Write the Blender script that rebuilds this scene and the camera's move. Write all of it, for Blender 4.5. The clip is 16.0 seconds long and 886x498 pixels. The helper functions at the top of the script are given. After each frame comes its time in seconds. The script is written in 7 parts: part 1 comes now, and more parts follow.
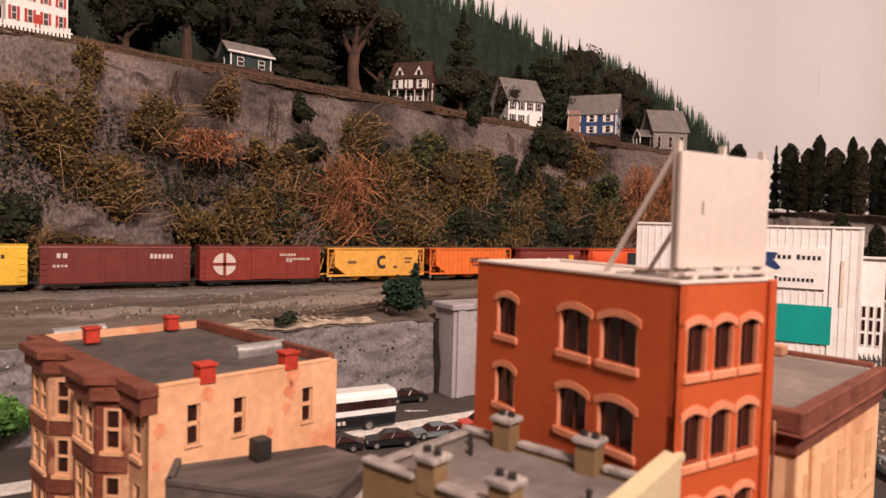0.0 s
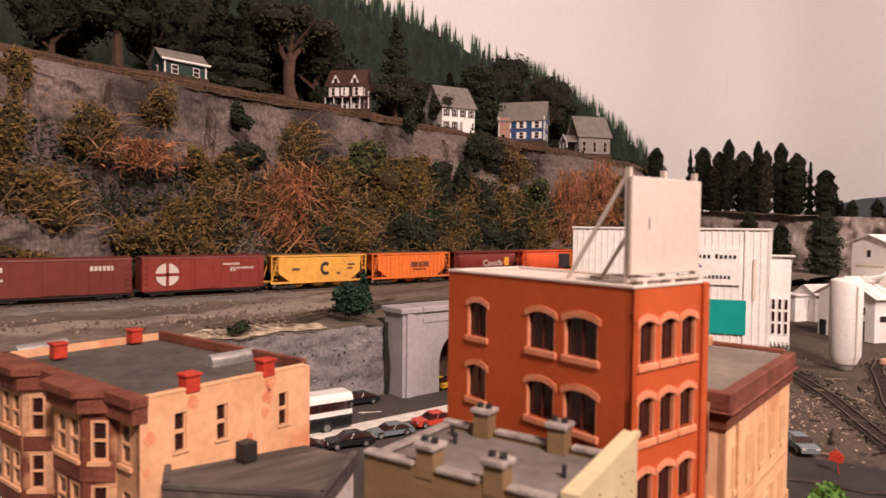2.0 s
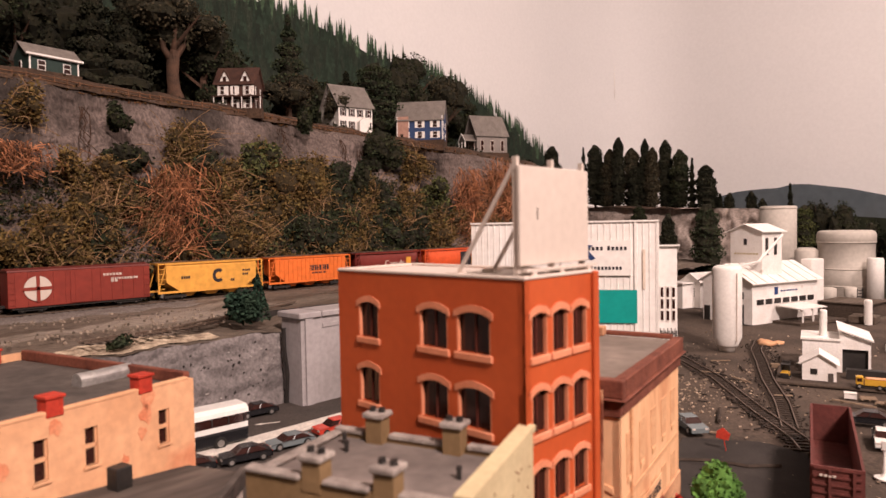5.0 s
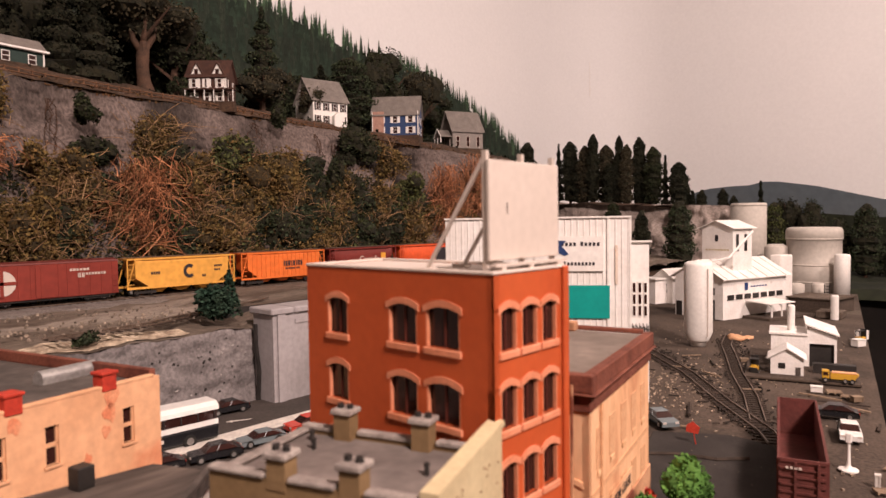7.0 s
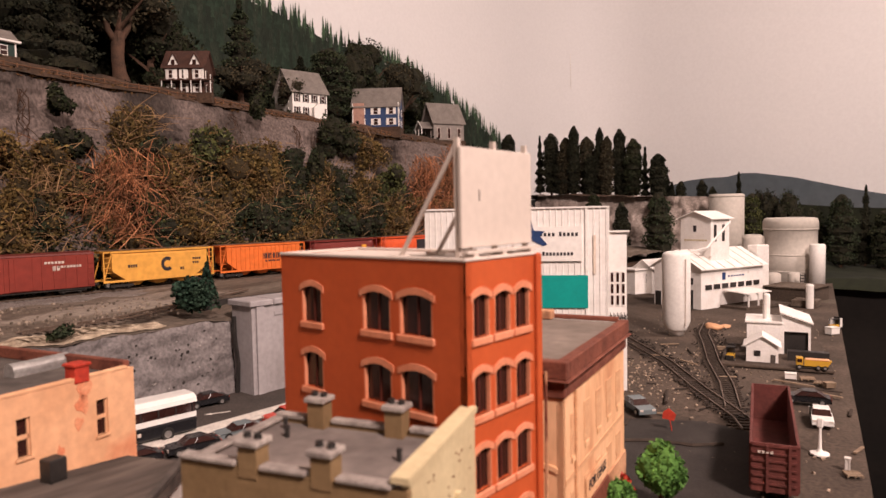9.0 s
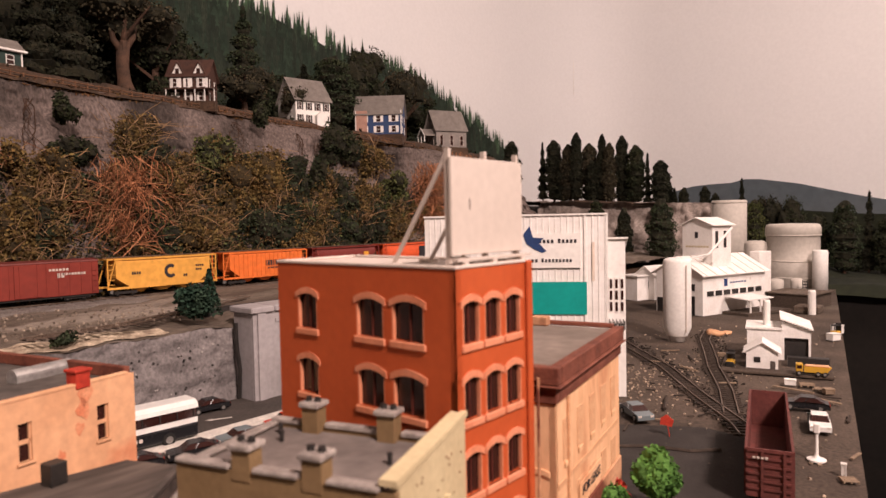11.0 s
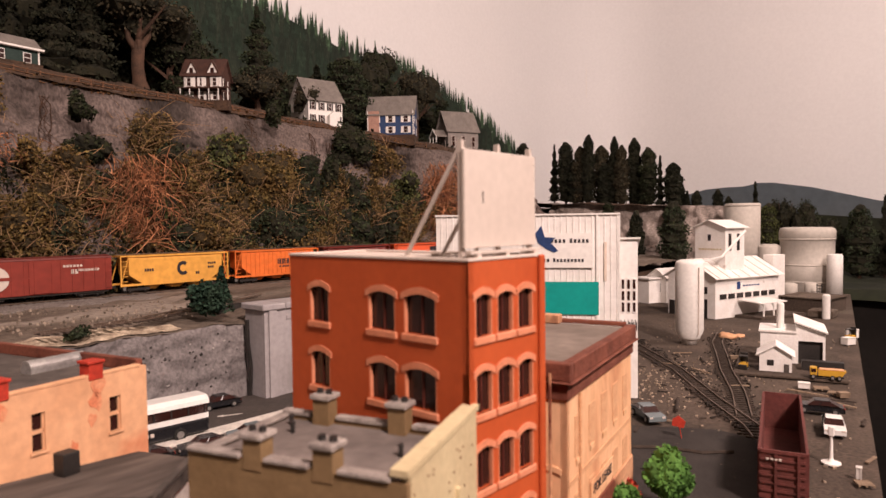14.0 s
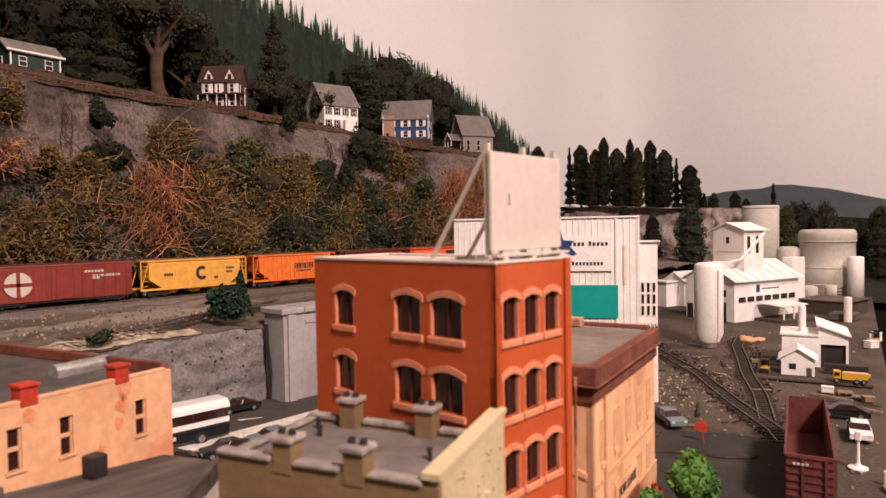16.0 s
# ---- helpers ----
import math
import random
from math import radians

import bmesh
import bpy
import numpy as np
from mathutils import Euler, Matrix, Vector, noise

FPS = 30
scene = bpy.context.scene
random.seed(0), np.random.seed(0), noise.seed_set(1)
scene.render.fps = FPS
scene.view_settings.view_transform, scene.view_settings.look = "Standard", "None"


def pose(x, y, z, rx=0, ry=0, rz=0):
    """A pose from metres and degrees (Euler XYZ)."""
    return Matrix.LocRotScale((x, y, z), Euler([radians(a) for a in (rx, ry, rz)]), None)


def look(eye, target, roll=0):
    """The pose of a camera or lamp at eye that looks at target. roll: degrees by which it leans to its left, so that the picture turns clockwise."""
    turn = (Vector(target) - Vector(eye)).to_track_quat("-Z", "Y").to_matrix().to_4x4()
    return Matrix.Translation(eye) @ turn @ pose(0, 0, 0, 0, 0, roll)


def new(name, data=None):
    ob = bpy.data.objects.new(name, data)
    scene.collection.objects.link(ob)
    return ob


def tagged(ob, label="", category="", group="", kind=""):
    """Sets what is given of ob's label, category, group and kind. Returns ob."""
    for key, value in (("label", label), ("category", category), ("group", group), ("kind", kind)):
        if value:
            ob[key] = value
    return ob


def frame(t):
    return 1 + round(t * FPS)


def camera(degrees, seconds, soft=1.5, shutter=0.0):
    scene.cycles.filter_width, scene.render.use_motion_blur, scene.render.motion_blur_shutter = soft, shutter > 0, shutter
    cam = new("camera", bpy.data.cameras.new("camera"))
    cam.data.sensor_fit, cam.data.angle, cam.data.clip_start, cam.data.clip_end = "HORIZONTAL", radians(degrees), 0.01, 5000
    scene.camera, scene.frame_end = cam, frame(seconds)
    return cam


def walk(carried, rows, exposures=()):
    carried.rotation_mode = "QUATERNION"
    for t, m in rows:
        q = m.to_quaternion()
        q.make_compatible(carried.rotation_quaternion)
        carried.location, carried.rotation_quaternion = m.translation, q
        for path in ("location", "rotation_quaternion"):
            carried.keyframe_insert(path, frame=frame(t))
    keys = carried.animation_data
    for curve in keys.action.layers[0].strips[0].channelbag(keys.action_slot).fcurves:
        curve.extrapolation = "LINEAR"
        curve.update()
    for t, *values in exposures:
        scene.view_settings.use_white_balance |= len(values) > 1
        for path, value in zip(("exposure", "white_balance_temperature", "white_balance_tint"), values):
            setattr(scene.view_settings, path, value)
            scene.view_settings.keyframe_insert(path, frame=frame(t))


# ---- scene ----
cam = camera(67.77, 16.0, shutter=0.5)
PATH = [
    (0, (0.1630, -0.2121, 0.2344), (-1.5262, 0.8558, 0.1550), 1.60),
    (0.5, (0.1663, -0.2302, 0.2346), (-1.5104, 0.8578, 0.1657), 1.84),
    (1, (0.1726, -0.2391, 0.2326), (-1.5274, 0.8128, 0.1722), 1.56),
    (1.5, (0.1810, -0.2542, 0.2408), (-1.4540, 0.8950, 0.1628), 0.87),
    (2, (0.1787, -0.2553, 0.2410), (-1.3841, 0.9907, 0.1714), 0.64),
    (2.5, (0.1756, -0.2521, 0.2391), (-1.3460, 1.0432, 0.1557), 0.38),
    (3, (0.1771, -0.2486, 0.2407), (-1.3136, 1.0825, 0.1648), 0.12),
    (3.5, (0.1773, -0.2419, 0.2424), (-1.2658, 1.1414, 0.1800), -0.10),
    (4, (0.1758, -0.2408, 0.2407), (-1.2401, 1.1706, 0.1810), -0.61),
    (6.5, (0.1730, -0.2347, 0.2366), (-1.1485, 1.2644, 0.1597), -0.68),
    (7, (0.1742, -0.2342, 0.2368), (-1.1418, 1.2698, 0.1574), -0.83),
    (7.5, (0.1766, -0.2326, 0.2356), (-1.0919, 1.3111, 0.1460), -0.97),
    (8, (0.1774, -0.2309, 0.2349), (-1.0891, 1.3141, 0.1398), -0.93),
    (8.5, (0.1775, -0.2312, 0.2350), (-1.0960, 1.3076, 0.1347), -1.06),
    (9, (0.1784, -0.2316, 0.2342), (-1.0981, 1.3047, 0.1320), -1.06),
    (11.5, (0.1884, -0.2325, 0.2352), (-1.1014, 1.2939, 0.1548), -1.12),
    (12, (0.1832, -0.2315, 0.2329), (-1.1080, 1.2937, 0.1508), -1.00),
    (12.5, (0.1816, -0.2314, 0.2317), (-1.1129, 1.2912, 0.1539), -0.91),
    (13, (0.1825, -0.2318, 0.2324), (-1.1097, 1.2932, 0.1622), -0.95),
    (13.5, (0.1849, -0.2328, 0.2316), (-1.1152, 1.2853, 0.1579), -0.95),
    (14, (0.1862, -0.2325, 0.2304), (-1.1259, 1.2751, 0.1554), -0.70),
    (14.5, (0.1865, -0.2336, 0.2326), (-1.1278, 1.2725, 0.1671), -0.63),
    (15, (0.1852, -0.2351, 0.2302), (-1.1395, 1.2616, 0.1603), -0.79),
    (15.5, (0.1824, -0.2341, 0.2303), (-1.1480, 1.2579, 0.1661), -0.81),
    (16, (0.1814, -0.2363, 0.2300), (-1.1615, 1.2445, 0.1679), -0.98),
]
walk(cam, [(t, look(eye, target, roll)) for t, eye, target, roll in PATH], [(0.0, -0.02), (3.5, 0.02), (7.0, -0.04), (16.0, -0.07)])

cam.data.dof.use_dof, cam.data.dof.focus_distance, cam.data.dof.aperture_fstop = True, 1.3, 15

# ---- world and light ----
world = bpy.data.worlds.new("room_air")
scene.world = world
world.use_nodes = True
world.node_tree.nodes["Background"].inputs[0].default_value = (1.0, 0.86, 0.74, 1)
world.node_tree.nodes["Background"].inputs[1].default_value = 0.02


def area_lamp(name, eye, target, sx, sy, watts, colour):
    d = bpy.data.lights.new(name, "AREA")
    d.shape, d.size, d.size_y, d.energy, d.color = "RECTANGLE", sx, sy, watts, colour
    ob = new(name, d)
    ob.matrix_world = look(eye, target)
    return ob


WARM = (1.0, 0.775, 0.70)
area_lamp("ceiling_lamp_light", (1.44, -0.46, 1.72), (-0.4, 0.4, 0.1), 0.3, 0.3, 97, WARM)
area_lamp("ceiling_lamp_light", (1.1, 1.6, 1.85), (-0.6, 2.2, 0.4), 0.4, 0.4, 47, WARM)


# ---- materials ----
def mat(name, a, b=None, scale=60.0, rough=0.75, bump=0.25, metal=0.0, fine=7.0, stretch=(1, 1, 1), spec=0.3, vary=0.12, stain_or_shade=None, stain_or_shade_at=0.62, island=0.0):
    m = bpy.data.materials.new(name)
    m.use_nodes = True
    nt = m.node_tree
    bs = nt.nodes["Principled BSDF"]
    bs.inputs["Roughness"].default_value, bs.inputs["Metallic"].default_value = rough, metal
    bs.inputs["Specular IOR Level"].default_value = spec
    b = b or tuple(c * 0.8 for c in a)
    tc, mp = nt.nodes.new("ShaderNodeTexCoord"), nt.nodes.new("ShaderNodeMapping")
    mp.inputs["Scale"].default_value = stretch
    nt.links.new(tc.outputs["Object"], mp.inputs[0])
    n1, n2 = nt.nodes.new("ShaderNodeTexNoise"), nt.nodes.new("ShaderNodeTexNoise")
    for n, s in ((n1, scale), (n2, scale * fine)):
        n.inputs["Scale"].default_value, n.inputs["Detail"].default_value = s, 4
        nt.links.new(mp.outputs[0], n.inputs["Vector"])
    ramp = nt.nodes.new("ShaderNodeValToRGB")
    ramp.color_ramp.elements[0].position, ramp.color_ramp.elements[1].position = 0.35, 0.65
    ramp.color_ramp.elements[0].color, ramp.color_ramp.elements[1].color = (*a, 1), (*b, 1)
    nt.links.new(n1.outputs[0], ramp.inputs[0])
    out = ramp.outputs[0]
    if stain_or_shade:
        n3 = nt.nodes.new("ShaderNodeTexNoise")
        n3.inputs["Scale"].default_value, n3.inputs["Detail"].default_value = scale * 0.45, 6
        nt.links.new(mp.outputs[0], n3.inputs["Vector"])
        r3 = nt.nodes.new("ShaderNodeMapRange")
        r3.inputs[1].default_value, r3.inputs[2].default_value = stain_or_shade_at, stain_or_shade_at + 0.07
        nt.links.new(n3.outputs[0], r3.inputs[0])
        mx = nt.nodes.new("ShaderNodeMix")
        mx.data_type = "RGBA"
        nt.links.new(r3.outputs[0], mx.inputs[0])
        nt.links.new(out, mx.inputs[6])
        mx.inputs[7].default_value = (*stain_or_shade, 1)
        out = mx.outputs[2]
    hsv = nt.nodes.new("ShaderNodeHueSaturation")
    mr = nt.nodes.new("ShaderNodeMapRange")
    mr.inputs[3].default_value, mr.inputs[4].default_value = 1 - vary * 2, 1 + vary * 2
    mr.inputs[1].default_value, mr.inputs[2].default_value = 0.25, 0.75
    nt.links.new(n2.outputs[0], mr.inputs[0])
    val = mr.outputs[0]
    if island:
        geo, mi, mu = nt.nodes.new("ShaderNodeNewGeometry"), nt.nodes.new("ShaderNodeMapRange"), nt.nodes.new("ShaderNodeMath")
        mi.inputs[3].default_value, mi.inputs[4].default_value = 1 - island, 1 + island
        nt.links.new(geo.outputs["Random Per Island"], mi.inputs[0])
        mu.operation = "MULTIPLY"
        nt.links.new(val, mu.inputs[0]), nt.links.new(mi.outputs[0], mu.inputs[1])
        val = mu.outputs[0]
    nt.links.new(val, hsv.inputs["Value"])
    nt.links.new(out, hsv.inputs["Color"])
    nt.links.new(hsv.outputs[0], bs.inputs["Base Color"])
    if bump:
        bp = nt.nodes.new("ShaderNodeBump")
        bp.inputs["Strength"].default_value, bp.inputs["Distance"].default_value = bump, 0.002
        nt.links.new(n2.outputs[0], bp.inputs["Height"])
        nt.links.new(bp.outputs[0], bs.inputs["Normal"])
    return m


def glossy(name, c, rough=0.15, metal=0.0):
    return mat(name, c, tuple(x * 0.9 for x in c), 80, rough, 0, metal, spec=0.5, vary=0.03)


M = {}
M["asphalt"] = mat("asphalt", (0.046, 0.038, 0.034), (0.066, 0.054, 0.047), 14, 0.9, 0.35, vary=0.15, fine=25)
M["yard_dirt"] = mat("yard_dirt", (0.052, 0.038, 0.029), (0.090, 0.066, 0.050), 9, 0.95, 0.5, vary=0.22, fine=30, stain_or_shade=(0.11, 0.088, 0.068), stain_or_shade_at=0.61)
M["pavement"] = mat("pavement_paint", (0.62, 0.58, 0.52), (0.5, 0.46, 0.42), 60, 0.8, 0.2)
M["orange"] = mat("orange_plastic_brick", (0.46, 0.086, 0.024), (0.42, 0.073, 0.020), 25, 0.6, 0.06, vary=0.04)
M["orange_trim"] = mat("pale_orange_trim", (0.64, 0.255, 0.145), (0.56, 0.200, 0.105), 60, 0.6, 0.1, vary=0.06)
M["dark_glass"] = glossy("dark_window_film", (0.030, 0.010, 0.008), 0.22)
M["sash"] = mat("dark_red_sash", (0.10, 0.022, 0.014), None, 80, 0.6, 0.1)
M["card"] = mat("off_white_plastic", (0.565, 0.49, 0.435), (0.54, 0.465, 0.41), 30, 0.6, 0.03, vary=0.025)
M["roof_grey"] = mat("grey_roof_paper", (0.125, 0.104, 0.095), (0.190, 0.158, 0.142), 18, 0.9, 0.3, vary=0.1)
M["roof_dark"] = mat("dark_roof_paper", (0.055, 0.046, 0.041), (0.095, 0.078, 0.068), 18, 0.9, 0.3, vary=0.15)
M["peach"] = mat("peach_plaster", (0.65, 0.368, 0.208), (0.57, 0.305, 0.165), 22, 0.8, 0.15, vary=0.06, stain_or_shade=(0.55, 0.2, 0.1), stain_or_shade_at=0.62)
M["peach_stone"] = mat("peach_stone", (0.58, 0.33, 0.19), (0.40, 0.19, 0.10), 40, 0.8, 0.2, stain_or_shade=(0.15, 0.042, 0.024), stain_or_shade_at=0.50)
M["tan_roof"] = mat("brown_grey_roof", (0.150, 0.120, 0.100), (0.205, 0.165, 0.138), 14, 0.85, 0.3, vary=0.1)
M["tan_brick"] = mat("tan_brick", (0.74, 0.45, 0.26), (0.66, 0.37, 0.20), 30, 0.8, 0.15, vary=0.06, stretch=(1, 1, 0.4), stain_or_shade=(0.55, 0.27, 0.14), stain_or_shade_at=0.62)
M["brown_brick"] = mat("dark_brown_brick", (0.115, 0.034, 0.021), (0.19, 0.062, 0.038), 50, 0.8, 0.3)
M["red_clay"] = mat("red_clay", (0.46, 0.045, 0.025), (0.36, 0.035, 0.02), 60, 0.55, 0.1)
M["silver"] = mat("silver_paint", (0.40, 0.385, 0.37), (0.30, 0.285, 0.275), 40, 0.5, 0.1, 0.6)
M["khaki"] = mat("khaki_brick", (0.170, 0.108, 0.052), (0.205, 0.133, 0.066), 40, 0.75, 0.15, vary=0.06)
M["cream"] = mat("cream_trim", (0.56, 0.47, 0.29), (0.50, 0.41, 0.25), 40, 0.6, 0.12, vary=0.05)
M["coping"] = mat("lead_grey_coping", (0.20, 0.17, 0.155), (0.34, 0.3, 0.27), 120, 0.6, 0.4, vary=0.15)
M["white_siding"] = mat("white_corrugated", (0.80, 0.77, 0.74), (0.74, 0.70, 0.66), 20, 0.7, 0.1, vary=0.04, stain_or_shade=(0.6, 0.5, 0.4), stain_or_shade_at=0.70)
M["white"] = mat("white_paint", (0.80, 0.77, 0.73), (0.75, 0.715, 0.675), 25, 0.6, 0.03, vary=0.04)
M["mill_white_front"] = mat("chalky_white", (0.66, 0.62, 0.58), (0.55, 0.5, 0.46), 25, 0.8, 0.2, vary=0.06, stain_or_shade=(0.2, 0.16, 0.13), stain_or_shade_at=0.64)
M["teal"] = mat("teal_paint", (0.0, 0.27, 0.235), (0.0, 0.30, 0.26), 30, 0.6, 0.05, vary=0.03)
M["ink_blue"] = mat("ink_blue", (0.02, 0.05, 0.16), None, 50, 0.6, 0)
M["ink"] = mat("dark_ink", (0.03, 0.025, 0.03), None, 50, 0.6, 0)
M["black"] = mat("black_plastic", (0.018, 0.016, 0.015), (0.03, 0.026, 0.024), 50, 0.5, 0.1)
# dark blotches here paint cracks and shadowed patches into the rock colour
M["rock"] = mat("grey_rock_cliff", (0.165, 0.128, 0.115), (0.095, 0.073, 0.064), 7, 0.92, 1.0, vary=0.30, fine=30, stretch=(1, 1, 0.5), stain_or_shade=(0.036, 0.028, 0.024), stain_or_shade_at=0.565)
M["rock_wall"] = mat("plaster_rock", (0.150, 0.134, 0.132), (0.205, 0.184, 0.180), 10, 0.9, 0.7, vary=0.2, fine=22, stain_or_shade=(0.085, 0.074, 0.071), stain_or_shade_at=0.62)
M["soil"] = mat("brown_soil", (0.085, 0.050, 0.032), (0.045, 0.029, 0.019), 25, 0.95, 0.6, vary=0.25)
M["ballast"] = mat("grey_ballast", (0.21, 0.185, 0.17), (0.15, 0.13, 0.115), 45, 0.95, 0.9, vary=0.3, fine=9)
M["gravel_brown"] = mat("brown_gravel", (0.085, 0.062, 0.046), (0.15, 0.12, 0.095), 22, 0.95, 0.8, vary=0.2, fine=14, stretch=(1, 0.22, 1), stain_or_shade=(0.24, 0.20, 0.165), stain_or_shade_at=0.60)
M["portal"] = mat("grey_concrete_plastic", (0.34, 0.315, 0.32), (0.30, 0.275, 0.275), 20, 0.6, 0.15, vary=0.06)
M["sky_wall"] = mat("sky_wall_paint", (0.745, 0.735, 0.735), (0.775, 0.760, 0.755), 1.2, 0.55, 0.05, vary=0.015, fine=60, spec=0.35)
M["hill_paint"] = mat("painted_forest", (0.010, 0.016, 0.010), (0.024, 0.034, 0.021), 14, 0.8, 0.1, vary=0.3, stretch=(1, 3, 0.6), fine=8)
M["mountain"] = mat("painted_mountain", (0.085, 0.105, 0.12), (0.11, 0.125, 0.135), 4, 0.8, 0.05, vary=0.06)
M["meadow_paint"] = mat("painted_meadow", (0.016, 0.019, 0.009), (0.010, 0.013, 0.007), 6, 0.9, 0.1, vary=0.2)
M["room_dark"] = mat("dark_fascia", (0.013, 0.010, 0.008), (0.009, 0.007, 0.006), 8, 0.8, 0.1)
M["ceiling"] = mat("ceiling_paint", (0.6, 0.55, 0.5), (0.55, 0.5, 0.46), 3, 0.9, 0.1)
M["tie"] = mat("dark_tie", (0.034, 0.024, 0.018), (0.055, 0.039, 0.030), 90, 0.9, 0.3)
M["rail"] = mat("brown_rail", (0.125, 0.088, 0.066), (0.19, 0.145, 0.115), 80, 0.45, 0.1, 0.5)


# ---- building helpers ----
def bmesh_new():
    return bmesh.new()


def box(bm, x0, x1, y0, y1, z0, z1, m=None, bevel=0.0):
    vs = [bm.verts.new((x, y, z)) for z in (z0, z1) for x, y in ((x0, y0), (x1, y0), (x1, y1), (x0, y1))]
    if m is not None:
        for v in vs:
            v.co = m @ v.co
    fs = [bm.faces.new([vs[i] for i in q]) for q in ((3, 2, 1, 0), (4, 5, 6, 7), (0, 1, 5, 4), (1, 2, 6, 5), (2, 3, 7, 6), (3, 0, 4, 7))]
    if bevel:
        es = list({e for f_ in fs for e in f_.edges})
        bmesh.ops.bevel(bm, geom=es, offset=bevel, segments=1, affect="EDGES")
    return vs


def ring_solid(bm, rings, close=True):
    """Rings of points of equal count, skinned into a solid with end caps."""
    rows = [[bm.verts.new(p) for p in r] for r in rings]
    n = len(rows[0])
    for a, b in zip(rows, rows[1:]):
        for i in range(n):
            bm.faces.new((a[i], a[(i + 1) % n], b[(i + 1) % n], b[i]))
    if close:
        bm.faces.new(rows[0][::-1])
        bm.faces.new(rows[-1])
    return rows


def lathe(bm, x, y, prof, seg=20, m=None):
    rings = [[Vector((x + r * math.cos(6.2832 * i / seg), y + r * math.sin(6.2832 * i / seg), z)) for i in range(seg)] for r, z in prof]
    if m is not None:
        rings = [[m @ p for p in r] for r in rings]
    ring_solid(bm, rings)


def tube(bm, pts, r, seg=6, r_end=None):
    pts = [Vector(p) for p in pts]
    r_end = r if r_end is None else r_end
    rings = []
    for i, p in enumerate(pts):
        d = (pts[min(i + 1, len(pts) - 1)] - pts[max(i - 1, 0)]).normalized()
        u = d.cross(Vector((0.31, 0.17, 0.93))).normalized()
        w = d.cross(u)
        k = r + (r_end - r) * i / max(1, len(pts) - 1)
        rings.append([p + (u * math.cos(6.2832 * j / seg) + w * math.sin(6.2832 * j / seg)) * k for j in range(seg)])
    ring_solid(bm, rings)


def prism(bm, poly, z0, z1, m=None):
    rings = [[Vector((x, y, z)) for x, y in poly] for z in (z0, z1)]
    if m is not None:
        rings = [[m @ p for p in r] for r in rings]
    ring_solid(bm, rings)


def extrude_yz(bm, poly, x0, x1, m=None):
    """A profile in y and z, drawn out along x."""
    rings = [[Vector((x, y, z)) for y, z in poly] for x in (x0, x1)]
    if m is not None:
        rings = [[m @ p for p in r] for r in rings]
    ring_solid(bm, rings)


def finish(bm, name, material, smooth=False):
    bmesh.ops.recalc_face_normals(bm, faces=bm.faces)
    me = bpy.data.meshes.new(name)
    bm.to_mesh(me)
    bm.free()
    for mm in (material if isinstance(material, (list, tuple)) else [material]):
        me.materials.append(mm)
    if smooth:
        for p in me.polygons:
            p.use_smooth = True
    return me


def part(name, bm, material, parent, label="", smooth=False):
    ob = new(name, finish(bm, name, material, smooth))
    ob.parent = parent
    if label:
        ob["label"] = label
    return ob


def solo(name, bm, material, label, category, kind="", group="", smooth=False):
    return tagged(new(name, finish(bm, name, material, smooth)), label, category, group, kind)


def thing(name, m, label, category, group="", kind=""):
    ob = new(name)
    ob.empty_display_size = 0.01
    ob.matrix_world = m
    return tagged(ob, label, category, group, kind)


def one_box(name, material, parent, *dims, bevel=0.0, label=""):
    bm = bmesh_new()
    box(bm, *dims, bevel=bevel)
    return part(name, bm, material, parent, label)


def letters(text, size, material, parent, m, name="lettering", depth=0.0002, align="CENTER"):
    cu = bpy.data.curves.new(name, "FONT")
    cu.body, cu.size, cu.extrude, cu.align_x = text, size, depth, align
    tmp = new("tmp_text", cu)
    me = bpy.data.meshes.new_from_object(tmp.evaluated_get(bpy.context.evaluated_depsgraph_get()))
    bpy.data.objects.remove(tmp)
    me.name = name
    me.materials.clear()
    me.materials.append(material)
    ob = new(name, me)
    ob.parent = parent
    ob.matrix_basis = m
    return ob


def fbm(x, y, z=0.0, o=4):
    return noise.fractal(Vector((x, y, z)), 1.0, 2.0, o)


# ---- the setting ----
def rim_z(y):
    return 0.523 - 0.045 * y + 0.005 * fbm(y * 7, 3.1)


def grid(name, nu, nv, at, material, label, category, kind="structure", smooth=True):
    me = bpy.data.meshes.new(name)
    vs = [at(i / nu, j / nv) for j in range(nv + 1) for i in range(nu + 1)]
    fs = [(j * (nu + 1) + i, j * (nu + 1) + i + 1, (j + 1) * (nu + 1) + i + 1, (j + 1) * (nu + 1) + i) for j in range(nv) for i in range(nu)]
    me.from_pydata(vs, [], fs)
    me.materials.append(material)
    if smooth:
        for p in me.polygons:
            p.use_smooth = True
    return tagged(new(name, me), label, category, "", kind)


# table top: street and yard, one sheet with an uneven skin
def edge_x(y):
    return 0.109 - 0.178 * (y - 0.395) if y > 0.395 else 0.109


bm = bmesh_new()
prism(bm, [(-2.0, -1.2), (edge_x(-1.2), -1.2), (edge_x(0.395), 0.395), (edge_x(3.3), 3.3), (-2.0, 3.3)], -0.06, -0.004)
solo("ground", bm, M["yard_dirt"], "dark plywood table top under the town and yard", "ground", "structure")


def yard(u, v):
    y = -1.2 + 4.5 * v
    x = -0.62 + (edge_x(y) + 0.62) * u
    return (x, y, 0.0016 * fbm(x * 9, y * 9) * (1 if y > 0.3 else 0.3) - 0.0012)


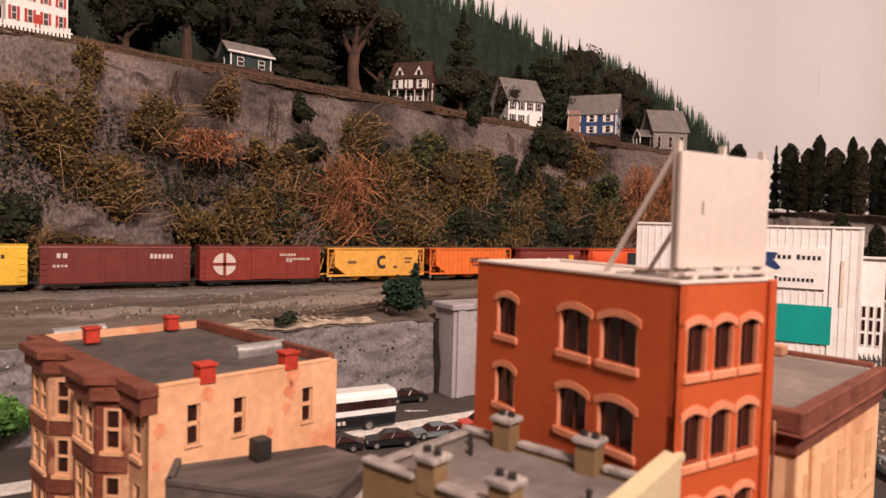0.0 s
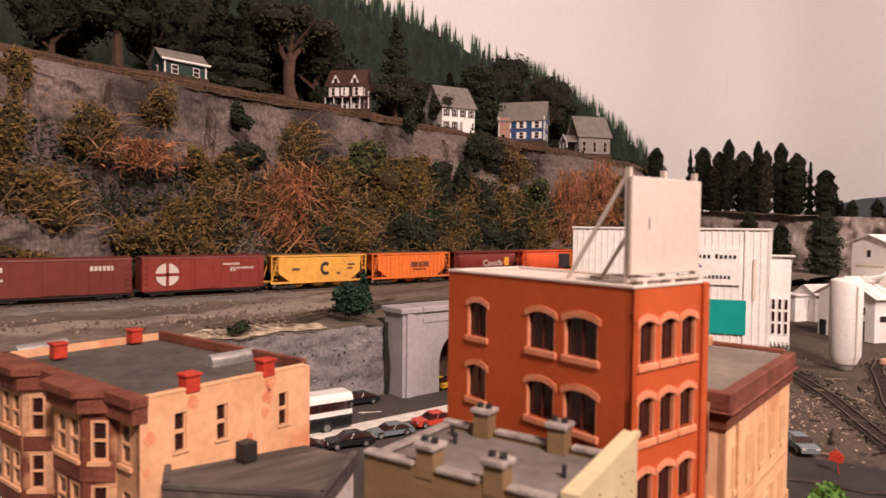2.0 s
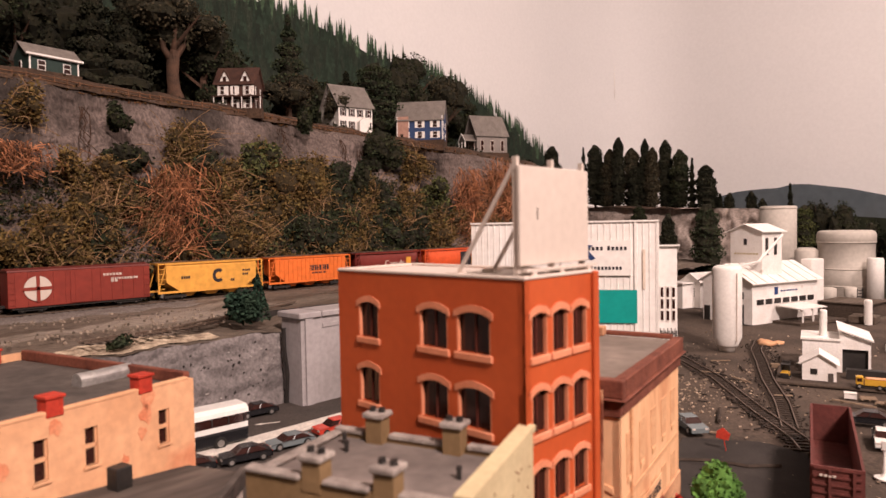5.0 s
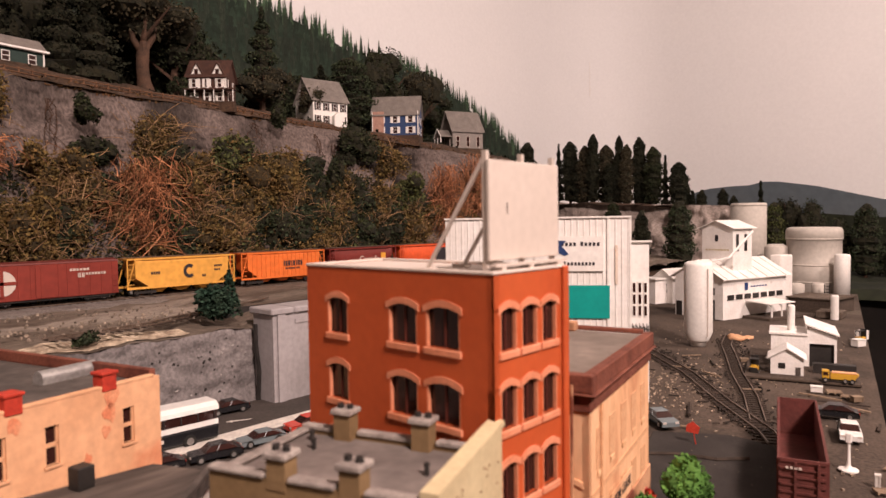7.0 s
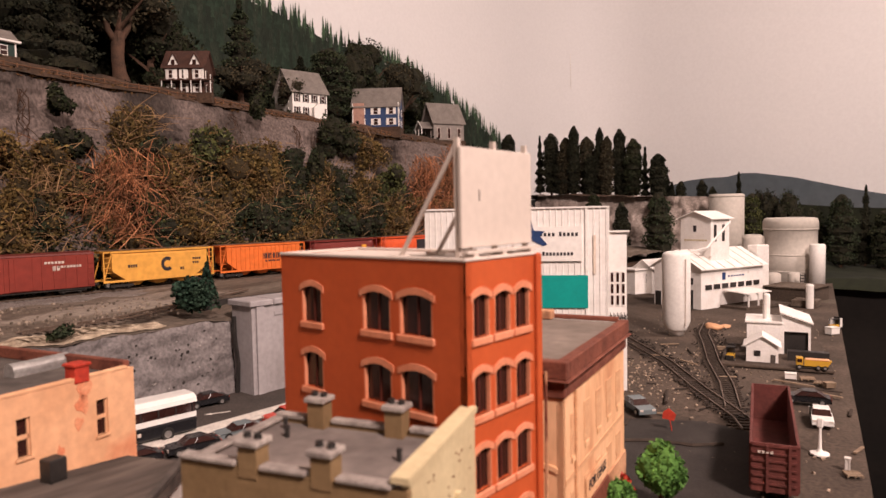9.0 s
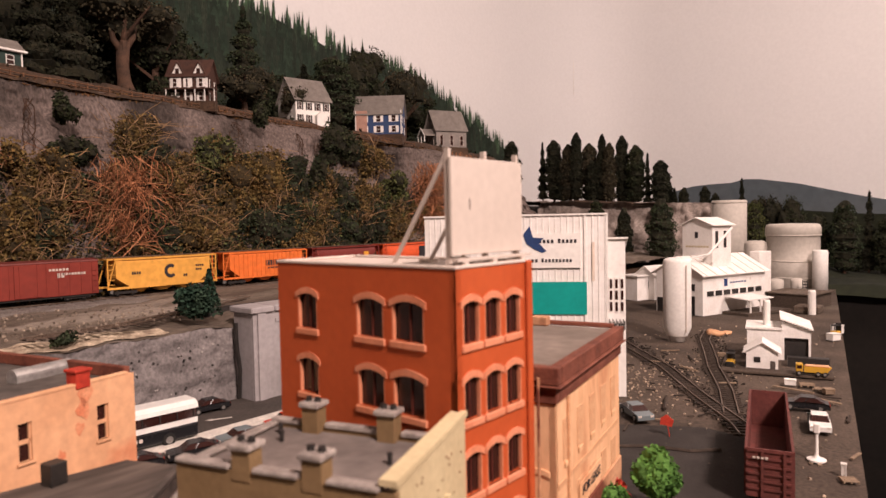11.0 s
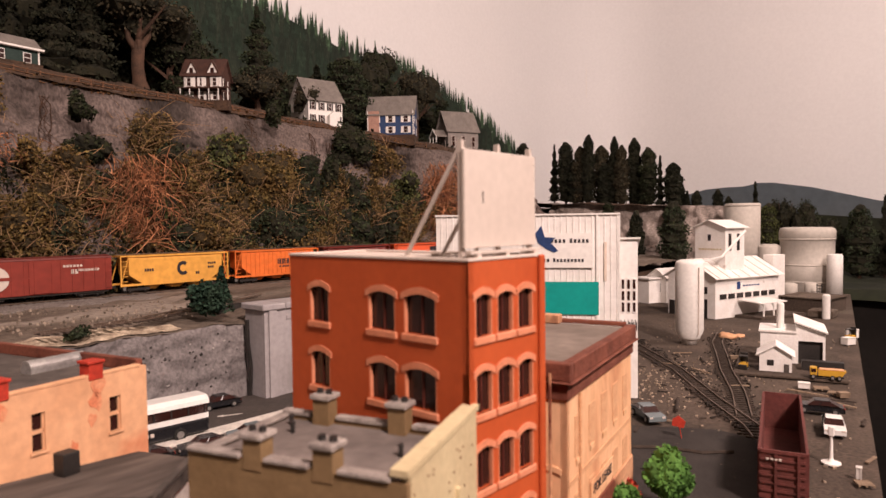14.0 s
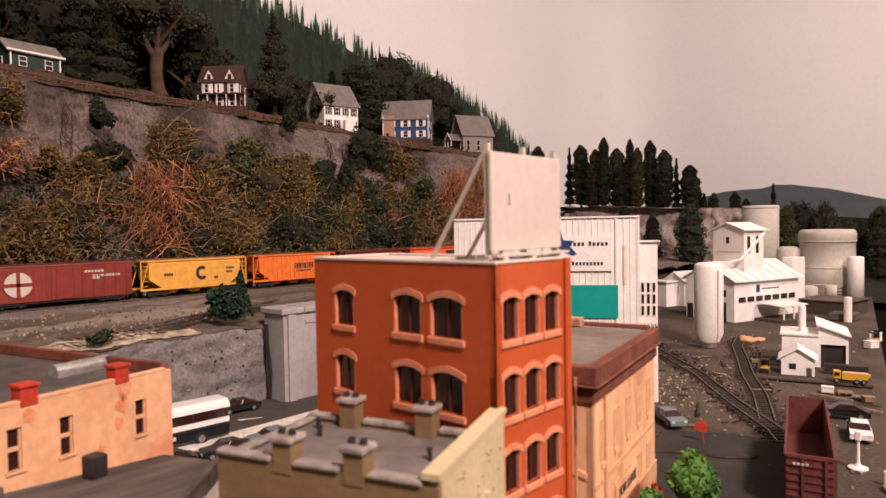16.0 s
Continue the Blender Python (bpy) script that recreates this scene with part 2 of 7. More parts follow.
grid("ground", 80, 260, yard, M["yard_dirt"], "dark dusty dirt yard with pale litter", "ground")
bm = bmesh_new()
box(bm, -0.60, -0.497, -0.9, 0.75, -0.003, 0.0012)
box(bm, -0.475, -0.15, -0.9, 0.45, -0.003, 0.0010)
solo("road", bm, M["asphalt"], "dark grey asphalt street with a white arrow", "road", "structure")
bm = bmesh_new()
prism(bm, [(-0.15, 0.20), (0.05, 0.20), (0.034, 0.40), (-0.016, 0.497), (-0.06, 0.505), (-0.15, 0.455)], -0.003, 0.0011)
solo("road", bm, mat("dark_asphalt", (0.022, 0.018, 0.016), (0.034, 0.028, 0.025), 30, 0.9, 0.3, vary=0.2, fine=20), "dark asphalt apron beside the open railcar", "road", "structure")
bm = bmesh_new()
box(bm, -0.497, -0.475, -0.9, 0.75, -0.003, 0.0035, bevel=0.0006)
solo("pavement", bm, M["pavement"], "white-painted pavement beside the street", "pavement", "structure")

# retaining wall below the tracks
def wall_face(u, v):
    y = -0.95 + 1.221 * u
    k = 0.007 * fbm(y * 16, v * 2.5) + 0.005 * fbm(y * 50, v * 7, 4.0)
    return (-0.602 + k * min(1, 3 * v + 0.3) - 0.012 * v, y, (0.098 + 0.006 * fbm(y * 12, 9.0)) * v)


grid("wall_retaining", 260, 24, wall_face, M["rock_wall"], "rough grey plaster retaining wall", "wall")
rnd = random.Random(88)
# Pits are dark lumps on the surface; their shade is in the colour.
for nm, tone, count in (("dark_pits", mat("pit_shadow", (0.020, 0.017, 0.016), (0.035, 0.030, 0.028), 90, 0.95, 0.3), 150), ("plaster_chips", mat("plaster_chip", (0.42, 0.39, 0.37), (0.30, 0.27, 0.25), 90, 0.9, 0.3), 34)):
    bm = bmesh_new()
    for i in range(count):
        u, v = rnd.uniform(0.55, 0.99), rnd.betavariate(2.0, 1.6)
        p = Vector(wall_face(u, v))
        k = rnd.uniform(0.0007, 0.0021)
        box(bm, -0.0012, 0.0006, -k, k * rnd.uniform(0.4, 1.0), -k * rnd.uniform(0.4, 1.0), k * 0.8, pose(p.x, p.y, p.z, rnd.uniform(0, 90), rnd.uniform(-12, 12), rnd.uniform(-12, 12)))
    solo(nm, bm, tone, "dark specks for shaded pits, and pale chips, over the plaster wall", "chips", "stuff")


def shelf(u, v):
    y = -1.2 + 3.1 * v
    x = -0.612 - 0.49 * u
    z = 0.098 + 0.006 * fbm(y * 12, 9.0) * (1 - u) + 0.016 * min(1, u * 3) + 0.002 * fbm(x * 40, y * 40)
    if y > 0.26:
        z = z + 0.01 * min(1, (y - 0.26) * 20) * (1 - u)
    return (x, y, z - 0.0)


grid("ground", 40, 260, shelf, M["gravel_brown"], "brown gravel shelf that carries the tracks", "ground")
bm = bmesh_new()
box(bm, -1.1, -0.64, -1.2, 1.9, 0.0, 0.085)
solo("ground", bm, M["soil"], "solid bench under the tracks", "ground", "structure")

# cliff
CL_Y0, CL_Y1 = -1.15, 1.95


def cliff(u, v):
    y = CL_Y0 + (CL_Y1 - CL_Y0) * u
    bulge = 0.03 * fbm(y * 3.1, v * 1.2, 2.2) + 0.024 * fbm(y * 9, v * 5, 7.7) + 0.014 * abs(fbm(y * 26, v * 13, 1.7)) - 0.03 * max(0, fbm(y * 14, v * 2.5, 5.5) - 0.25)
    fade = min(1, v * 6) * min(1, (1 - v) * 8 + 0.25)
    x = -1.05 - 0.14 * v ** 1.3 + bulge * fade
    z = 0.108 + (rim_z(y) - 0.108) * v + 0.012 * fbm(y * 15, v * 8, 3.3) * fade
    drop = max(0.0, (y - 1.72) / 0.23)
    return (x, y, z - 0.2 * drop * v)


grid("cliff", 620, 120, cliff, M["rock"], "grey rock cliff with ledges and dark cracks", "cliff")


def plateau(u, v):
    y = CL_Y0 + (CL_Y1 - CL_Y0) * v
    x = -1.185 - 0.57 * u
    drop = max(0.0, (y - 1.72) / 0.23)
    return (x, y, rim_z(y) - 0.2 * drop + 0.024 * min(1, u * 0.57 / 0.045) + 0.04 * u + 0.006 * fbm(x * 12, y * 12) - (0.004 if u == 0 else 0))


grid("hilltop", 30, 200, plateau, M["soil"], "brown earth on the cliff top", "ground")

# second, lower bluff across the valley
def bluff(u, v):
    x = -1.25 + 0.72 * u
    st = 0.0 if v < 0.5 else 0.05
    z = (0.31 - 0.03 * u) * v
    return (x, 1.98 + st + 0.06 * v + 0.02 * fbm(x * 14, v * 4) + 0.012 * fbm(x * 40, v * 12), z + 0.006 * fbm(x * 20, v * 9, 2.0))


M["bluff_stone"] = mat("bluff_stone", (0.40, 0.335, 0.30), (0.30, 0.25, 0.22), 12, 0.9, 0.8, vary=0.2, fine=14, stain_or_shade=(0.12, 0.095, 0.08), stain_or_shade_at=0.66)
grid("cliff", 120, 30, bluff, M["bluff_stone"], "low grey stone bluff with a ledge", "cliff")
def low_top(u, v):
    x = -1.75 + 1.08 * u
    return (x, 2.05 + 1.24 * v, 0.312 - 0.03 * max(0, (u - 0.4) / 0.6) - 0.14 * max(0, u - 0.93) / 0.07 + 0.010 * fbm(u * 9, v * 9))


grid("hilltop", 40, 40, low_top, M["soil"], "brown earth on the low bluff", "ground")


def field(u, v):
    x, y = -0.95 + 1.75 * u, 2.12 + 1.17 * v
    return (x, y, 0.012 + max(0, -0.22 - x) * 0.2 * min(1, v * 3) + 0.008 * fbm(x * 8, y * 8) - (0.03 if v == 0 else 0))


grid("ground", 60, 40, field, M["meadow_paint"], "dark green rough field beyond the mill", "ground")

# sky wall with a coved corner
def sky(u, v):
    L1, L2, R = 4.8, 3.2, 0.5
    arc = R * math.pi / 2
    s = u * (L1 + arc + L2)
    if s < L1:
        x, y = -1.76, -2.0 + s
    elif s < L1 + arc:
        a = (s - L1) / R
        x, y = -1.76 + R * (1 - math.cos(a)), -2.0 + L1 + R * math.sin(a)
    else:
        x, y = -1.76 + R + (s - L1 - arc), -2.0 + L1 + R
    return (x, y, -0.2 + 2.2 * v)


grid("backdrop", 160, 4, sky, M["sky_wall"], "pale pinkish painted sky wall with a curved corner", "backdrop")
bm = bmesh_new()
tube(bm, [(-1.646, 3.112, 0.93), (-1.648, 3.114, 1.08), (-1.651, 3.117, 1.22)], 0.0016, 4)
solo("trim", bm, M["white"], "thin white hairline crack on the sky wall", "crack", "structure")
bm = bmesh_new()
box(bm, -1.9, 3.2, -2.2, 3.6, 2.0, 2.05)
solo("ceiling", bm, M["ceiling"], "plain off-white ceiling", "ceiling", "structure")
bm = bmesh_new()
box(bm, -1.9, 3.2, -2.2, 3.6, -1.05, -1.0)
solo("floor", bm, M["room_dark"], "dark floor beside the layout", "floor", "structure")
for nm, d in (("wall_east", (3.1, 3.2, -2.2, 3.6)), ("wall_south", (-1.9, 3.2, -2.3, -2.2)), ("wall_north", (-1.9, 3.2, 3.5, 3.6)), ("wall_west", (-2.0, -1.9, -2.3, 3.6))):
    bm = bmesh_new()
    box(bm, *d, -1.0, 2.0)
    solo(nm, bm, M["ceiling"], "plain room wall", "wall", "structure")

# dark skirts that carry the layout down to the floor
for nm, poly in (("bench_skirt", [(-1.9, -1.19), (0.09, -1.19), (0.09, 0.39), (edge_x(3.25) - 0.02, 3.25), (-1.75, 3.25)]), ("bench_skirt", [(-0.3, 2.16), (0.79, 2.16), (0.79, 3.28), (-0.3, 3.28)])):
    bm = bmesh_new()
    prism(bm, poly, -1.0, -0.062 if poly[0][0] < -1 else -0.022)
    solo(nm, bm, M["room_dark"], "dark painted skirt under the layout", "fascia", "structure")


# ---- town buildings ----
def facade(parent, m, w, h, holes, th, material, name="wall", label="", z_low=0.0):
    """A wall of local width and height with openings (x0, x1, z0, z1) cut through; its front looks along local -y."""
    xs = sorted({0.0, w, *[q for o in holes for q in o[:2]]})
    zs = sorted({z_low, h, *[q for o in holes for q in o[2:4]]})
    full = {}
    for i in range(len(xs) - 1):
        for k in range(len(zs) - 1):
            cx, cz = (xs[i] + xs[i + 1]) / 2, (zs[k] + zs[k + 1]) / 2
            full[i, k] = not any(o[0] < cx < o[1] and o[2] < cz < o[3] for o in holes)
    bm = bmesh_new()
    vd = {}

    def v(i, k, s):
        if (i, k, s) not in vd:
            vd[i, k, s] = bm.verts.new(m @ Vector((xs[i], th * s, zs[k])))
        return vd[i, k, s]

    for (i, k), f_ in full.items():
        if not f_:
            continue
        bm.faces.new((v(i, k, 0), v(i + 1, k, 0), v(i + 1, k + 1, 0), v(i, k + 1, 0)))
        bm.faces.new((v(i, k + 1, 1), v(i + 1, k + 1, 1), v(i + 1, k, 1), v(i, k, 1)))
        for di, dk, a, b in ((-1, 0, (i, k), (i, k + 1)), (1, 0, (i + 1, k + 1), (i + 1, k)), (0, -1, (i + 1, k), (i, k)), (0, 1, (i, k + 1), (i + 1, k + 1))):
            if not full.get((i + di, k + dk), False):
                bm.faces.new((v(*a, 0), v(*b, 0), v(*b, 1), v(*a, 1)))
    return part(name, bm, material, parent, label)


def arch_window(parent, m, x0, x1, z0, z1, rise, trim, sash, glass, d=0.0010, lintel=0.0034, sill=0.0036, bars=1):
    """A segment-headed window: lintel, sill and sash as parts of the window, with the pane set back."""
    cx, w = (x0 + x1) / 2, x1 - x0
    arcs = [(-1 + 2 * i / 8) for i in range(9)]
    low = [(cx + a * (w / 2 + 0.0016), z1 - rise + rise * (1 - a * a)) for a in arcs]
    high = [(x, z + lintel) for x, z in low]
    bm = bmesh_new()
    rings = [[m @ Vector((x, y, z)) for x, z in low + high[::-1]] for y in (-d, 0.0015)]
    for (a, b), (a2, b2), (c, e), (c2, e2) in zip(zip(rings[0][:9], rings[0][17:8:-1]), zip(rings[0][1:9], rings[0][16:8:-1]), zip(rings[1][:9], rings[1][17:8:-1]), zip(rings[1][1:9], rings[1][16:8:-1])):
        vs = [bm.verts.new(p) for p in (a, a2, b2, b, c, c2, e2, e)]
        for q in ((0, 1, 2, 3), (7, 6, 5, 4), (3, 2, 6, 7), (1, 0, 4, 5), (0, 3, 7, 4), (2, 1, 5, 6)):
            bm.faces.new([vs[i] for i in q])
    bmesh.ops.remove_doubles(bm, verts=bm.verts, dist=1e-6)
    win = part("window", bm, trim, parent, "arched pale lintel over a dark pane")
    bm = bmesh_new()
    box(bm, x0 - 0.0013, x1 + 0.0013, -d - 0.0006, 0.0015, z0 - sill, z0, m, bevel=0.0004)
    part("window_sill", bm, trim, win)
    bm = bmesh_new()
    for a, b in ((x0, x0 + 0.0008), (x1 - 0.0008, x1)):
        box(bm, a, b, 0.0001, 0.0022, z0, z1, m)
    part("window_frame", bm, trim, win)
    bm = bmesh_new()
    pts = [(x, z) for x, z in low]
    rings = [[m @ Vector((x, y, z)) for x, z in pts + [(x1, z1 + 0.001), (x0, z1 + 0.001)]] for y in (0.0004, 0.0022)]
    ring_solid(bm, rings)
    part("spandrel", bm, sash, win)
    bm = bmesh_new()
    box(bm, x0, x1, 0.0026, 0.0034, z0, z1, m)
    part("pane", bm, glass, win)
    if bars:
        bm = bmesh_new()
        box(bm, cx - 0.0004, cx + 0.0003, 0.0018, 0.0026, z0, z1, m)
        part("sash_bar", bm, sash, win)
    return win


# tall orange corner building
ob = thing("corner_building", pose(-0.002, 0.001, 0), "tall orange brick corner building with pale arched window heads", "building")
L_M, R_M = pose(-0.1345, 0, 0), pose(0, 0, 0, 0, 0, 90)
ROWS_N = 5
lw = [(a, b, 0.1765 - 0.0368 * k, 0.1965 - 0.0368 * k) for k in range(ROWS_N) for a, b in ((0.0180, 0.0350), (0.0670, 0.0870), (0.0930, 0.1145))]
rw = [(a, b, 0.1775 - 0.0362 * k, 0.1975 - 0.0362 * k) for k in range(ROWS_N) for a, b in ((0.0048, 0.0180), (0.0220, 0.0355), (0.0395, 0.0530))]
facade(ob, L_M, 0.1345, 0.213, lw, 0.004, M["orange"])
facade(ob, R_M, 0.061, 0.213, rw, 0.004, M["orange"])
for o in lw:
    arch_window(ob, L_M, *o, 0.0032, M["orange_trim"], M["sash"], M["dark_glass"], d=0.0005, bars=2)
for o in rw:
    arch_window(ob, R_M, *o, 0.003, M["orange_trim"], M["sash"], M["dark_glass"], d=0.0006)
one_box("wall", M["orange"], ob, -0.1345, -0.1305, 0.004, 0.061, 0, 0.213)
one_box("wall", M["orange"], ob, -0.1305, -0.004, 0.057, 0.061, 0, 0.213)
one_box("roof", M["card"], ob, -0.1305, -0.004, 0.004, 0.057, 0.2110, 0.2132, label="off-white plastic flat roof")
bm = bmesh_new()
for d in ((-0.1350, 0.0006, -0.0006, 0.0036), (-0.1350, 0.0006, 0.0574, 0.0616), (-0.1350, -0.1309, 0.0036, 0.0574), (-0.0036, 0.0006, 0.0036, 0.0574)):
    box(bm, *d, 0.213, 0.2146, bevel=0.0004)
part("coping", bm, M["card"], ob, "pale grey worn coping")
bm = bmesh_new()
box(bm, 0.0, 0.0022, 0.0572, 0.0618, 0, 0.214, bevel=0.0006)
part("corner_pilaster", bm, M["orange"], ob)
one_box("inner_floor", M["sash"], ob, -0.1305, -0.004, 0.004, 0.057, 0.001, 0.003)

# blank billboard on that roof
bb = thing("billboard", pose(-0.0085, 0.0055, 0.2133, 0, 0, 0), "blank off-white billboard panel on raking struts", "billboard")
bm = bmesh_new()
box(bm, -0.0008, 0.0012, 0.0, 0.0595, 0.0057, 0.0522, bevel=0.0003)
part("panel", bm, M["card"], bb)
for y in (0.0006, 0.0290, 0.0570):
    bm = bmesh_new()
    box(bm, -0.0034, -0.0008, y, y + 0.002, 0.0, 0.0564)
    part("post", bm, M["card"], bb)
    bm = bmesh_new()
    tube(bm, [(-0.0024, y + 0.001, 0.0537), (-0.039, y + 0.001, 0.0005)], 0.0012, 4)
    part("strut", bm, M["card"], bb)
    bm = bmesh_new()
    box(bm, -0.0445, -0.036, y - 0.002, y + 0.004, 0, 0.0016)
    part("foot", bm, M["card"], bb)
one_box("walkway", M["card"], bb, 0.0012, 0.0055, -0.001, 0.061, 0.0030, 0.0042)
for y in (0.004, 0.027, 0.052):
    one_box("bracket", M["card"], bb, -0.0034, 0.0055, y, y + 0.003, 0.0, 0.0030)
bm = bmesh_new()
box(bm, 0.0012, 0.0014, 0.0135, 0.0143, 0.0272, 0.0327)
part("scuff", bm, M["roof_grey"], bb)

# peach apartment building with a bow-windowed front
T = pose(-0.238, -0.153, 0, 0, 0, 14)
tan = thing("apartment_building", T, "peach plaster apartment building with stained brown bay windows", "building")
TW, TD, TH = 0.212, 0.132, 0.137
S_M = pose(0, 0, 0, 0, 0, 90)
side = []
for x, z0, z1 in ((0.022, 0.098, 0.122), (0.052, 0.098, 0.121), (0.103, 0.096, 0.119), (0.022, 0.045, 0.068), (0.103, 0.045, 0.068), (0.070, 0.064, 0.080)):
    side.append((x, x + (0.0085 if z0 > 0.09 else 0.0075), z0, z1))
facade(tan, S_M, TD, TH - 0.002, side, 0.004, M["peach"], label="stained peach plaster side wall")
for o in side:
    bm = bmesh_new()
    box(bm, o[0], o[1], 0.0024, 0.0032, o[2], o[3], S_M)
    win = part("window", bm, M["dark_glass"], tan)
    bm = bmesh_new()
    box(bm, o[0], o[1], 0.0012, 0.0026, (o[2] + o[3]) / 2 - 0.0012, (o[2] + o[3]) / 2 + 0.0012, S_M)
    for a in (o[0], o[1] - 0.0012):
        box(bm, a, a + 0.0012, 0.0012, 0.0026, o[2], o[3], S_M)
    part("window_frame", bm, M["peach"], win)
    bm = bmesh_new()
    box(bm, o[0] - 0.001, o[1] + 0.0012, -0.0012, 0.001, o[2] - 0.0016, o[2], S_M)
    part("window_sill", bm, M["peach"], win)
one_box("wall", M["peach"], tan, -TW, -TW + 0.004, 0, TD, 0, TH)
one_box("wall", M["brown_brick"], tan, -TW + 0.004, -0.0041, TD - 0.004, TD, 0, TH - 0.006)
# street front: two canted bays between flat brick strips
F_M = pose(-TW, 0, 0)
flat_holes = []
for k in range(3):
    z0 = 0.092 - 0.041 * k
    flat_holes += [(0.0955, 0.1085, z0, z0 + 0.026), (0.189, 0.202, z0, z0 + 0.026)]
facade(tan, F_M, TW - 0.0001, TH - 0.016, [o for o in flat_holes], 0.004, M["peach_stone"], label="stained peach stone front")


def sash_window(parent, m, x0, x1, z0, z1, trim):
    bm = bmesh_new()
    box(bm, x0, x1, 0.002, 0.003, z0, z1, m)
    w = part("window", bm, M["dark_glass"], parent)
    bm = bmesh_new()
    zm = (z0 + z1) / 2
    for d in ((x0, x1, z0, z0 + 0.0016), (x0, x1, z1 - 0.0016, z1), (x0, x0 + 0.0016, z0 + 0.0016, z1 - 0.0016), (x1 - 0.0016, x1, z0 + 0.0016, z1 - 0.0016), (x0 + 0.0016, x1 - 0.0016, zm - 0.0007, zm + 0.0007)):
        box(bm, d[0], d[1], 0.0, 0.0019, d[2], d[3], m)
    part("window_frame", bm, trim, w)
    bm = bmesh_new()
    box(bm, x0 - 0.0015, x1 + 0.0015, -0.002, 0.0, z0 - 0.0025, z0, m)
    part("window_sill", bm, trim, w)
    return w


for o in flat_holes:
    sash_window(tan, F_M, *o, M["peach"])
for bx in (0.020, 0.112):
    for s, (ox, oy, rz, w) in enumerate(((bx, 0.0, -40, 0.021), (bx + 0.0161, -0.0135, 0, 0.040), (bx + 0.0561, -0.0135, 40, 0.021))):
        bmx = F_M @ pose(ox, oy, 0, 0, 0, rz)
        wins = []
        for k in range(3):
            z0 = 0.092 - 0.041 * k
            wins += [(0.005, w - 0.005, z0, z0 + 0.026)] if s != 1 else [(0.004, 0.018, z0, z0 + 0.026), (0.022, 0.036, z0, z0 + 0.026)]
        facade(tan, bmx, w, TH - 0.014, wins, 0.003, M["peach_stone"], name="bay_wall")
        for o in wins:
            sash_window(tan, bmx, *o, M["peach"])
        for k in range(3):
            bm = bmesh_new()
            z0 = 0.092 - 0.041 * k
            box(bm, 0.001, w - 0.001, -0.0012, 0.0, z0 - 0.0125, z0 - 0.003, bmx)
            part("brick_panel", bm, M["brown_brick"], tan)
    bm = bmesh_new()
    poly = [(bx - 0.005, 0.003), (bx + 0.0135, -0.0175), (bx + 0.0585, -0.0175), (bx + 0.078, 0.003)]
    prism(bm, poly, TH - 0.0139, TH - 0.004, F_M)
    prism(bm, [(x, y * 1.15 - 0.001) for x, y in poly], TH - 0.0039, TH + 0.001, F_M)
    part("bay_cornice", bm, M["brown_brick"], tan, "dark brown moulded cornice")
bm = bmesh_new()
box(bm, -TW - 0.002, 0.001, -0.005, 0.0045, TH - 0.0159, TH - 0.006)
box(bm, -TW - 0.003, 0.002, -0.007, 0.0045, TH - 0.0058, TH)
part("cornice", bm, M["brown_brick"], tan, "dark brown front cornice")
one_box("roof", M["roof_dark"], tan, -TW + 0.004, -0.004, 0.0046, TD - 0.004, TH - 0.009, TH - 0.006, label="dark felt flat roof")
bm = bmesh_new()
box(bm, -TW + 0.004, -0.0046, TD - 0.004, TD + 0.001, TH - 0.006, TH + 0.0022, bevel=0.0006)
part("parapet", bm, M["brown_brick"], tan)
bm = bmesh_new()
box(bm, -0.0045, 0.0004, 0.005, TD - 0.0045, TH - 0.002, TH - 0.0002, bevel=0.0003)
part("coping", bm, M["peach"], tan)
for nm, x, y in (("chimney", -0.004, 0.035), ("chimney", -0.004, 0.094), ("chimney", -TW + 0.034, 0.028), ("chimney", -TW + 0.012, 0.101)):
    ch = one_box(nm, M["red_clay"], tan, x - 0.005, x + 0.005, y - 0.005, y + 0.005, TH - 0.004, TH + 0.0065, bevel=0.0005, label="bright red clay chimney block")
    bm = bmesh_new()
    box(bm, x - 0.006, x + 0.006, y - 0.006, y + 0.006, TH + 0.0065, TH + 0.0085, bevel=0.0004)
    part("cap", bm, M["red_clay"], ch)
for x0, y0, ang in ((-0.068, 0.090, 92), (-TW - 0.008, 0.012, 98)):
    sk = bmesh_new()
    q = pose(x0, y0, TH - 0.006, 0, 0, ang)
    extrude_yz(sk, [(-0.0055, 0.0), (0.0055, 0.0)] + [(0.0055 * math.cos(a * 0.314), 0.0035 + 0.0055 * math.sin(a * 0.314)) for a in range(11)], 0.0, 0.042, q)
    part("roof_vent", sk, M["silver"], tan, "silver ridge ventilator")

# rusty runs below the chimneys on the side wall
M["rust_run"] = mat("rust_run", (0.56, 0.19, 0.095), (0.64, 0.31, 0.17), 90, 0.8, 0.1, vary=0.1)
rnd = random.Random(3)
for y, z, r in ((0.094, 0.120, 0.0055), (0.091, 0.108, 0.0035), (0.035, 0.127, 0.004), (0.078, 0.094, 0.003), (0.095, 0.130, 0.006), (0.006, 0.11, 0.004), (0.004, 0.09, 0.003)):
    bm = bmesh_new()
    pts = [(y + r * rnd.uniform(0.5, 1.1) * math.cos(a * 0.628), z + 1.5 * r * rnd.uniform(0.5, 1.1) * math.sin(a * 0.628)) for a in range(10)]
    extrude_yz(bm, pts, 0.0001, 0.0003)
    part("rust_stain", bm, M["rust_run"], tan)

# low dark-roofed shop between them
shop = thing("low_shop", Matrix(), "low shop with a dark weathered felt roof and white front", "building")
SP = [(-0.206, -0.147), (-0.142, -0.083), (-0.187, -0.036), (-0.226, -0.052), (-0.233, -0.138)]
bm = bmesh_new()
prism(bm, SP, 0.0, 0.083)
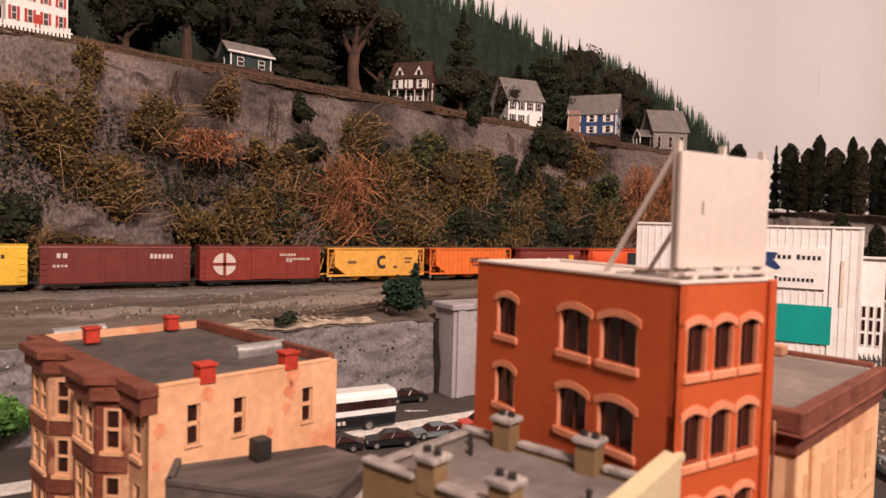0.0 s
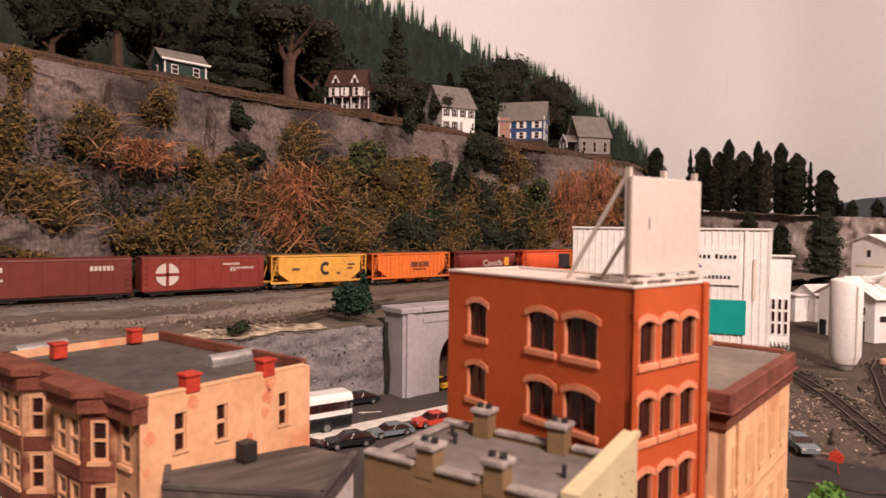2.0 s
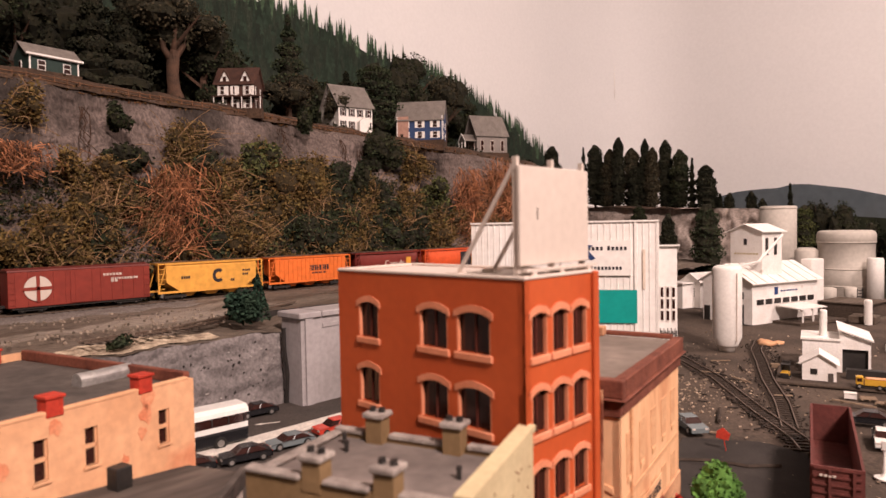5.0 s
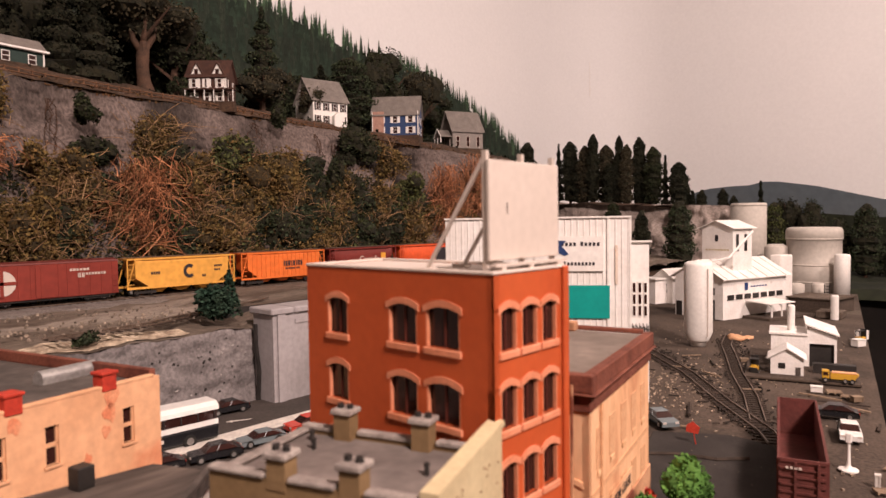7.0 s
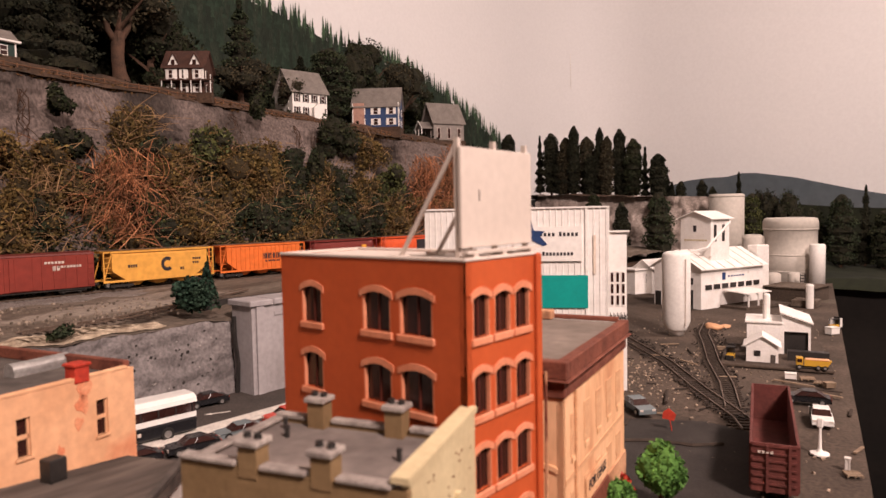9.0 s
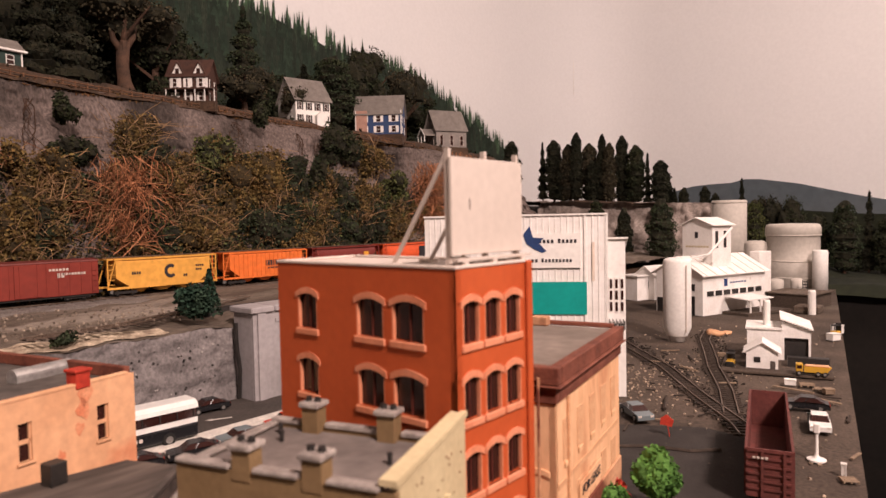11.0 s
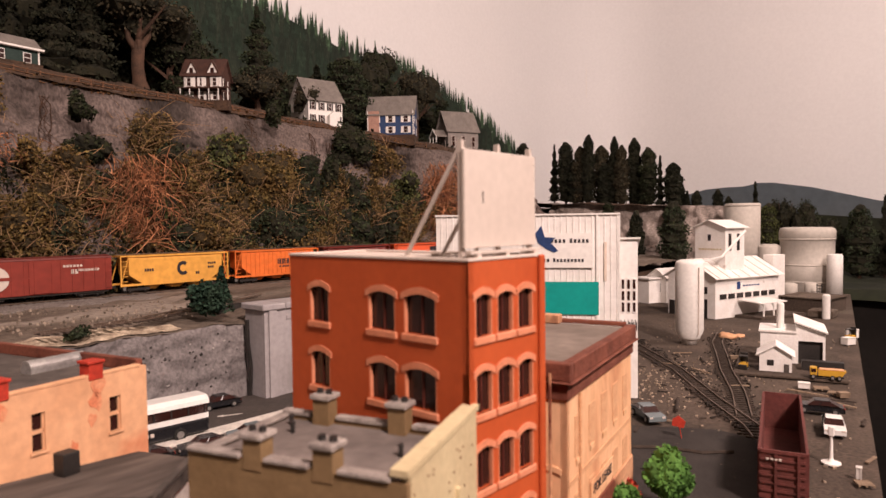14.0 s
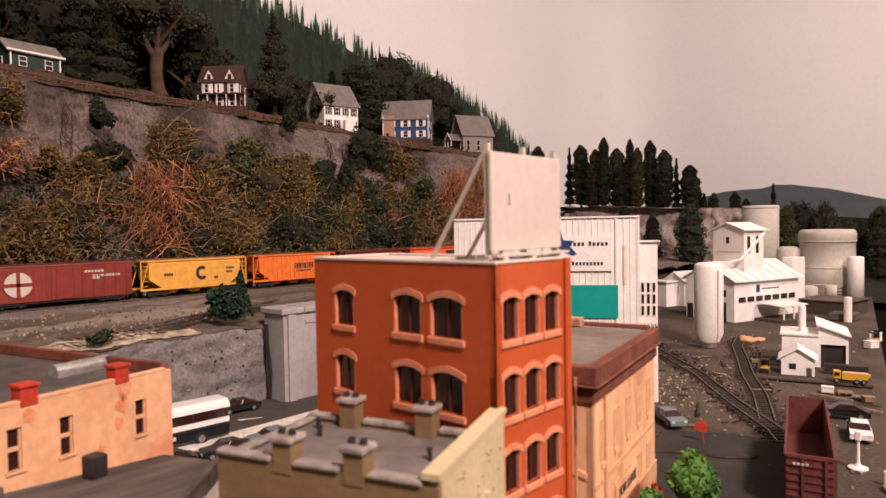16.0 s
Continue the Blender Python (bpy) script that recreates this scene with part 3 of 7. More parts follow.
part("wall", bm, M["mill_white_front"], shop, "off-white front wall")


bm = bmesh_new()
prism(bm, [(x + (x + 0.195) * 0.04, y + (y + 0.09) * 0.04) for x, y in SP], 0.0832, 0.0905)
part("roof", bm, mat("streaked_felt", (0.040, 0.032, 0.028), (0.115, 0.092, 0.078), 26, 0.9, 0.4, vary=0.2, stretch=(1, 0.16, 1), stain_or_shade=(0.22, 0.18, 0.15), stain_or_shade_at=0.63), shop, "dark streaked felt roof")
for a, b_ in ((0, 1), (1, 2), (4, 0)):
    bm = bmesh_new()
    (ax, ay), (cx, cy) = SP[a], SP[b_]
    ln, an_ = math.hypot(cx - ax, cy - ay), math.degrees(math.atan2(cy - ay, cx - ax))
    box(bm, -0.002, ln + 0.002, -0.0022, 0.0016, 0.0906, 0.0945, pose(ax, ay, 0, 0, 0, an_), bevel=0.0006)
    part("parapet", bm, M["roof_dark"], shop)
bm = bmesh_new()
box(bm, -0.005, 0.005, -0.005, 0.005, 0.0906, 0.1035, pose(-0.221, -0.094, 0, 0, 0, 14), bevel=0.0006)
part("roof_hatch", bm, M["black"], shop, "black box vent")

# khaki building with a stepped parapet in front of the orange one
C = pose(-0.078, -0.0955, 0, 0, 0, 17.5)
kh = thing("khaki_shop_building", C, "khaki brick building with grey coped parapets and chimneys", "building")
CW, CD, CH = 0.104, 0.068, 0.132
one_box("roof", M["roof_grey"], kh, 0.003, CW - 0.004, 0.003, CD - 0.003, CH - 0.004, CH, label="grey gritty flat roof")
one_box("wall", M["khaki"], kh, 0, CW, 0, 0.003, 0, CH + 0.004)
one_box("wall", M["khaki"], kh, 0, 0.003, 0.003, CD, 0, CH + 0.001)
one_box("wall", M["khaki"], kh, 0.003, CW - 0.004, CD - 0.003, CD, 0, CH + 0.002)
bm = bmesh_new()
extrude_yz(bm, [(0.003, 0), (CD + 0.003, 0), (CD + 0.003, CH + 0.013), (0.003, CH + 0.0075)], CW - 0.004, CW)
part("party_wall", bm, M["cream"], kh, "pitted cream side wall")
bm = bmesh_new()
extrude_yz(bm, [(-0.001, CH + 0.007), (CD + 0.004, CH + 0.013), (CD + 0.004, CH + 0.0155), (-0.001, CH + 0.0095)], CW - 0.0065, CW + 0.001)
part("coping", bm, M["cream"], kh, "smooth cream sloping coping")
rnd = random.Random(5)
for i in range(34):
    y, z = rnd.uniform(0.005, CD - 0.002), rnd.uniform(CH - 0.035, CH + 0.003)
    bm = bmesh_new()
    box(bm, CW - 0.0002, CW + 0.0003, y, y + 0.0008, z, z + 0.0007)
    part("pit", bm, M["brown_brick"], kh)
for x0, x1 in ((0.0, 0.0285), (0.040, 0.0615), (0.0745, CW - 0.0065)):
    bm = bmesh_new()
    box(bm, x0, x1, -0.0015, 0.0045, CH + 0.004, CH + 0.0062, bevel=0.0006)
    part("coping", bm, M["coping"], kh, "worn grey coping stone")
bm = bmesh_new()
box(bm, -0.001, 0.0045, 0.0045, CD, CH + 0.001, CH + 0.0028, bevel=0.0005)
part("coping", bm, M["coping"], kh)
for a, b in ((0.0, 0.018), (0.032, 0.062), (0.074, CW - 0.007)):
    bm = bmesh_new()
    box(bm, a, b, CD - 0.004, CD + 0.001, CH + 0.002, CH + 0.0045, bevel=0.0005)
    part("coping", bm, M["coping"], kh)
for x, y in ((0.0342, 0.003), (0.068, 0.003), (0.026, CD - 0.004), (0.068, CD - 0.004)):
    ch = one_box("chimney", M["khaki"], kh, x - 0.0045, x + 0.0045, y - 0.0035, y + 0.0045, CH, CH + 0.0125)
    one_box("cap", M["coping"], ch, x - 0.0058, x + 0.0058, y - 0.005, y + 0.006, CH + 0.0125, CH + 0.0152, bevel=0.0006)
    for dx in (-0.0026, 0.0026):
        bm = bmesh_new()
        lathe(bm, x + dx, y + 0.0005, [(0.0017, CH + 0.0152), (0.0015, CH + 0.0170), (0.0017, CH + 0.0173)], 10)
        part("chimney_pot", bm, M["black"], ch, "sooty black chimney pot")
for x, y in ((0.020, 0.046), (0.083, 0.036), (0.012, 0.056)):
    bm = bmesh_new()
    lathe(bm, x, y, [(0.0011, CH), (0.0011, CH + 0.004), (0.0014, CH + 0.0042), (0.0012, CH + 0.0055)], 8)
    part("vent_pipe", bm, M["black"], kh, "stubby dark vent pipe")
# a small grey gable against its side
bm = bmesh_new()
extrude_yz(bm, [(0.010, 0.085), (0.034, 0.085), (0.022, 0.113)], CW, CW + 0.020)
part("side_gable", bm, M["portal"], kh, "small grey gabled roof")
one_box("downpipe", M["cream"], kh, CW, CW + 0.002, 0.045, 0.048, 0.0, 0.118)
for x in (0.012, 0.050, 0.085):
    sash_window(kh, Matrix(), x - 0.006, x + 0.006, 0.090, 0.112, M["khaki"])

# peach building to let, brown cornice
N = pose(-0.010, 0.101, 0, 0, 0, 12)
le = thing("brown_cornice_building", N, "peach brick building with a heavy brown cornice and a to-let sign", "building")
NH, ND, NW = 0.149, 0.158, 0.075
one_box("wall", M["tan_brick"], le, -NW, 0, 0, 0.004, 0, NH - 0.012)
Q = pose(0, 0, 0, 0, 0, 90)
facade(le, Q, ND, NH - 0.012, [], 0.004, M["tan_brick"], label="peach brick wall with bricked-up windows")
M["pale_patch"] = mat("pale_peach_patch", (0.70, 0.44, 0.25), (0.62, 0.36, 0.19), 90, 0.8, 0.1, vary=0.1)
M["faded_brick"] = mat("faded_brick", (0.56, 0.30, 0.16), (0.62, 0.36, 0.20), 45, 0.8, 0.15, vary=0.08, stretch=(1, 1, 3))
for i in range(5):
    for k in range(2):
        x, z = 0.014 + 0.029 * i, 0.088 - 0.048 * k
        bm = bmesh_new()
        box(bm, x, x + 0.014, -0.0004, 0.0, z, z + 0.026, Q, bevel=0.0002)
        bw = part("blind_window", bm, M["faded_brick"], le, "bricked-up window")
        bm = bmesh_new()
        box(bm, x + 0.002, x + 0.011, -0.0010, -0.0004, z - 0.0045, z - 0.0005, Q, bevel=0.0003)
        part("window_sill", bm, M["pale_patch"], bw)
# a stained belt between the storeys and a dirty foot
bm = bmesh_new()
box(bm, 0.004, ND - 0.004, -0.0005, 0.0, 0.0735, 0.0775, Q, bevel=0.0002)
part("belt_course", bm, M["faded_brick"], le)
bm = bmesh_new()
box(bm, 0.060, ND, -0.0016, 0.0, 0.0, 0.046, Q, bevel=0.0005)
part("brick_plinth", bm, M["peach_stone"], le, "stained brick plinth")
for k in range(2):
    arch_window(le, pose(-NW, 0, 0), 0.058, 0.070, 0.060 - 0.045 * k, 0.084 - 0.045 * k, 0.002, M["tan_brick"], M["sash"], M["dark_glass"])
one_box("wall", M["tan_brick"], le, -NW, -NW + 0.004, 0.004, ND, 0, NH - 0.012)
one_box("wall", M["tan_brick"], le, -NW + 0.004, -0.004, ND - 0.004, ND, 0, NH - 0.012)
one_box("roof", M["tan_roof"], le, -NW, -0.003, 0.003, ND - 0.004, NH - 0.006, NH - 0.0012, label="dark felt flat roof")
for dz0, dz1, o in ((NH - 0.022, NH - 0.0122, 0.0016), (NH - 0.0121, NH - 0.0107, 0.0052), (NH - 0.0106, NH, 0.0034)):
    bm = bmesh_new()
    box(bm, -NW - o, o, -o, 0.0038, dz0, dz1, bevel=0.0006)
    box(bm, -0.0038, o, 0.0038, ND + o, dz0, dz1, bevel=0.0006)
    part("cornice", bm, M["brown_brick"], le, "dark red-brown moulded cornice")
bm = bmesh_new()
box(bm, -NW + 0.004, -0.0039, ND - 0.003, ND + 0.002, NH - 0.0012, NH + 0.0022, bevel=0.0005)
part("back_parapet", bm, M["brown_brick"], le)
bm = bmesh_new()
box(bm, -NW + 0.006, -NW + 0.020, ND - 0.012, ND - 0.0035, NH - 0.0011, NH + 0.0065, bevel=0.0008)
part("chimney", bm, M["peach_stone"], le, "stained peach chimney stub")
for y in (0.0225,):
    bm = bmesh_new()
    tube(bm, [(0.0012, y, 0), (0.0012, y, NH - 0.022)], 0.0010, 6)
    part("downpipe", bm, M["faded_brick"], le)
bm = bmesh_new()
tube(bm, [(-0.0085, -0.0050, 0), (-0.0085, -0.0050, NH - 0.006)], 0.0010, 6)
part("downpipe", bm, M["peach_stone"], le)
bm = bmesh_new()
lathe(bm, -0.045, 0.022, [(0.004, NH - 0.003), (0.004, NH + 0.001), (0.002, NH + 0.003), (0.003, NH + 0.006)], 10)
part("roof_fan", bm, M["black"], le)
bm = bmesh_new()
box(bm, 0.0009, 0.0014, 0.044, 0.098, 0.0505, 0.0635)
sg = part("sign_board", bm, M["tan_brick"], le, "to-let sign with dark letters")
letters("FOR LEASE", 0.0092, M["ink"], sg, pose(0.0017, 0.0710, 0.0540) @ Matrix(((0, 0, 1, 0), (1, 0, 0, 0), (0, 1, 0, 0), (0, 0, 0, 1))))

# grey portal block at the end of the retaining wall
def portal_block():
    p = thing("tunnel_portal", pose(-0.565, 0.268, 0), "smooth grey concrete tunnel portal with an arched mouth", "portal")
    arc = [(0.115 + 0.05 * math.cos(math.pi * i / 12), 0.045 + 0.045 * math.sin(math.pi * i / 12)) for i in range(13)]
    # front face round the arch, as a ring of quads
    bm = bmesh_new()
    top = 0.118
    for x0, x1 in ((-0.004, 0.0),):
        left = [(0.0, 0.0), (0.065, 0.0), (0.065, 0.045), (0.0, 0.045)]
        extrude_yz(bm, left, x0, x1)
        extrude_yz(bm, [(0.165, 0.0), (0.32, 0.0), (0.32, 0.045), (0.165, 0.045)], x0, x1)
        extrude_yz(bm, [(0.0, 0.045)] + [(0.065, 0.045)] + [(0.0, top)], x0, x1)
        for (a, b), (c, d) in zip(arc, arc[1:]):
            t0, t1 = (a - 0.065) / 0.1, (c - 0.065) / 0.1
            extrude_yz(bm, [(a, b), (0.32 * t0, top), (0.32 * t1, top), (c, d)], x0, x1)
        extrude_yz(bm, [(0.165, 0.045), (0.32, 0.045), (0.32, top)], x0, x1)
    bmesh.ops.remove_doubles(bm, verts=bm.verts, dist=1e-5)
    part("front", bm, M["portal"], p)
    one_box("side", M["portal"], p, -0.045, -0.0045, 0, 0.006, 0, 0.118)
    bm = bmesh_new()
    box(bm, -0.05, 0.004, -0.004, 0.032, 0.118, 0.1265, bevel=0.0015)
    box(bm, -0.05, 0.004, 0.033, 0.32, 0.118, 0.1265, bevel=0.0015)
    part("cap", bm, M["portal"], p)
    bm = bmesh_new()
    box(bm, 0.0002, 0.0028, 0.006, 0.018, 0, 0.118)
    box(bm, 0.0002, 0.0014, 0.035, 0.30, 0.104, 0.109)
    part("moulding", bm, M["portal"], p)
    one_box("tunnel_back", M["black"], p, -0.12, -0.115, 0.0, 0.32, 0, 0.118)


portal_block()
# Black strip painted in for the shade of the joint beside the portal.
bm = bmesh_new()
tube(bm, [(-0.597, 0.2640, 0.0), (-0.595, 0.2650, 0.04), (-0.598, 0.2630, 0.075), (-0.600, 0.2640, 0.104)], 0.0030, 5)
solo("wall_gap", bm, M["black"], "black strip for the shaded gap between the rough wall and the portal", "gap", "structure")


# ---- paper mill ----
def corrugated(bm, m, w, h, z0=0.0, pitch=0.0073, d=0.0009, th=0.003):
    pts = []
    n = int(w / pitch)
    for i in range(n):
        x = -w + i * w / n
        pts += [(x, 0.0), (x + w / n * 0.72, 0.0), (x + w / n * 0.78, -d), (x + w / n * 0.94, -d)]
    pts += [(0.0, 0.0), (0.0, th), (-w, th)]
    rings = [[m @ Vector((x, y, z)) for x, y in pts] for z in (z0, h)]
    ring_solid(bm, rings)


def gable(parent, m, w, d, eave, peak, wall, roof, over=0.004):
    """Walls with gable ends and two roof slabs; local x across, y along the ridge."""
    bm = bmesh_new()
    poly = [(0, 0), (w, 0), (w, eave), (w / 2, peak), (0, eave)]
    ring_solid(bm, [[m @ Vector((x, y, z)) for x, z in poly] for y in (0, d)])
    part("wall", bm, wall, parent)
    th = 0.0018
    k = (peak - eave) / (w / 2)
    for sgn in (0, 1):
        bm = bmesh_new()
        a, b = (-over, w / 2) if sgn == 0 else (w + over, w / 2)
        za, zb = eave - over * k + 0.0002, peak + 0.0002
        ring_solid(bm, [[m @ Vector(p) for p in ((a, y, za), (b, y, zb), (b, y, zb + th), (a, y, za + th))] for y in (-over, d + over)])
        part("roof", bm, roof, parent)


M["mill_white"] = mat("weathered_white", (0.82, 0.79, 0.76), (0.74, 0.70, 0.66), 40, 0.75, 0.05, vary=0.05, stain_or_shade=(0.42, 0.34, 0.28), stain_or_shade_at=0.71)
M["concrete"] = mat("tank_concrete", (0.50, 0.46, 0.41), (0.45, 0.41, 0.365), 14, 0.7, 0.03, vary=0.05, stain_or_shade=(0.33, 0.29, 0.25), stain_or_shade_at=0.66)
mill = thing("paper_mill_hall", pose(-0.200, 0.554, 0, 0, 0, 31) @ Matrix.Diagonal((1.07, 1.07, 1.0, 1.0)), "tall white corrugated mill hall with a company sign", "building")
bm = bmesh_new()
corrugated(bm, Matrix(), 0.222, 0.240)
part("wall", bm, M["white_siding"], mill, "white corrugated front wall")
one_box("wall", M["white_siding"], mill, -0.003, 0.0, 0.0031, 0.085, 0, 0.236)
one_box("wall", M["white_siding"], mill, -0.222, -0.219, 0.0031, 0.085, 0, 0.236)
one_box("wall", M["white_siding"], mill, -0.219, -0.003, 0.082, 0.085, 0, 0.236)
one_box("roof", M["white_siding"], mill, -0.219, -0.003, 0.0031, 0.082, 0.228, 0.231)
one_box("corner_trim", M["white"], mill, 0.0, 0.0024, -0.0012, 0.085, 0, 0.2405)
one_box("corner_trim", M["white"], mill, -0.026, -0.0235, -0.0021, -0.0012, 0, 0.2395)
one_box("eave_trim", M["white"], mill, -0.223, 0.0024, -0.0024, 0.0, 0.2402, 0.2424)
sign = one_box("sign_board", M["white"], mill, -0.112, -0.030, -0.0032, -0.0014, 0.172, 0.217, label="white sign board with dark lettering bars")
# the lettering and the emblem stand as plain bars and a plain blue shape
for x0, x1, z, h in ((-0.080, -0.0605, 0.2045, 0.0055), (-0.057, -0.033, 0.2045, 0.0055), (-0.099, -0.080, 0.1795, 0.0050), (-0.077, -0.039, 0.1795, 0.0050)):
    n = max(3, int((x1 - x0) / 0.0042))
    for i in range(n):
        xx = x0 + (x1 - x0) * i / n
        one_box("letter_bar", M["ink"], sign, xx, xx + (x1 - x0) / n * 0.62, -0.0037, -0.0033, z, z + h * (1.0 if i == 0 else 0.8))
bm = bmesh_new()
ring_solid(bm, [[Vector((x + 0.013, y, z - 0.002)) for x, z in ((-0.104, 0.229), (-0.100, 0.214), (-0.087, 0.213), (-0.093, 0.207), (-0.084, 0.196), (-0.089, 0.194), (-0.099, 0.199), (-0.108, 0.206), (-0.112, 0.218))] for y in (-0.0040, -0.0034)])
part("emblem", bm, M["ink_blue"], mill, "plain dark blue emblem shape")
one_box("teal_panel", M["teal"], mill, -0.128, -0.023, -0.0026, -0.0010, 0.111, 0.1535, label="teal painted wall panel")
one_box("rust_patch", mat("rust_wash", (0.66, 0.50, 0.38), (0.74, 0.66, 0.58), 60, 0.8, 0.05, stretch=(1, 1, 0.2)), mill, -0.0165, -0.0135, -0.0022, -0.0010, 0.155, 0.205)
# narrow annex beside the hall with tall barred windows
bm = bmesh_new()
ring_solid(bm, [[Vector((x, y, z)) for y, z in ((0.012, 0), (0.075, 0), (0.075, 0.178), (0.012, 0.206))] for x in (0.0026, 0.024)])
part("annex_wall", bm, M["white_siding"], mill)
bm = bmesh_new()
ring_solid(bm, [[Vector((x, y, z)) for y, z in ((0.008, 0.2085), (0.080, 0.1765), (0.080, 0.1785), (0.008, 0.2105))] for x in (0.001, 0.027)])
part("annex_roof", bm, M["white"], mill)
for i in range(3):
    x = 0.0050 + 0.0066 * i
    f_ = one_box("annex_window", M["white"], mill, x - 0.0006, x + 0.0036, 0.0108, 0.0118, 0.112, 0.158)
    for k in range(3):
        one_box("pane", M["dark_glass"], f_, x, x + 0.003, 0.0103, 0.0107, 0.1135 + 0.015 * k, 0.1255 + 0.015 * k)
for i in range(14):
    x = 0.004 + 0.0014 * i
    one_box("scrawl", M["black"], mill, x, x + 0.0008 + 0.0003 * (i % 3), 0.0112, 0.0117, 0.086 + 0.003 * (i % 4), 0.103 - 0.003 * (i % 3))
for i in range(9):
    y = 0.016 + 0.0062 * i
    one_box("scrawl", M["black"], mill, 0.0242, 0.0247, y, y + 0.003, 0.086 + 0.003 * (i % 4), 0.104 - 0.003 * (i % 3))

m2 = thing("machine_hall", pose(-0.343, 1.343, 0, 0, 0, -19), "white mill hall with a gabled roof and window strip", "building")
G2 = pose(-0.138, 0, 0)
gable(m2, G2, 0.138, 0.24, 0.099, 0.1374, M["mill_white"], M["mill_white"], 0.010)
for i in range(7):
    y = 0.014 + 0.031 * i
    wn = one_box("window", M["white"], m2, 0.0002, 0.0010, y - 0.001, y + 0.025, 0.0445, 0.0585)
    one_box("pane", M["black"], wn, 0.0011, 0.0016, y, y + 0.024, 0.0455, 0.0575)
for i in range(6):
    y = 0.10 + 0.011 * i
    one_box("letter_bar", M["ink_blue"], m2, 0.0002, 0.0010, y, y + 0.007, 0.072, 0.0755)
one_box("emblem", M["ink_blue"], m2, 0.0002, 0.0010, 0.078, 0.090, 0.066, 0.084)
one_box("door", M["black"], m2, -0.040, -0.022, -0.0012, -0.0002, 0.0, 0.045, label="dark doorway")
one_box("window", M["black"], m2, -0.032, -0.022, -0.0012, -0.0002, 0.058, 0.074)
one_box("door", M["black"], m2, -0.134, -0.117, -0.0012, -0.0002, 0.0, 0.035)
cp = bmesh_new()
box(cp, 0.003, 0.065, 0.075, 0.172, 0.0382, 0.0405, pose(0, 0, 0.003, 0, 4, 0))
part("canopy", cp, M["mill_white"], m2, "white loading canopy")
for y in (0.093, 0.131, 0.166):
    bm = bmesh_new()
    tube(bm, [(0.060, y, 0), (0.060, y, 0.030), (0.052, y, 0.037)], 0.0022, 5)
    part("canopy_post", bm, M["white"], m2)
one_box("loading_dock", M["yard_dirt"], m2, 0.0005, 0.07, 0.07, 0.235, 0, 0.006)
for i in range(7):
    y = 0.002 + 0.037 * i
    bm = bmesh_new()
    ring_solid(bm, [[G2 @ Vector(p) for p in ((0.148, yy, 0.0958), (0.069, yy, 0.1396), (0.069, yy, 0.1404), (0.148, yy, 0.0966))] for yy in (y, y + 0.0022)])
    part("roof_seam", bm, M["card"], m2)
tw = thing("mill_tower", pose(-0.424, 1.435, 0.106, 0, 0, -19) @ Matrix.Scale(0.95, 4), "white gabled tower with an outside conveyor on the mill roof", "tower")
gable(tw, Matrix(), 0.092, 0.075, 0.115, 0.132, M["mill_white"], M["mill_white"], 0.009)
one_box("emblem", M["ink"], tw, 0.040, 0.049, -0.001, -0.0002, 0.080, 0.096)
for i in range(8):
    one_box("letter_bar", M["cream"], tw, 0.012 + 0.009 * i, 0.018 + 0.009 * i, -0.001, -0.0002, 0.056, 0.060)
for y in (0.012, 0.045):
    one_box("window", M["black"], tw, 0.0922, 0.0932, y, y + 0.010, 0.055, 0.098)
bm = bmesh_new()
tube(bm, [(0.098, 0.07, 0.105), (0.096, -0.02, 0.040), (0.07, -0.05, 0.03)], 0.0035, 5)
part("conveyor", bm, M["mill_white"], tw)

an = thing("low_annex", pose(-0.615, 1.60, 0, 0, 0, -19), "low white lean-to beside the mill hall", "shed")
gable(an, Matrix(), 0.06, 0.20, 0.075, 0.095, M["mill_white"], M["mill_white"], 0.008)
one_box("window", M["black"], an, 0.02, 0.04, -0.001, -0.0002, 0.03, 0.055)
an2 = thing("low_annex", pose(-0.640, 1.56, 0, 0, 0, -19), "low white lean-to with a flat roof", "shed")
one_box("wall", M["mill_white"], an2, 0, 0.05, 0, 0.1, 0, 0.068)
one_box("roof", M["mill_white"], an2, -0.006, 0.056, -0.006, 0.106, 0.0682, 0.072)


def tank(name, x, y, prof, material, label, bands=(), seg=28):
    t = thing(name, pose(x, y, 0), label, "tank")
    bm = bmesh_new()
    lathe(bm, 0, 0, prof, seg)
    part("shell", bm, material, t, smooth=False)
    for r, z in bands:
        bm = bmesh_new()
        lathe(bm, 0, 0, [(r, z), (r + 0.0016, z + 0.001), (r + 0.0016, z + 0.004), (r, z + 0.005)], seg)
        part("band", bm, material, t)
    for p in t.children:
        for f_ in p.data.polygons:
            f_.use_smooth = abs(f_.normal.z) < 0.7
    return t


t1 = tank("digester_tank", -0.277, 1.005, [(0.014, 0.0), (0.015, 0.008), (0.019, 0.010), (0.020, 0.014), (0.0255, 0.026), (0.0258, 0.150), (0.024, 0.155), (0.018, 0.158)], M["white"], "tall white cylindrical digester with a tapered foot")
bm = bmesh_new()
tube(bm, [(0.022, -0.014, 0.02), (0.023, -0.015, 0.145)], 0.0014, 5)
part("ladder_rail", bm, M["card"], t1)
tank("silo", -0.486, 2.02, [(0.0535, 0.0), (0.0535, 0.284), (0.051, 0.286)], M["concrete"], "tall grey concrete silo", ((0.0535, 0.276),))
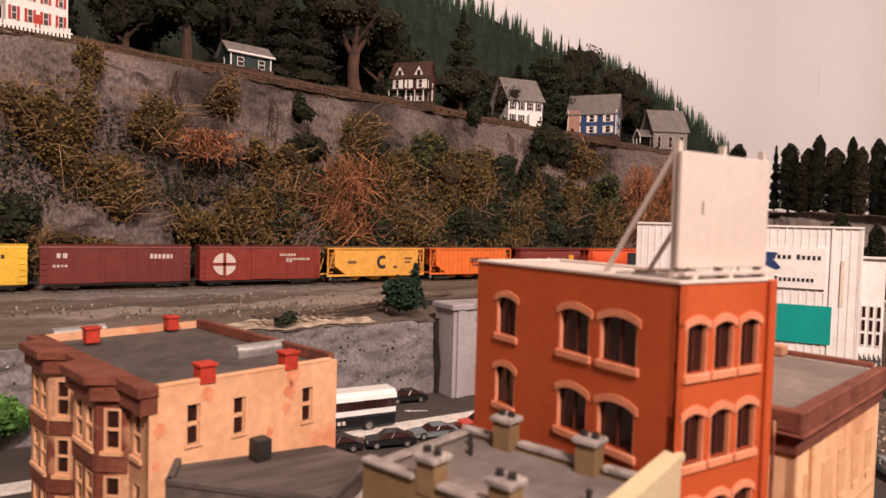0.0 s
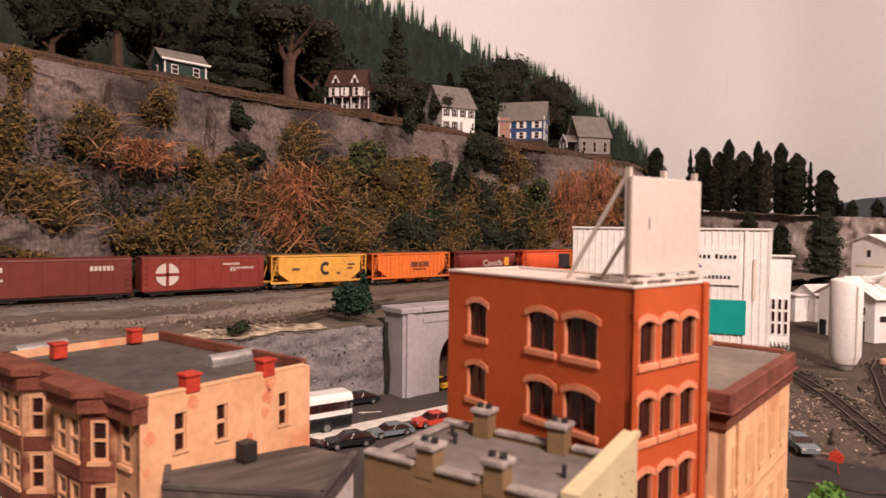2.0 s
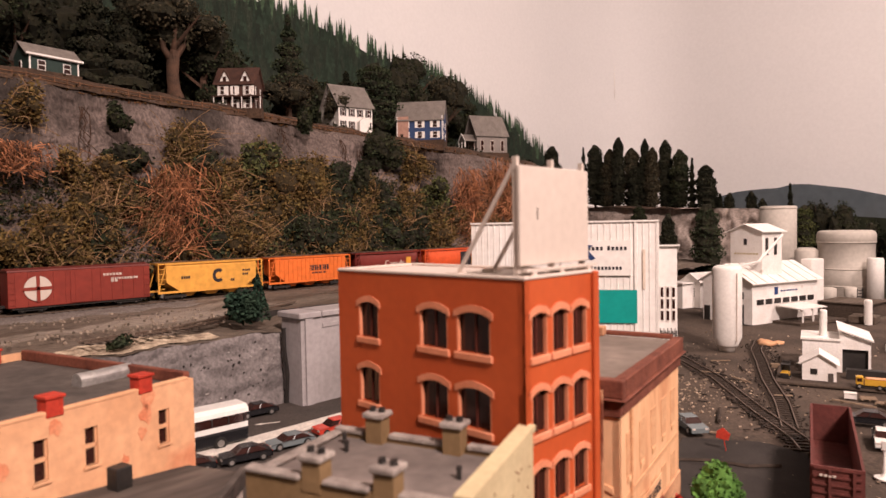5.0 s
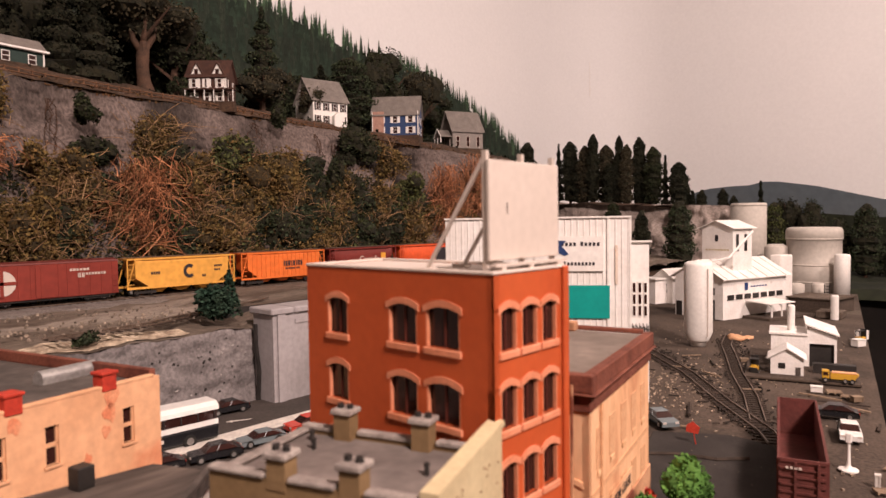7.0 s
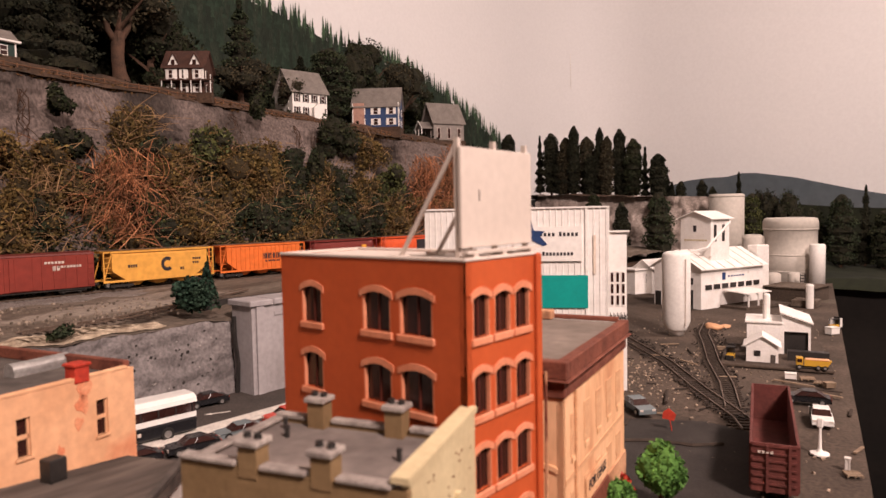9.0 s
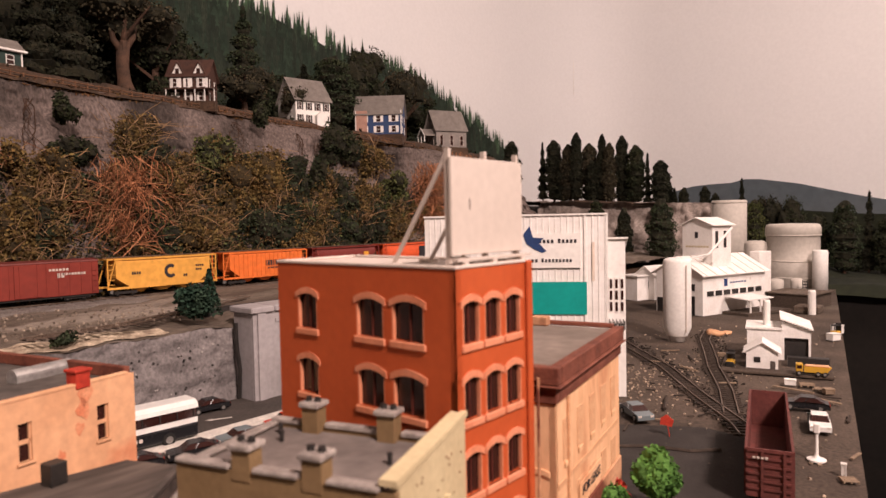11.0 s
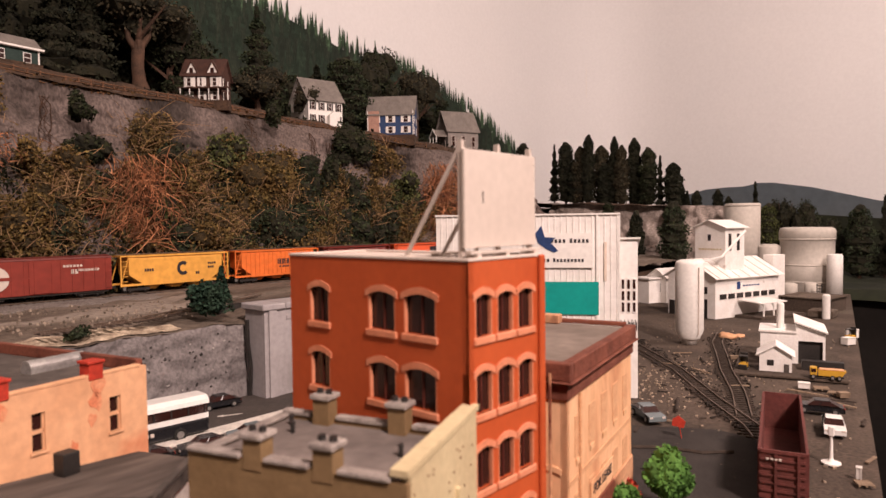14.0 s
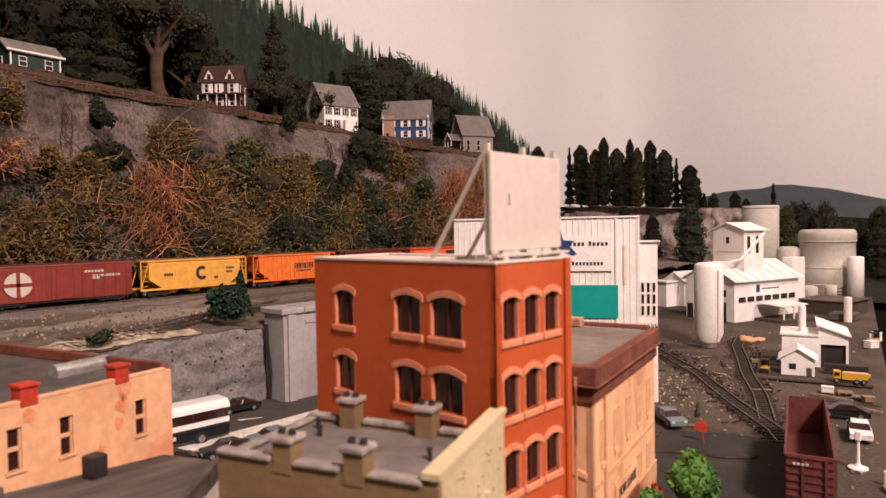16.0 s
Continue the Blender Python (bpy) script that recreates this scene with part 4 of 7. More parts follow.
tank("storage_tank", -0.289, 1.98, [(0.076, 0.0), (0.076, 0.096), (0.0735, 0.099), (0.0735, 0.172), (0.0760, 0.175), (0.0760, 0.196), (0.072, 0.205), (0.064, 0.208), (0.02, 0.209)], M["concrete"], "wide grey storage tank with raised bands", ((0.0752, 0.094), (0.0752, 0.171), (0.076, 0.045)))
tank("white_tank", -0.203, 1.911, [(0.0205, 0.0), (0.0205, 0.128), (0.0175, 0.132)], M["white"], "slim white cylindrical tank")
tank("small_tank", -0.235, 1.78, [(0.017, 0.0), (0.017, 0.055), (0.012, 0.059)], M["concrete"], "small grey concrete yard tank")
tank("small_tank", -0.300, 1.83, [(0.02, 0.0), (0.02, 0.048), (0.012, 0.052)], M["concrete"], "small grey concrete yard tank")
tank("low_tank", -0.381, 1.93, [(0.032, 0.0), (0.032, 0.15), (0.022, 0.158)], M["concrete"], "low pale tank beside the silo")
bx = thing("pump_house", pose(-0.22, 1.60, 0, 0, 0, -10), "low dusty brown pump house", "shed")
one_box("wall", M["yard_dirt"], bx, -0.05, 0.06, 0.0, 0.12, 0, 0.034)
one_box("roof", M["gravel_brown"], bx, -0.055, 0.065, -0.005, 0.125, 0.0342, 0.037)
lad = thing("ladder", pose(-0.214, 1.74, 0, 0, 0, -10), "dark steel ladder frame", "ladder")
for x in (0.0, 0.012):
    one_box("stile", M["black"], lad, x, x + 0.002, 0, 0.002, 0, 0.06)
for i in range(7):
    one_box("rung", M["black"], lad, 0.002, 0.012, 0.0002, 0.0018, 0.006 + 0.008 * i, 0.008 + 0.008 * i)
blk = thing("white_bin", pose(-0.310, 1.60, 0.0, 0, 0, -19), "white rooftop bin on the mill hall", "bin")
one_box("body", M["white"], blk, 0, 0.030, 0, 0.05, 0.0, 0.142, bevel=0.002)

# boiler house group on its dark base
base = thing("base_slab", pose(-0.10, 0.80, 0, 0, 0, 14), "dark raised base slab of the boiler house", "slab")
bm = bmesh_new()
box(bm, -0.033, 0.116, -0.004, 0.23, 0.0004, 0.0045, bevel=0.001)
part("slab", bm, M["yard_dirt"], base)
bo = thing("boiler_house", pose(-0.1035, 0.823, 0.0046, 0, 0, 14) @ Matrix.Scale(0.75, 4), "small white gabled boiler house", "shed")
gable(bo, Matrix(), 0.058, 0.06, 0.034, 0.052, M["mill_white"], M["mill_white"], 0.006)
wn = one_box("window", M["black"], bo, 0.014, 0.026, -0.001, -0.0002, 0.012, 0.023)
one_box("door", M["roof_dark"], bo, 0.044, 0.053, -0.001, -0.0002, 0.0, 0.016)
bh = thing("turbine_shed", pose(-0.122, 0.895, 0.0046, 0, 0, 14) @ Matrix.Diagonal((0.84, 1.0, 1.0, 1.0)), "white shed with a sloping roof and a dark opening", "shed")
one_box("wall", M["mill_white"], bh, 0, 0.060, 0.0, 0.075, 0, 0.048)
one_box("roof", M["mill_white"], bh, -0.003, 0.062, -0.003, 0.078, 0.0482, 0.051)
bm = bmesh_new()
extrude_yz(bm, [(0, 0), (0.09, 0), (0.09, 0.060), (0, 0.060)], 0.060, 0.064)
extrude_yz(bm, [(0, 0), (0.09, 0), (0.09, 0.052), (0, 0.052)], 0.104, 0.108)
ring_solid(bm, [[Vector((x, y, z)) for x, z in ((0.064, 0.036), (0.104, 0.036), (0.104, 0.050), (0.064, 0.060))] for y in (0.0, 0.004)])
part("wall", bm, M["mill_white"], bh)
bm = bmesh_new()
ring_solid(bm, [[Vector((x, y, z)) for x, z in ((0.057, 0.0655), (0.112, 0.0495), (0.112, 0.0515), (0.057, 0.0675))] for y in (-0.006, 0.096)])
part("roof", bm, M["mill_white"], bh, "white sloping roof")
# Solid black block painted as the shaded inside of the open front.
one_box("opening", M["black"], bh, 0.064, 0.104, 0.006, 0.08, 0, 0.036)
for x, y in ((0.034, 0.03),):
    bm = bmesh_new()
    lathe(bm, x, y, [(0.0066, 0.051), (0.0066, 0.090), (0.0052, 0.092)], 14)
    part("stack", bm, M["white"], bh, "white exhaust stack")
ps = thing("exhaust_stack", pose(-0.145, 1.501, 0), "white exhaust stack over a brown shed", "stack")
bm = bmesh_new()
lathe(bm, 0, 0, [(0.0085, 0.0), (0.0085, 0.054), (0.007, 0.057)], 14)
part("stack", bm, M["white"], ps)
one_box("shed", M["gravel_brown"], ps, -0.042, 0.012, 0.012, 0.07, 0, 0.016, bevel=0.001)
tr = thing("dark_trough", pose(-0.058, 0.875, 0.0046, 0, 0, 14), "dark steel trough before the shed", "trough")
one_box("body", M["black"], tr, 0.0, 0.055, -0.012, 0.004, 0, 0.014)
dr = thing("steel_drum", pose(-0.128, 0.99, 0), "dark round drum lying in the yard", "drum")
bm = bmesh_new()
lathe(bm, 0, 0, [(0.014, 0), (0.015, 0.006), (0.014, 0.012), (0.010, 0.014)], 18)
part("drum", bm, M["black"], dr)
bk = solo("white_crate", bmesh_new(), M["white"], "small white crate in the yard", "crate")
bm = bmesh_new()
box(bm, -0.142, -0.128, 0.935, 0.945, 0, 0.006, bevel=0.0006)
bk.data = finish(bm, "white_crate", M["white"])
for i, (x, y, s) in enumerate(((-0.238, 1.105, 0.017), (-0.252, 1.128, 0.012), (-0.226, 1.135, 0.010))):
    bm = bmesh_new()
    bmesh.ops.create_icosphere(bm, subdivisions=2, radius=s, matrix=pose(x, y, s * 0.3))
    for v in bm.verts:
        v.co.z = max(0, v.co.z) * 0.45 + 0.004 * fbm(v.co.x * 150, v.co.y * 150)
    solo("sand_heap", bm, M["peach"], "small tan heap of sand", "heap", group="sand heaps", smooth=True)


def pallet(x, y, ang, k, material, label):
    p = thing("pallet", pose(x, y, 0.0012, 0, 0, ang) @ Matrix.Scale(k, 4), label, "pallet", "yard pallets")
    for dy in (-0.008, -0.004, 0.0, 0.004, 0.008):
        one_box("board", material, p, -0.010, 0.010, dy - 0.0014, dy + 0.0014, 0.0022, 0.0032)
    for dx in (-0.009, 0.0, 0.009):
        one_box("runner", material, p, dx - 0.0010, dx + 0.0010, -0.0094, 0.0094, 0.0, 0.0022)


M["old_wood"] = mat("weathered_wood", (0.30, 0.22, 0.15), (0.18, 0.125, 0.085), 120, 0.85, 0.3, stretch=(0.2, 1, 1))
pallet(-0.010, 0.768, 20, 0.9, M["old_wood"], "weathered wooden pallet on the dirt yard")
pallet(0.010, 0.752, -12, 0.8, M["old_wood"], "weathered wooden pallet on the dirt yard")
pallet(0.090, 0.428, 30, 0.65, M["old_wood"], "weathered wooden pallet beside the table edge")


def crate(x, y, ang, w, d, h, material, label):
    c = thing("crate", pose(x, y, 0.0006, 0, 0, ang), label, "crate", "yard crates")
    one_box("box", material, c, -w / 2, w / 2, -d / 2, d / 2, 0, h, bevel=0.0004)
    for dx in (-w / 2, w / 2 - 0.0012):
        one_box("batten", material, c, dx, dx + 0.0012, -d / 2 - 0.0006, -d / 2 - 0.0001, 0, h)
    one_box("lid", material, c, -w / 2 - 0.0005, w / 2 + 0.0005, -d / 2 - 0.0009, d / 2 + 0.0005, h + 0.0001, h + 0.0011)


crate(-0.030, 0.764, 14, 0.014, 0.009, 0.007, M["white"], "white crate on the dirt yard")
crate(0.020, 0.742, 40, 0.012, 0.009, 0.006, M["old_wood"], "weathered wooden crate on the dirt yard")
crate(0.084, 0.442, 10, 0.004, 0.004, 0.010, M["mill_white_front"], "tall pale crate beside the table edge")
crate(-0.165, 0.905, 30, 0.012, 0.008, 0.005, M["old_wood"], "weathered wooden crate by the siding")
crate(-0.045, 1.165, 60, 0.020, 0.014, 0.012, M["white"], "white crate near the table edge")
crate(-0.052, 1.245, 80, 0.022, 0.016, 0.016, M["white"], "white crate near the table edge")
rnd = random.Random(61)
for i, (x, y, ang, ln) in enumerate(((-0.128, 0.452, 105, 0.013), (-0.105, 0.505, 20, 0.010), (0.022, 0.70, 160, 0.022), (0.005, 0.715, 10, 0.034), (-0.02, 0.735, 170, 0.026), (-0.10, 0.72, 35, 0.012), (-0.20, 0.86, 120, 0.022), (-0.25, 0.90, 40, 0.016), (-0.175, 0.78, 150, 0.018), (0.06, 0.63, 95, 0.014), (0.085, 0.50, 80, 0.011), (-0.23, 0.80, 10, 0.015))):
    bm = bmesh_new()
    box(bm, -ln, ln, -0.0016, 0.0016, 0.0, 0.0018, pose(x, y, 0.0008, 0, 0, ang), bevel=0.0003)
    solo("plank", bm, M["old_wood"] if i % 3 else M["tie"], "loose weathered plank lying in the dirt", "plank", group="loose planks")


# ---- vehicles ----
M["tyre"] = mat("black_rubber", (0.015, 0.014, 0.013), None, 90, 0.8, 0.1)
M["rim"] = mat("dull_metal", (0.45, 0.43, 0.41), None, 60, 0.4, 0.05, 0.7)
PAINT = {k: glossy("car_paint_" + k, c, 0.25) for k, c in (("white", (0.78, 0.76, 0.73)), ("black", (0.014, 0.014, 0.016)), ("silver", (0.35, 0.36, 0.37)), ("red", (0.5, 0.05, 0.03)), ("yellow", (0.58, 0.33, 0.04)), ("grey", (0.16, 0.19, 0.2)))}


def wheels(parent, xs, y, r, w=0.002):
    for x in xs:
        for s in (-1, 1):
            bm = bmesh_new()
            lathe(bm, 0, 0, [(r * 0.92, -w / 2), (r, -w / 3), (r, w / 3), (r * 0.92, w / 2)], 16, pose(x, s * y, r, 90, 0, 0))
            wh = part("wheel", bm, M["tyre"], parent)
            bm = bmesh_new()
            lathe(bm, 0, 0, [(r * 0.6, -w * 0.62), (r * 0.55, w * 0.62)], 12, pose(x, s * y, r, 90, 0, 0))
            part("rim", bm, M["rim"], wh)


def car(x, y, ang, paint, label, L=0.052, W=0.0205, H=0.0165):
    c = thing("car", pose(x, y, 0.0012, 0, 0, ang), label, "car", "parked cars")
    prof = [(-0.5, 0.22), (-0.5, 0.52), (-0.46, 0.58), (-0.22, 0.64), (0.0, 0.66), (0.36, 0.66), (0.48, 0.60), (0.5, 0.5), (0.5, 0.22)]
    bm = bmesh_new()
    rings = [[Vector((px * L, s * W * k, pz * H)) for px, pz in prof] for s, k in ((-1, 0.44), (-1, 0.5), (1, 0.5), (1, 0.44))]
    for r, z in ((rings[0], 0.97), (rings[3], 0.97)):
        for p in r:
            p.x *= 0.98
    ring_solid(bm, rings)
    part("body", bm, paint, c, smooth=False)
    bm = bmesh_new()
    gp = [(-0.24, 0.64), (-0.10, 0.97), (0.20, 0.97), (0.40, 0.65)]
    ring_solid(bm, [[Vector((px * L, s * W * (0.46 if pz < 0.8 else 0.37), pz * H)) for px, pz in gp] for s in (-1, 1)])
    part("cabin_glass", bm, M["dark_glass"], c)
    bm = bmesh_new()
    ring_solid(bm, [[Vector((px * L, s * W * 0.375, pz * H)) for px, pz in ((-0.11, 0.955), (0.21, 0.955), (0.19, 1.0), (-0.09, 1.0))] for s in (-1, 1)])
    part("roof", bm, paint, c)
    for s in (-1, 1):
        one_box("headlight", M["card"], c, -0.503 * L, -0.49 * L, s * W * 0.36 - 0.002, s * W * 0.36 + 0.002, 0.42 * H, 0.54 * H)
        one_box("tail_light", M["red_clay"], c, 0.49 * L, 0.503 * L, s * W * 0.36 - 0.002, s * W * 0.36 + 0.002, 0.44 * H, 0.56 * H)
        bm = bmesh_new()
        tube(bm, [(-0.0005, s * W * 0.462, 0.66 * H), (0.003, s * W * 0.375, 0.97 * H)], 0.0005, 4)
        part("pillar", bm, paint, c)
    wheels(c, (-0.31 * L, 0.31 * L), W * 0.44, 0.0041)
    return c


car(-0.575, 0.205, 82, PAINT["black"], "black saloon car parked by the grey wall")
car(-0.447, 0.052, 78, PAINT["black"], "black car parked beside the white pavement")
car(-0.436, 0.108, 76, PAINT["black"], "black hatchback parked beside the white pavement")
car(-0.440, 0.165, 80, PAINT["grey"], "grey sports car parked beside the pavement", H=0.0145)
car(-0.442, 0.228, 82, PAINT["red"], "red car parked beside the pavement")
car(-0.590, 0.345, 8, PAINT["yellow"], "yellow taxi coming out of the tunnel mouth")
car(0.040, 0.575, 104, PAINT["white"], "white saloon car on the dirt yard")
car(0.012, 0.645, 14, PAINT["black"], "black saloon car on the dirt yard")
car(-0.136, 0.497, 140, PAINT["grey"], "dull grey-green car beside the brown-corniced building")
car(-0.585, -0.16, 88, PAINT["black"], "black car beside the smooth wall")

bus = thing("bus", pose(-0.509, 0.055, 0.0012, 0, 0, 86) @ Matrix.Scale(1.28, 4), "white and dark green city bus on the street", "bus")
BL, BW, BH = 0.138, 0.028, 0.0345
bm = bmesh_new()
box(bm, -BL / 2, BL / 2, -BW / 2, BW / 2, 0.0035, 0.0150, bevel=0.0014)
part("lower_body", bm, PAINT["black"], bus, "very dark green lower body")
bm = bmesh_new()
box(bm, -BL / 2 + 0.0008, BL / 2 - 0.0008, -BW / 2 + 0.0004, BW / 2 - 0.0004, 0.0151, 0.0195)
part("waistband", bm, PAINT["white"], bus)
bm = bmesh_new()
box(bm, -BL / 2 + 0.0015, BL / 2 - 0.0015, -BW / 2 + 0.0010, BW / 2 - 0.0010, 0.0196, 0.0275)
part("window_band", bm, M["dark_glass"], bus)
for i in range(10):
    for s in (-1, 1):
        x = -BL / 2 + 0.004 + i * 0.0144
        one_box("window_post", M["black"], bus, x, x + 0.0010, s * (BW / 2 - 0.0006) - 0.0003, s * (BW / 2 - 0.0006) + 0.0003, 0.0196, 0.0275)
bm = bmesh_new()
ring_solid(bm, [[Vector((x, y, z)) for y, z in ((-BW / 2, 0.0276), (BW / 2, 0.0276), (BW / 2 - 0.0008, 0.0312), (BW / 2 - 0.005, 0.0342), (-BW / 2 + 0.005, 0.0342), (-BW / 2 + 0.0008, 0.0312))] for x in (-BL / 2, BL / 2)])
part("roof", bm, PAINT["white"], bus, "white curved roof")
wheels(bus, (-BL / 2 + 0.022, BL / 2 - 0.026), BW / 2 - 0.0008, 0.0056, 0.003)
for i in range(9):
    one_box("letter_bar", M["card"], bus, -0.018 + 0.0042 * i + (0.003 if i > 4 else 0), -0.0152 + 0.0042 * i + (0.003 if i > 4 else 0), -BW / 2 - 0.0003, -BW / 2 + 0.0002, 0.0085, 0.0115)
ar = bmesh_new()
q = pose(-0.533, 0.196, 0.0014, 0, 0, 64)
prism(ar, [(-0.016, 0.0), (-0.008, -0.0045), (-0.0085, -0.0015), (0.014, -0.0012), (0.014, 0.0012), (-0.0085, 0.0015), (-0.008, 0.0045)], 0, 0.0003, q)
solo("road_arrow", ar, M["pavement"], "white painted arrow on the asphalt", "road marking", "structure")


def gondola():
    g = thing("open_gondola", pose(0.026, 0.424, 0.0, 0, 0, 104.2), "empty dark red open-top railcar with ribbed sides", "railcar")
    m1 = mat("oxide_red", (0.13, 0.035, 0.03), (0.09, 0.028, 0.023), 30, 0.7, 0.2, vary=0.12)
    L, W, z0, z1 = 0.196, 0.034, 0.009, 0.047
    one_box("floor", m1, g, -L / 2, L / 2, -W / 2, W / 2, z0, z0 + 0.002)
    for s in (-1, 1):
        y = s * (W / 2 - 0.0006)
        one_box("side", m1, g, -L / 2, L / 2, y - 0.0006, y + 0.0006, z0 + 0.002, z1)
        x = s * (L / 2 - 0.0006)
        one_box("end", m1, g, x - 0.0006, x + 0.0006, -W / 2 + 0.0012, W / 2 - 0.0012, z0 + 0.002, z1)
        one_box("top_chord", m1, g, -L / 2 - 0.0006, L / 2 + 0.0006, s * W / 2 - 0.001, s * W / 2 + 0.001, z1, z1 + 0.0016)
        one_box("end_chord", m1, g, s * L / 2 - 0.001, s * L / 2 + 0.001, -W / 2 + 0.001, W / 2 - 0.001, z1, z1 + 0.0016)
        for i in range(15):
            xx = -L / 2 + 0.006 + i * (L - 0.012) / 14
            one_box("rib", m1, g, xx - 0.0008, xx + 0.0008, s * W / 2, s * W / 2 + 0.0014 * s, z0, z1) if s > 0 else one_box("rib", m1, g, xx - 0.0008, xx + 0.0008, -W / 2 - 0.0014, -W / 2, z0, z1)
        for k in range(6):
            zz = z0 + 0.006 + 0.0062 * k
            xa, xb = (L / 2, L / 2 + 0.0012) if s > 0 else (-L / 2 - 0.0012, -L / 2)
            one_box("end_rib", m1, g, xa, xb, -W / 2 + 0.001, W / 2 - 0.001, zz, zz + 0.0016)
        for yy in (-0.012, 0.004):
            xa, xb = (L / 2 + 0.0012, L / 2 + 0.0024) if s > 0 else (-L / 2 - 0.0024, -L / 2 - 0.0012)
            one_box("end_post", m1, g, xa, xb, yy, yy + 0.002, z0, z1)
    for i in range(4):
        one_box("letter_bar", M["card"], g, -L / 2 - 0.0026, -L / 2 - 0.0013, 0.001 + 0.003 * i, 0.003 + 0.003 * i, z1 - 0.006, z1 - 0.0045)
    for x in (-0.066, 0.066):
        wheels(g, (x - 0.01, x + 0.01), 0.0085, 0.0055, 0.003)
        one_box("truck", M["black"], g, x - 0.016, x + 0.016, -0.010, 0.010, 0.004, 0.0088)


gondola()


def forklift(x, y, ang):
    f_ = thing("forklift", pose(x, y, 0.001, 0, 0, ang), "small yellow forklift truck", "forklift", "yard machines")
    one_box("body", PAINT["yellow"], f_, -0.010, 0.008, -0.006, 0.006, 0.003, 0.012, bevel=0.001)
    one_box("counterweight", M["black"], f_, -0.014, -0.0102, -0.006, 0.006, 0.003, 0.011, bevel=0.001)
    for px in (-0.006, 0.006):
        for py in (-0.0052, 0.0052):
            one_box("cab_post", M["black"], f_, px - 0.0005, px + 0.0005, py - 0.0005, py + 0.0005, 0.012, 0.022)
    one_box("cab_roof", M["black"], f_, -0.007, 0.007, -0.006, 0.006, 0.022, 0.0232)
    one_box("mast", M["black"], f_, 0.0085, 0.0105, -0.005, 0.005, 0.001, 0.026)
    wheels(f_, (-0.008, 0.006), 0.006, 0.0035, 0.002)


forklift(-0.127, 0.826, 100)
forklift(-0.047, 1.20, 70)
ex = thing("dump_truck", pose(-0.014, 0.822, 0.0046, 0, 0, 14) @ Matrix.Scale(0.70, 4), "yellow dump truck on the dark slab", "truck")
one_box("chassis", M["black"], ex, -0.030, 0.030, -0.006, 0.006, 0.004, 0.007)
one_box("cab", PAINT["yellow"], ex, -0.030, -0.017, -0.0085, 0.0085, 0.0072, 0.024, bevel=0.0012)
one_box("windscreen", M["dark_glass"], ex, -0.028, -0.019, -0.0089, -0.0086, 0.014, 0.021)
bm = bmesh_new()
ring_solid(bm, [[Vector((x, y, z)) for x, z in ((-0.015, 0.0075), (0.026, 0.0075), (0.034, 0.019), (-0.015, 0.019))] for y in (-0.009, 0.009)])
part("dump_body", bm, PAINT["yellow"], ex)
one_box("load", M["peach"], ex, -0.013, 0.030, -0.0075, 0.0075, 0.0191, 0.0215, bevel=0.0009)
wheels(ex, (-0.024, 0.010, 0.022), 0.0085, 0.0048, 0.003)

lp = thing("yard_signal", pose(0.057, 0.471, 0), "white post with a lamp box on a round base", "signal")
bm = bmesh_new()
lathe(bm, 0, 0, [(0.0085, 0.0), (0.0085, 0.0012), (0.0034, 0.0025), (0.0018, 0.005), (0.0014, 0.020), (0.0014, 0.030)], 16)
part("post", bm, M["white"], lp)
one_box("lamp_box", M["white"], lp, -0.0026, 0.0026, -0.002, 0.002, 0.026, 0.0355, bevel=0.0008)
fl = thing("red_marker", pose(-0.078, 0.452, 0, 0, 0, 20), "small red flag marker stuck in the dirt", "flag")
bm = bmesh_new()
tube(bm, [(0, 0, 0), (-0.003, 0.0, 0.018)], 0.0006, 5)
part("stick", bm, M["red_clay"], fl)
bm = bmesh_new()
ring_solid(bm, [[Vector((x, y, z)) for x, z in ((-0.010, 0.014), (0.002, 0.012), (0.004, 0.019), (-0.003, 0.025), (-0.009, 0.021))] for y in (-0.0006, 0.0006)])
part("flag", bm, M["red_clay"], fl)


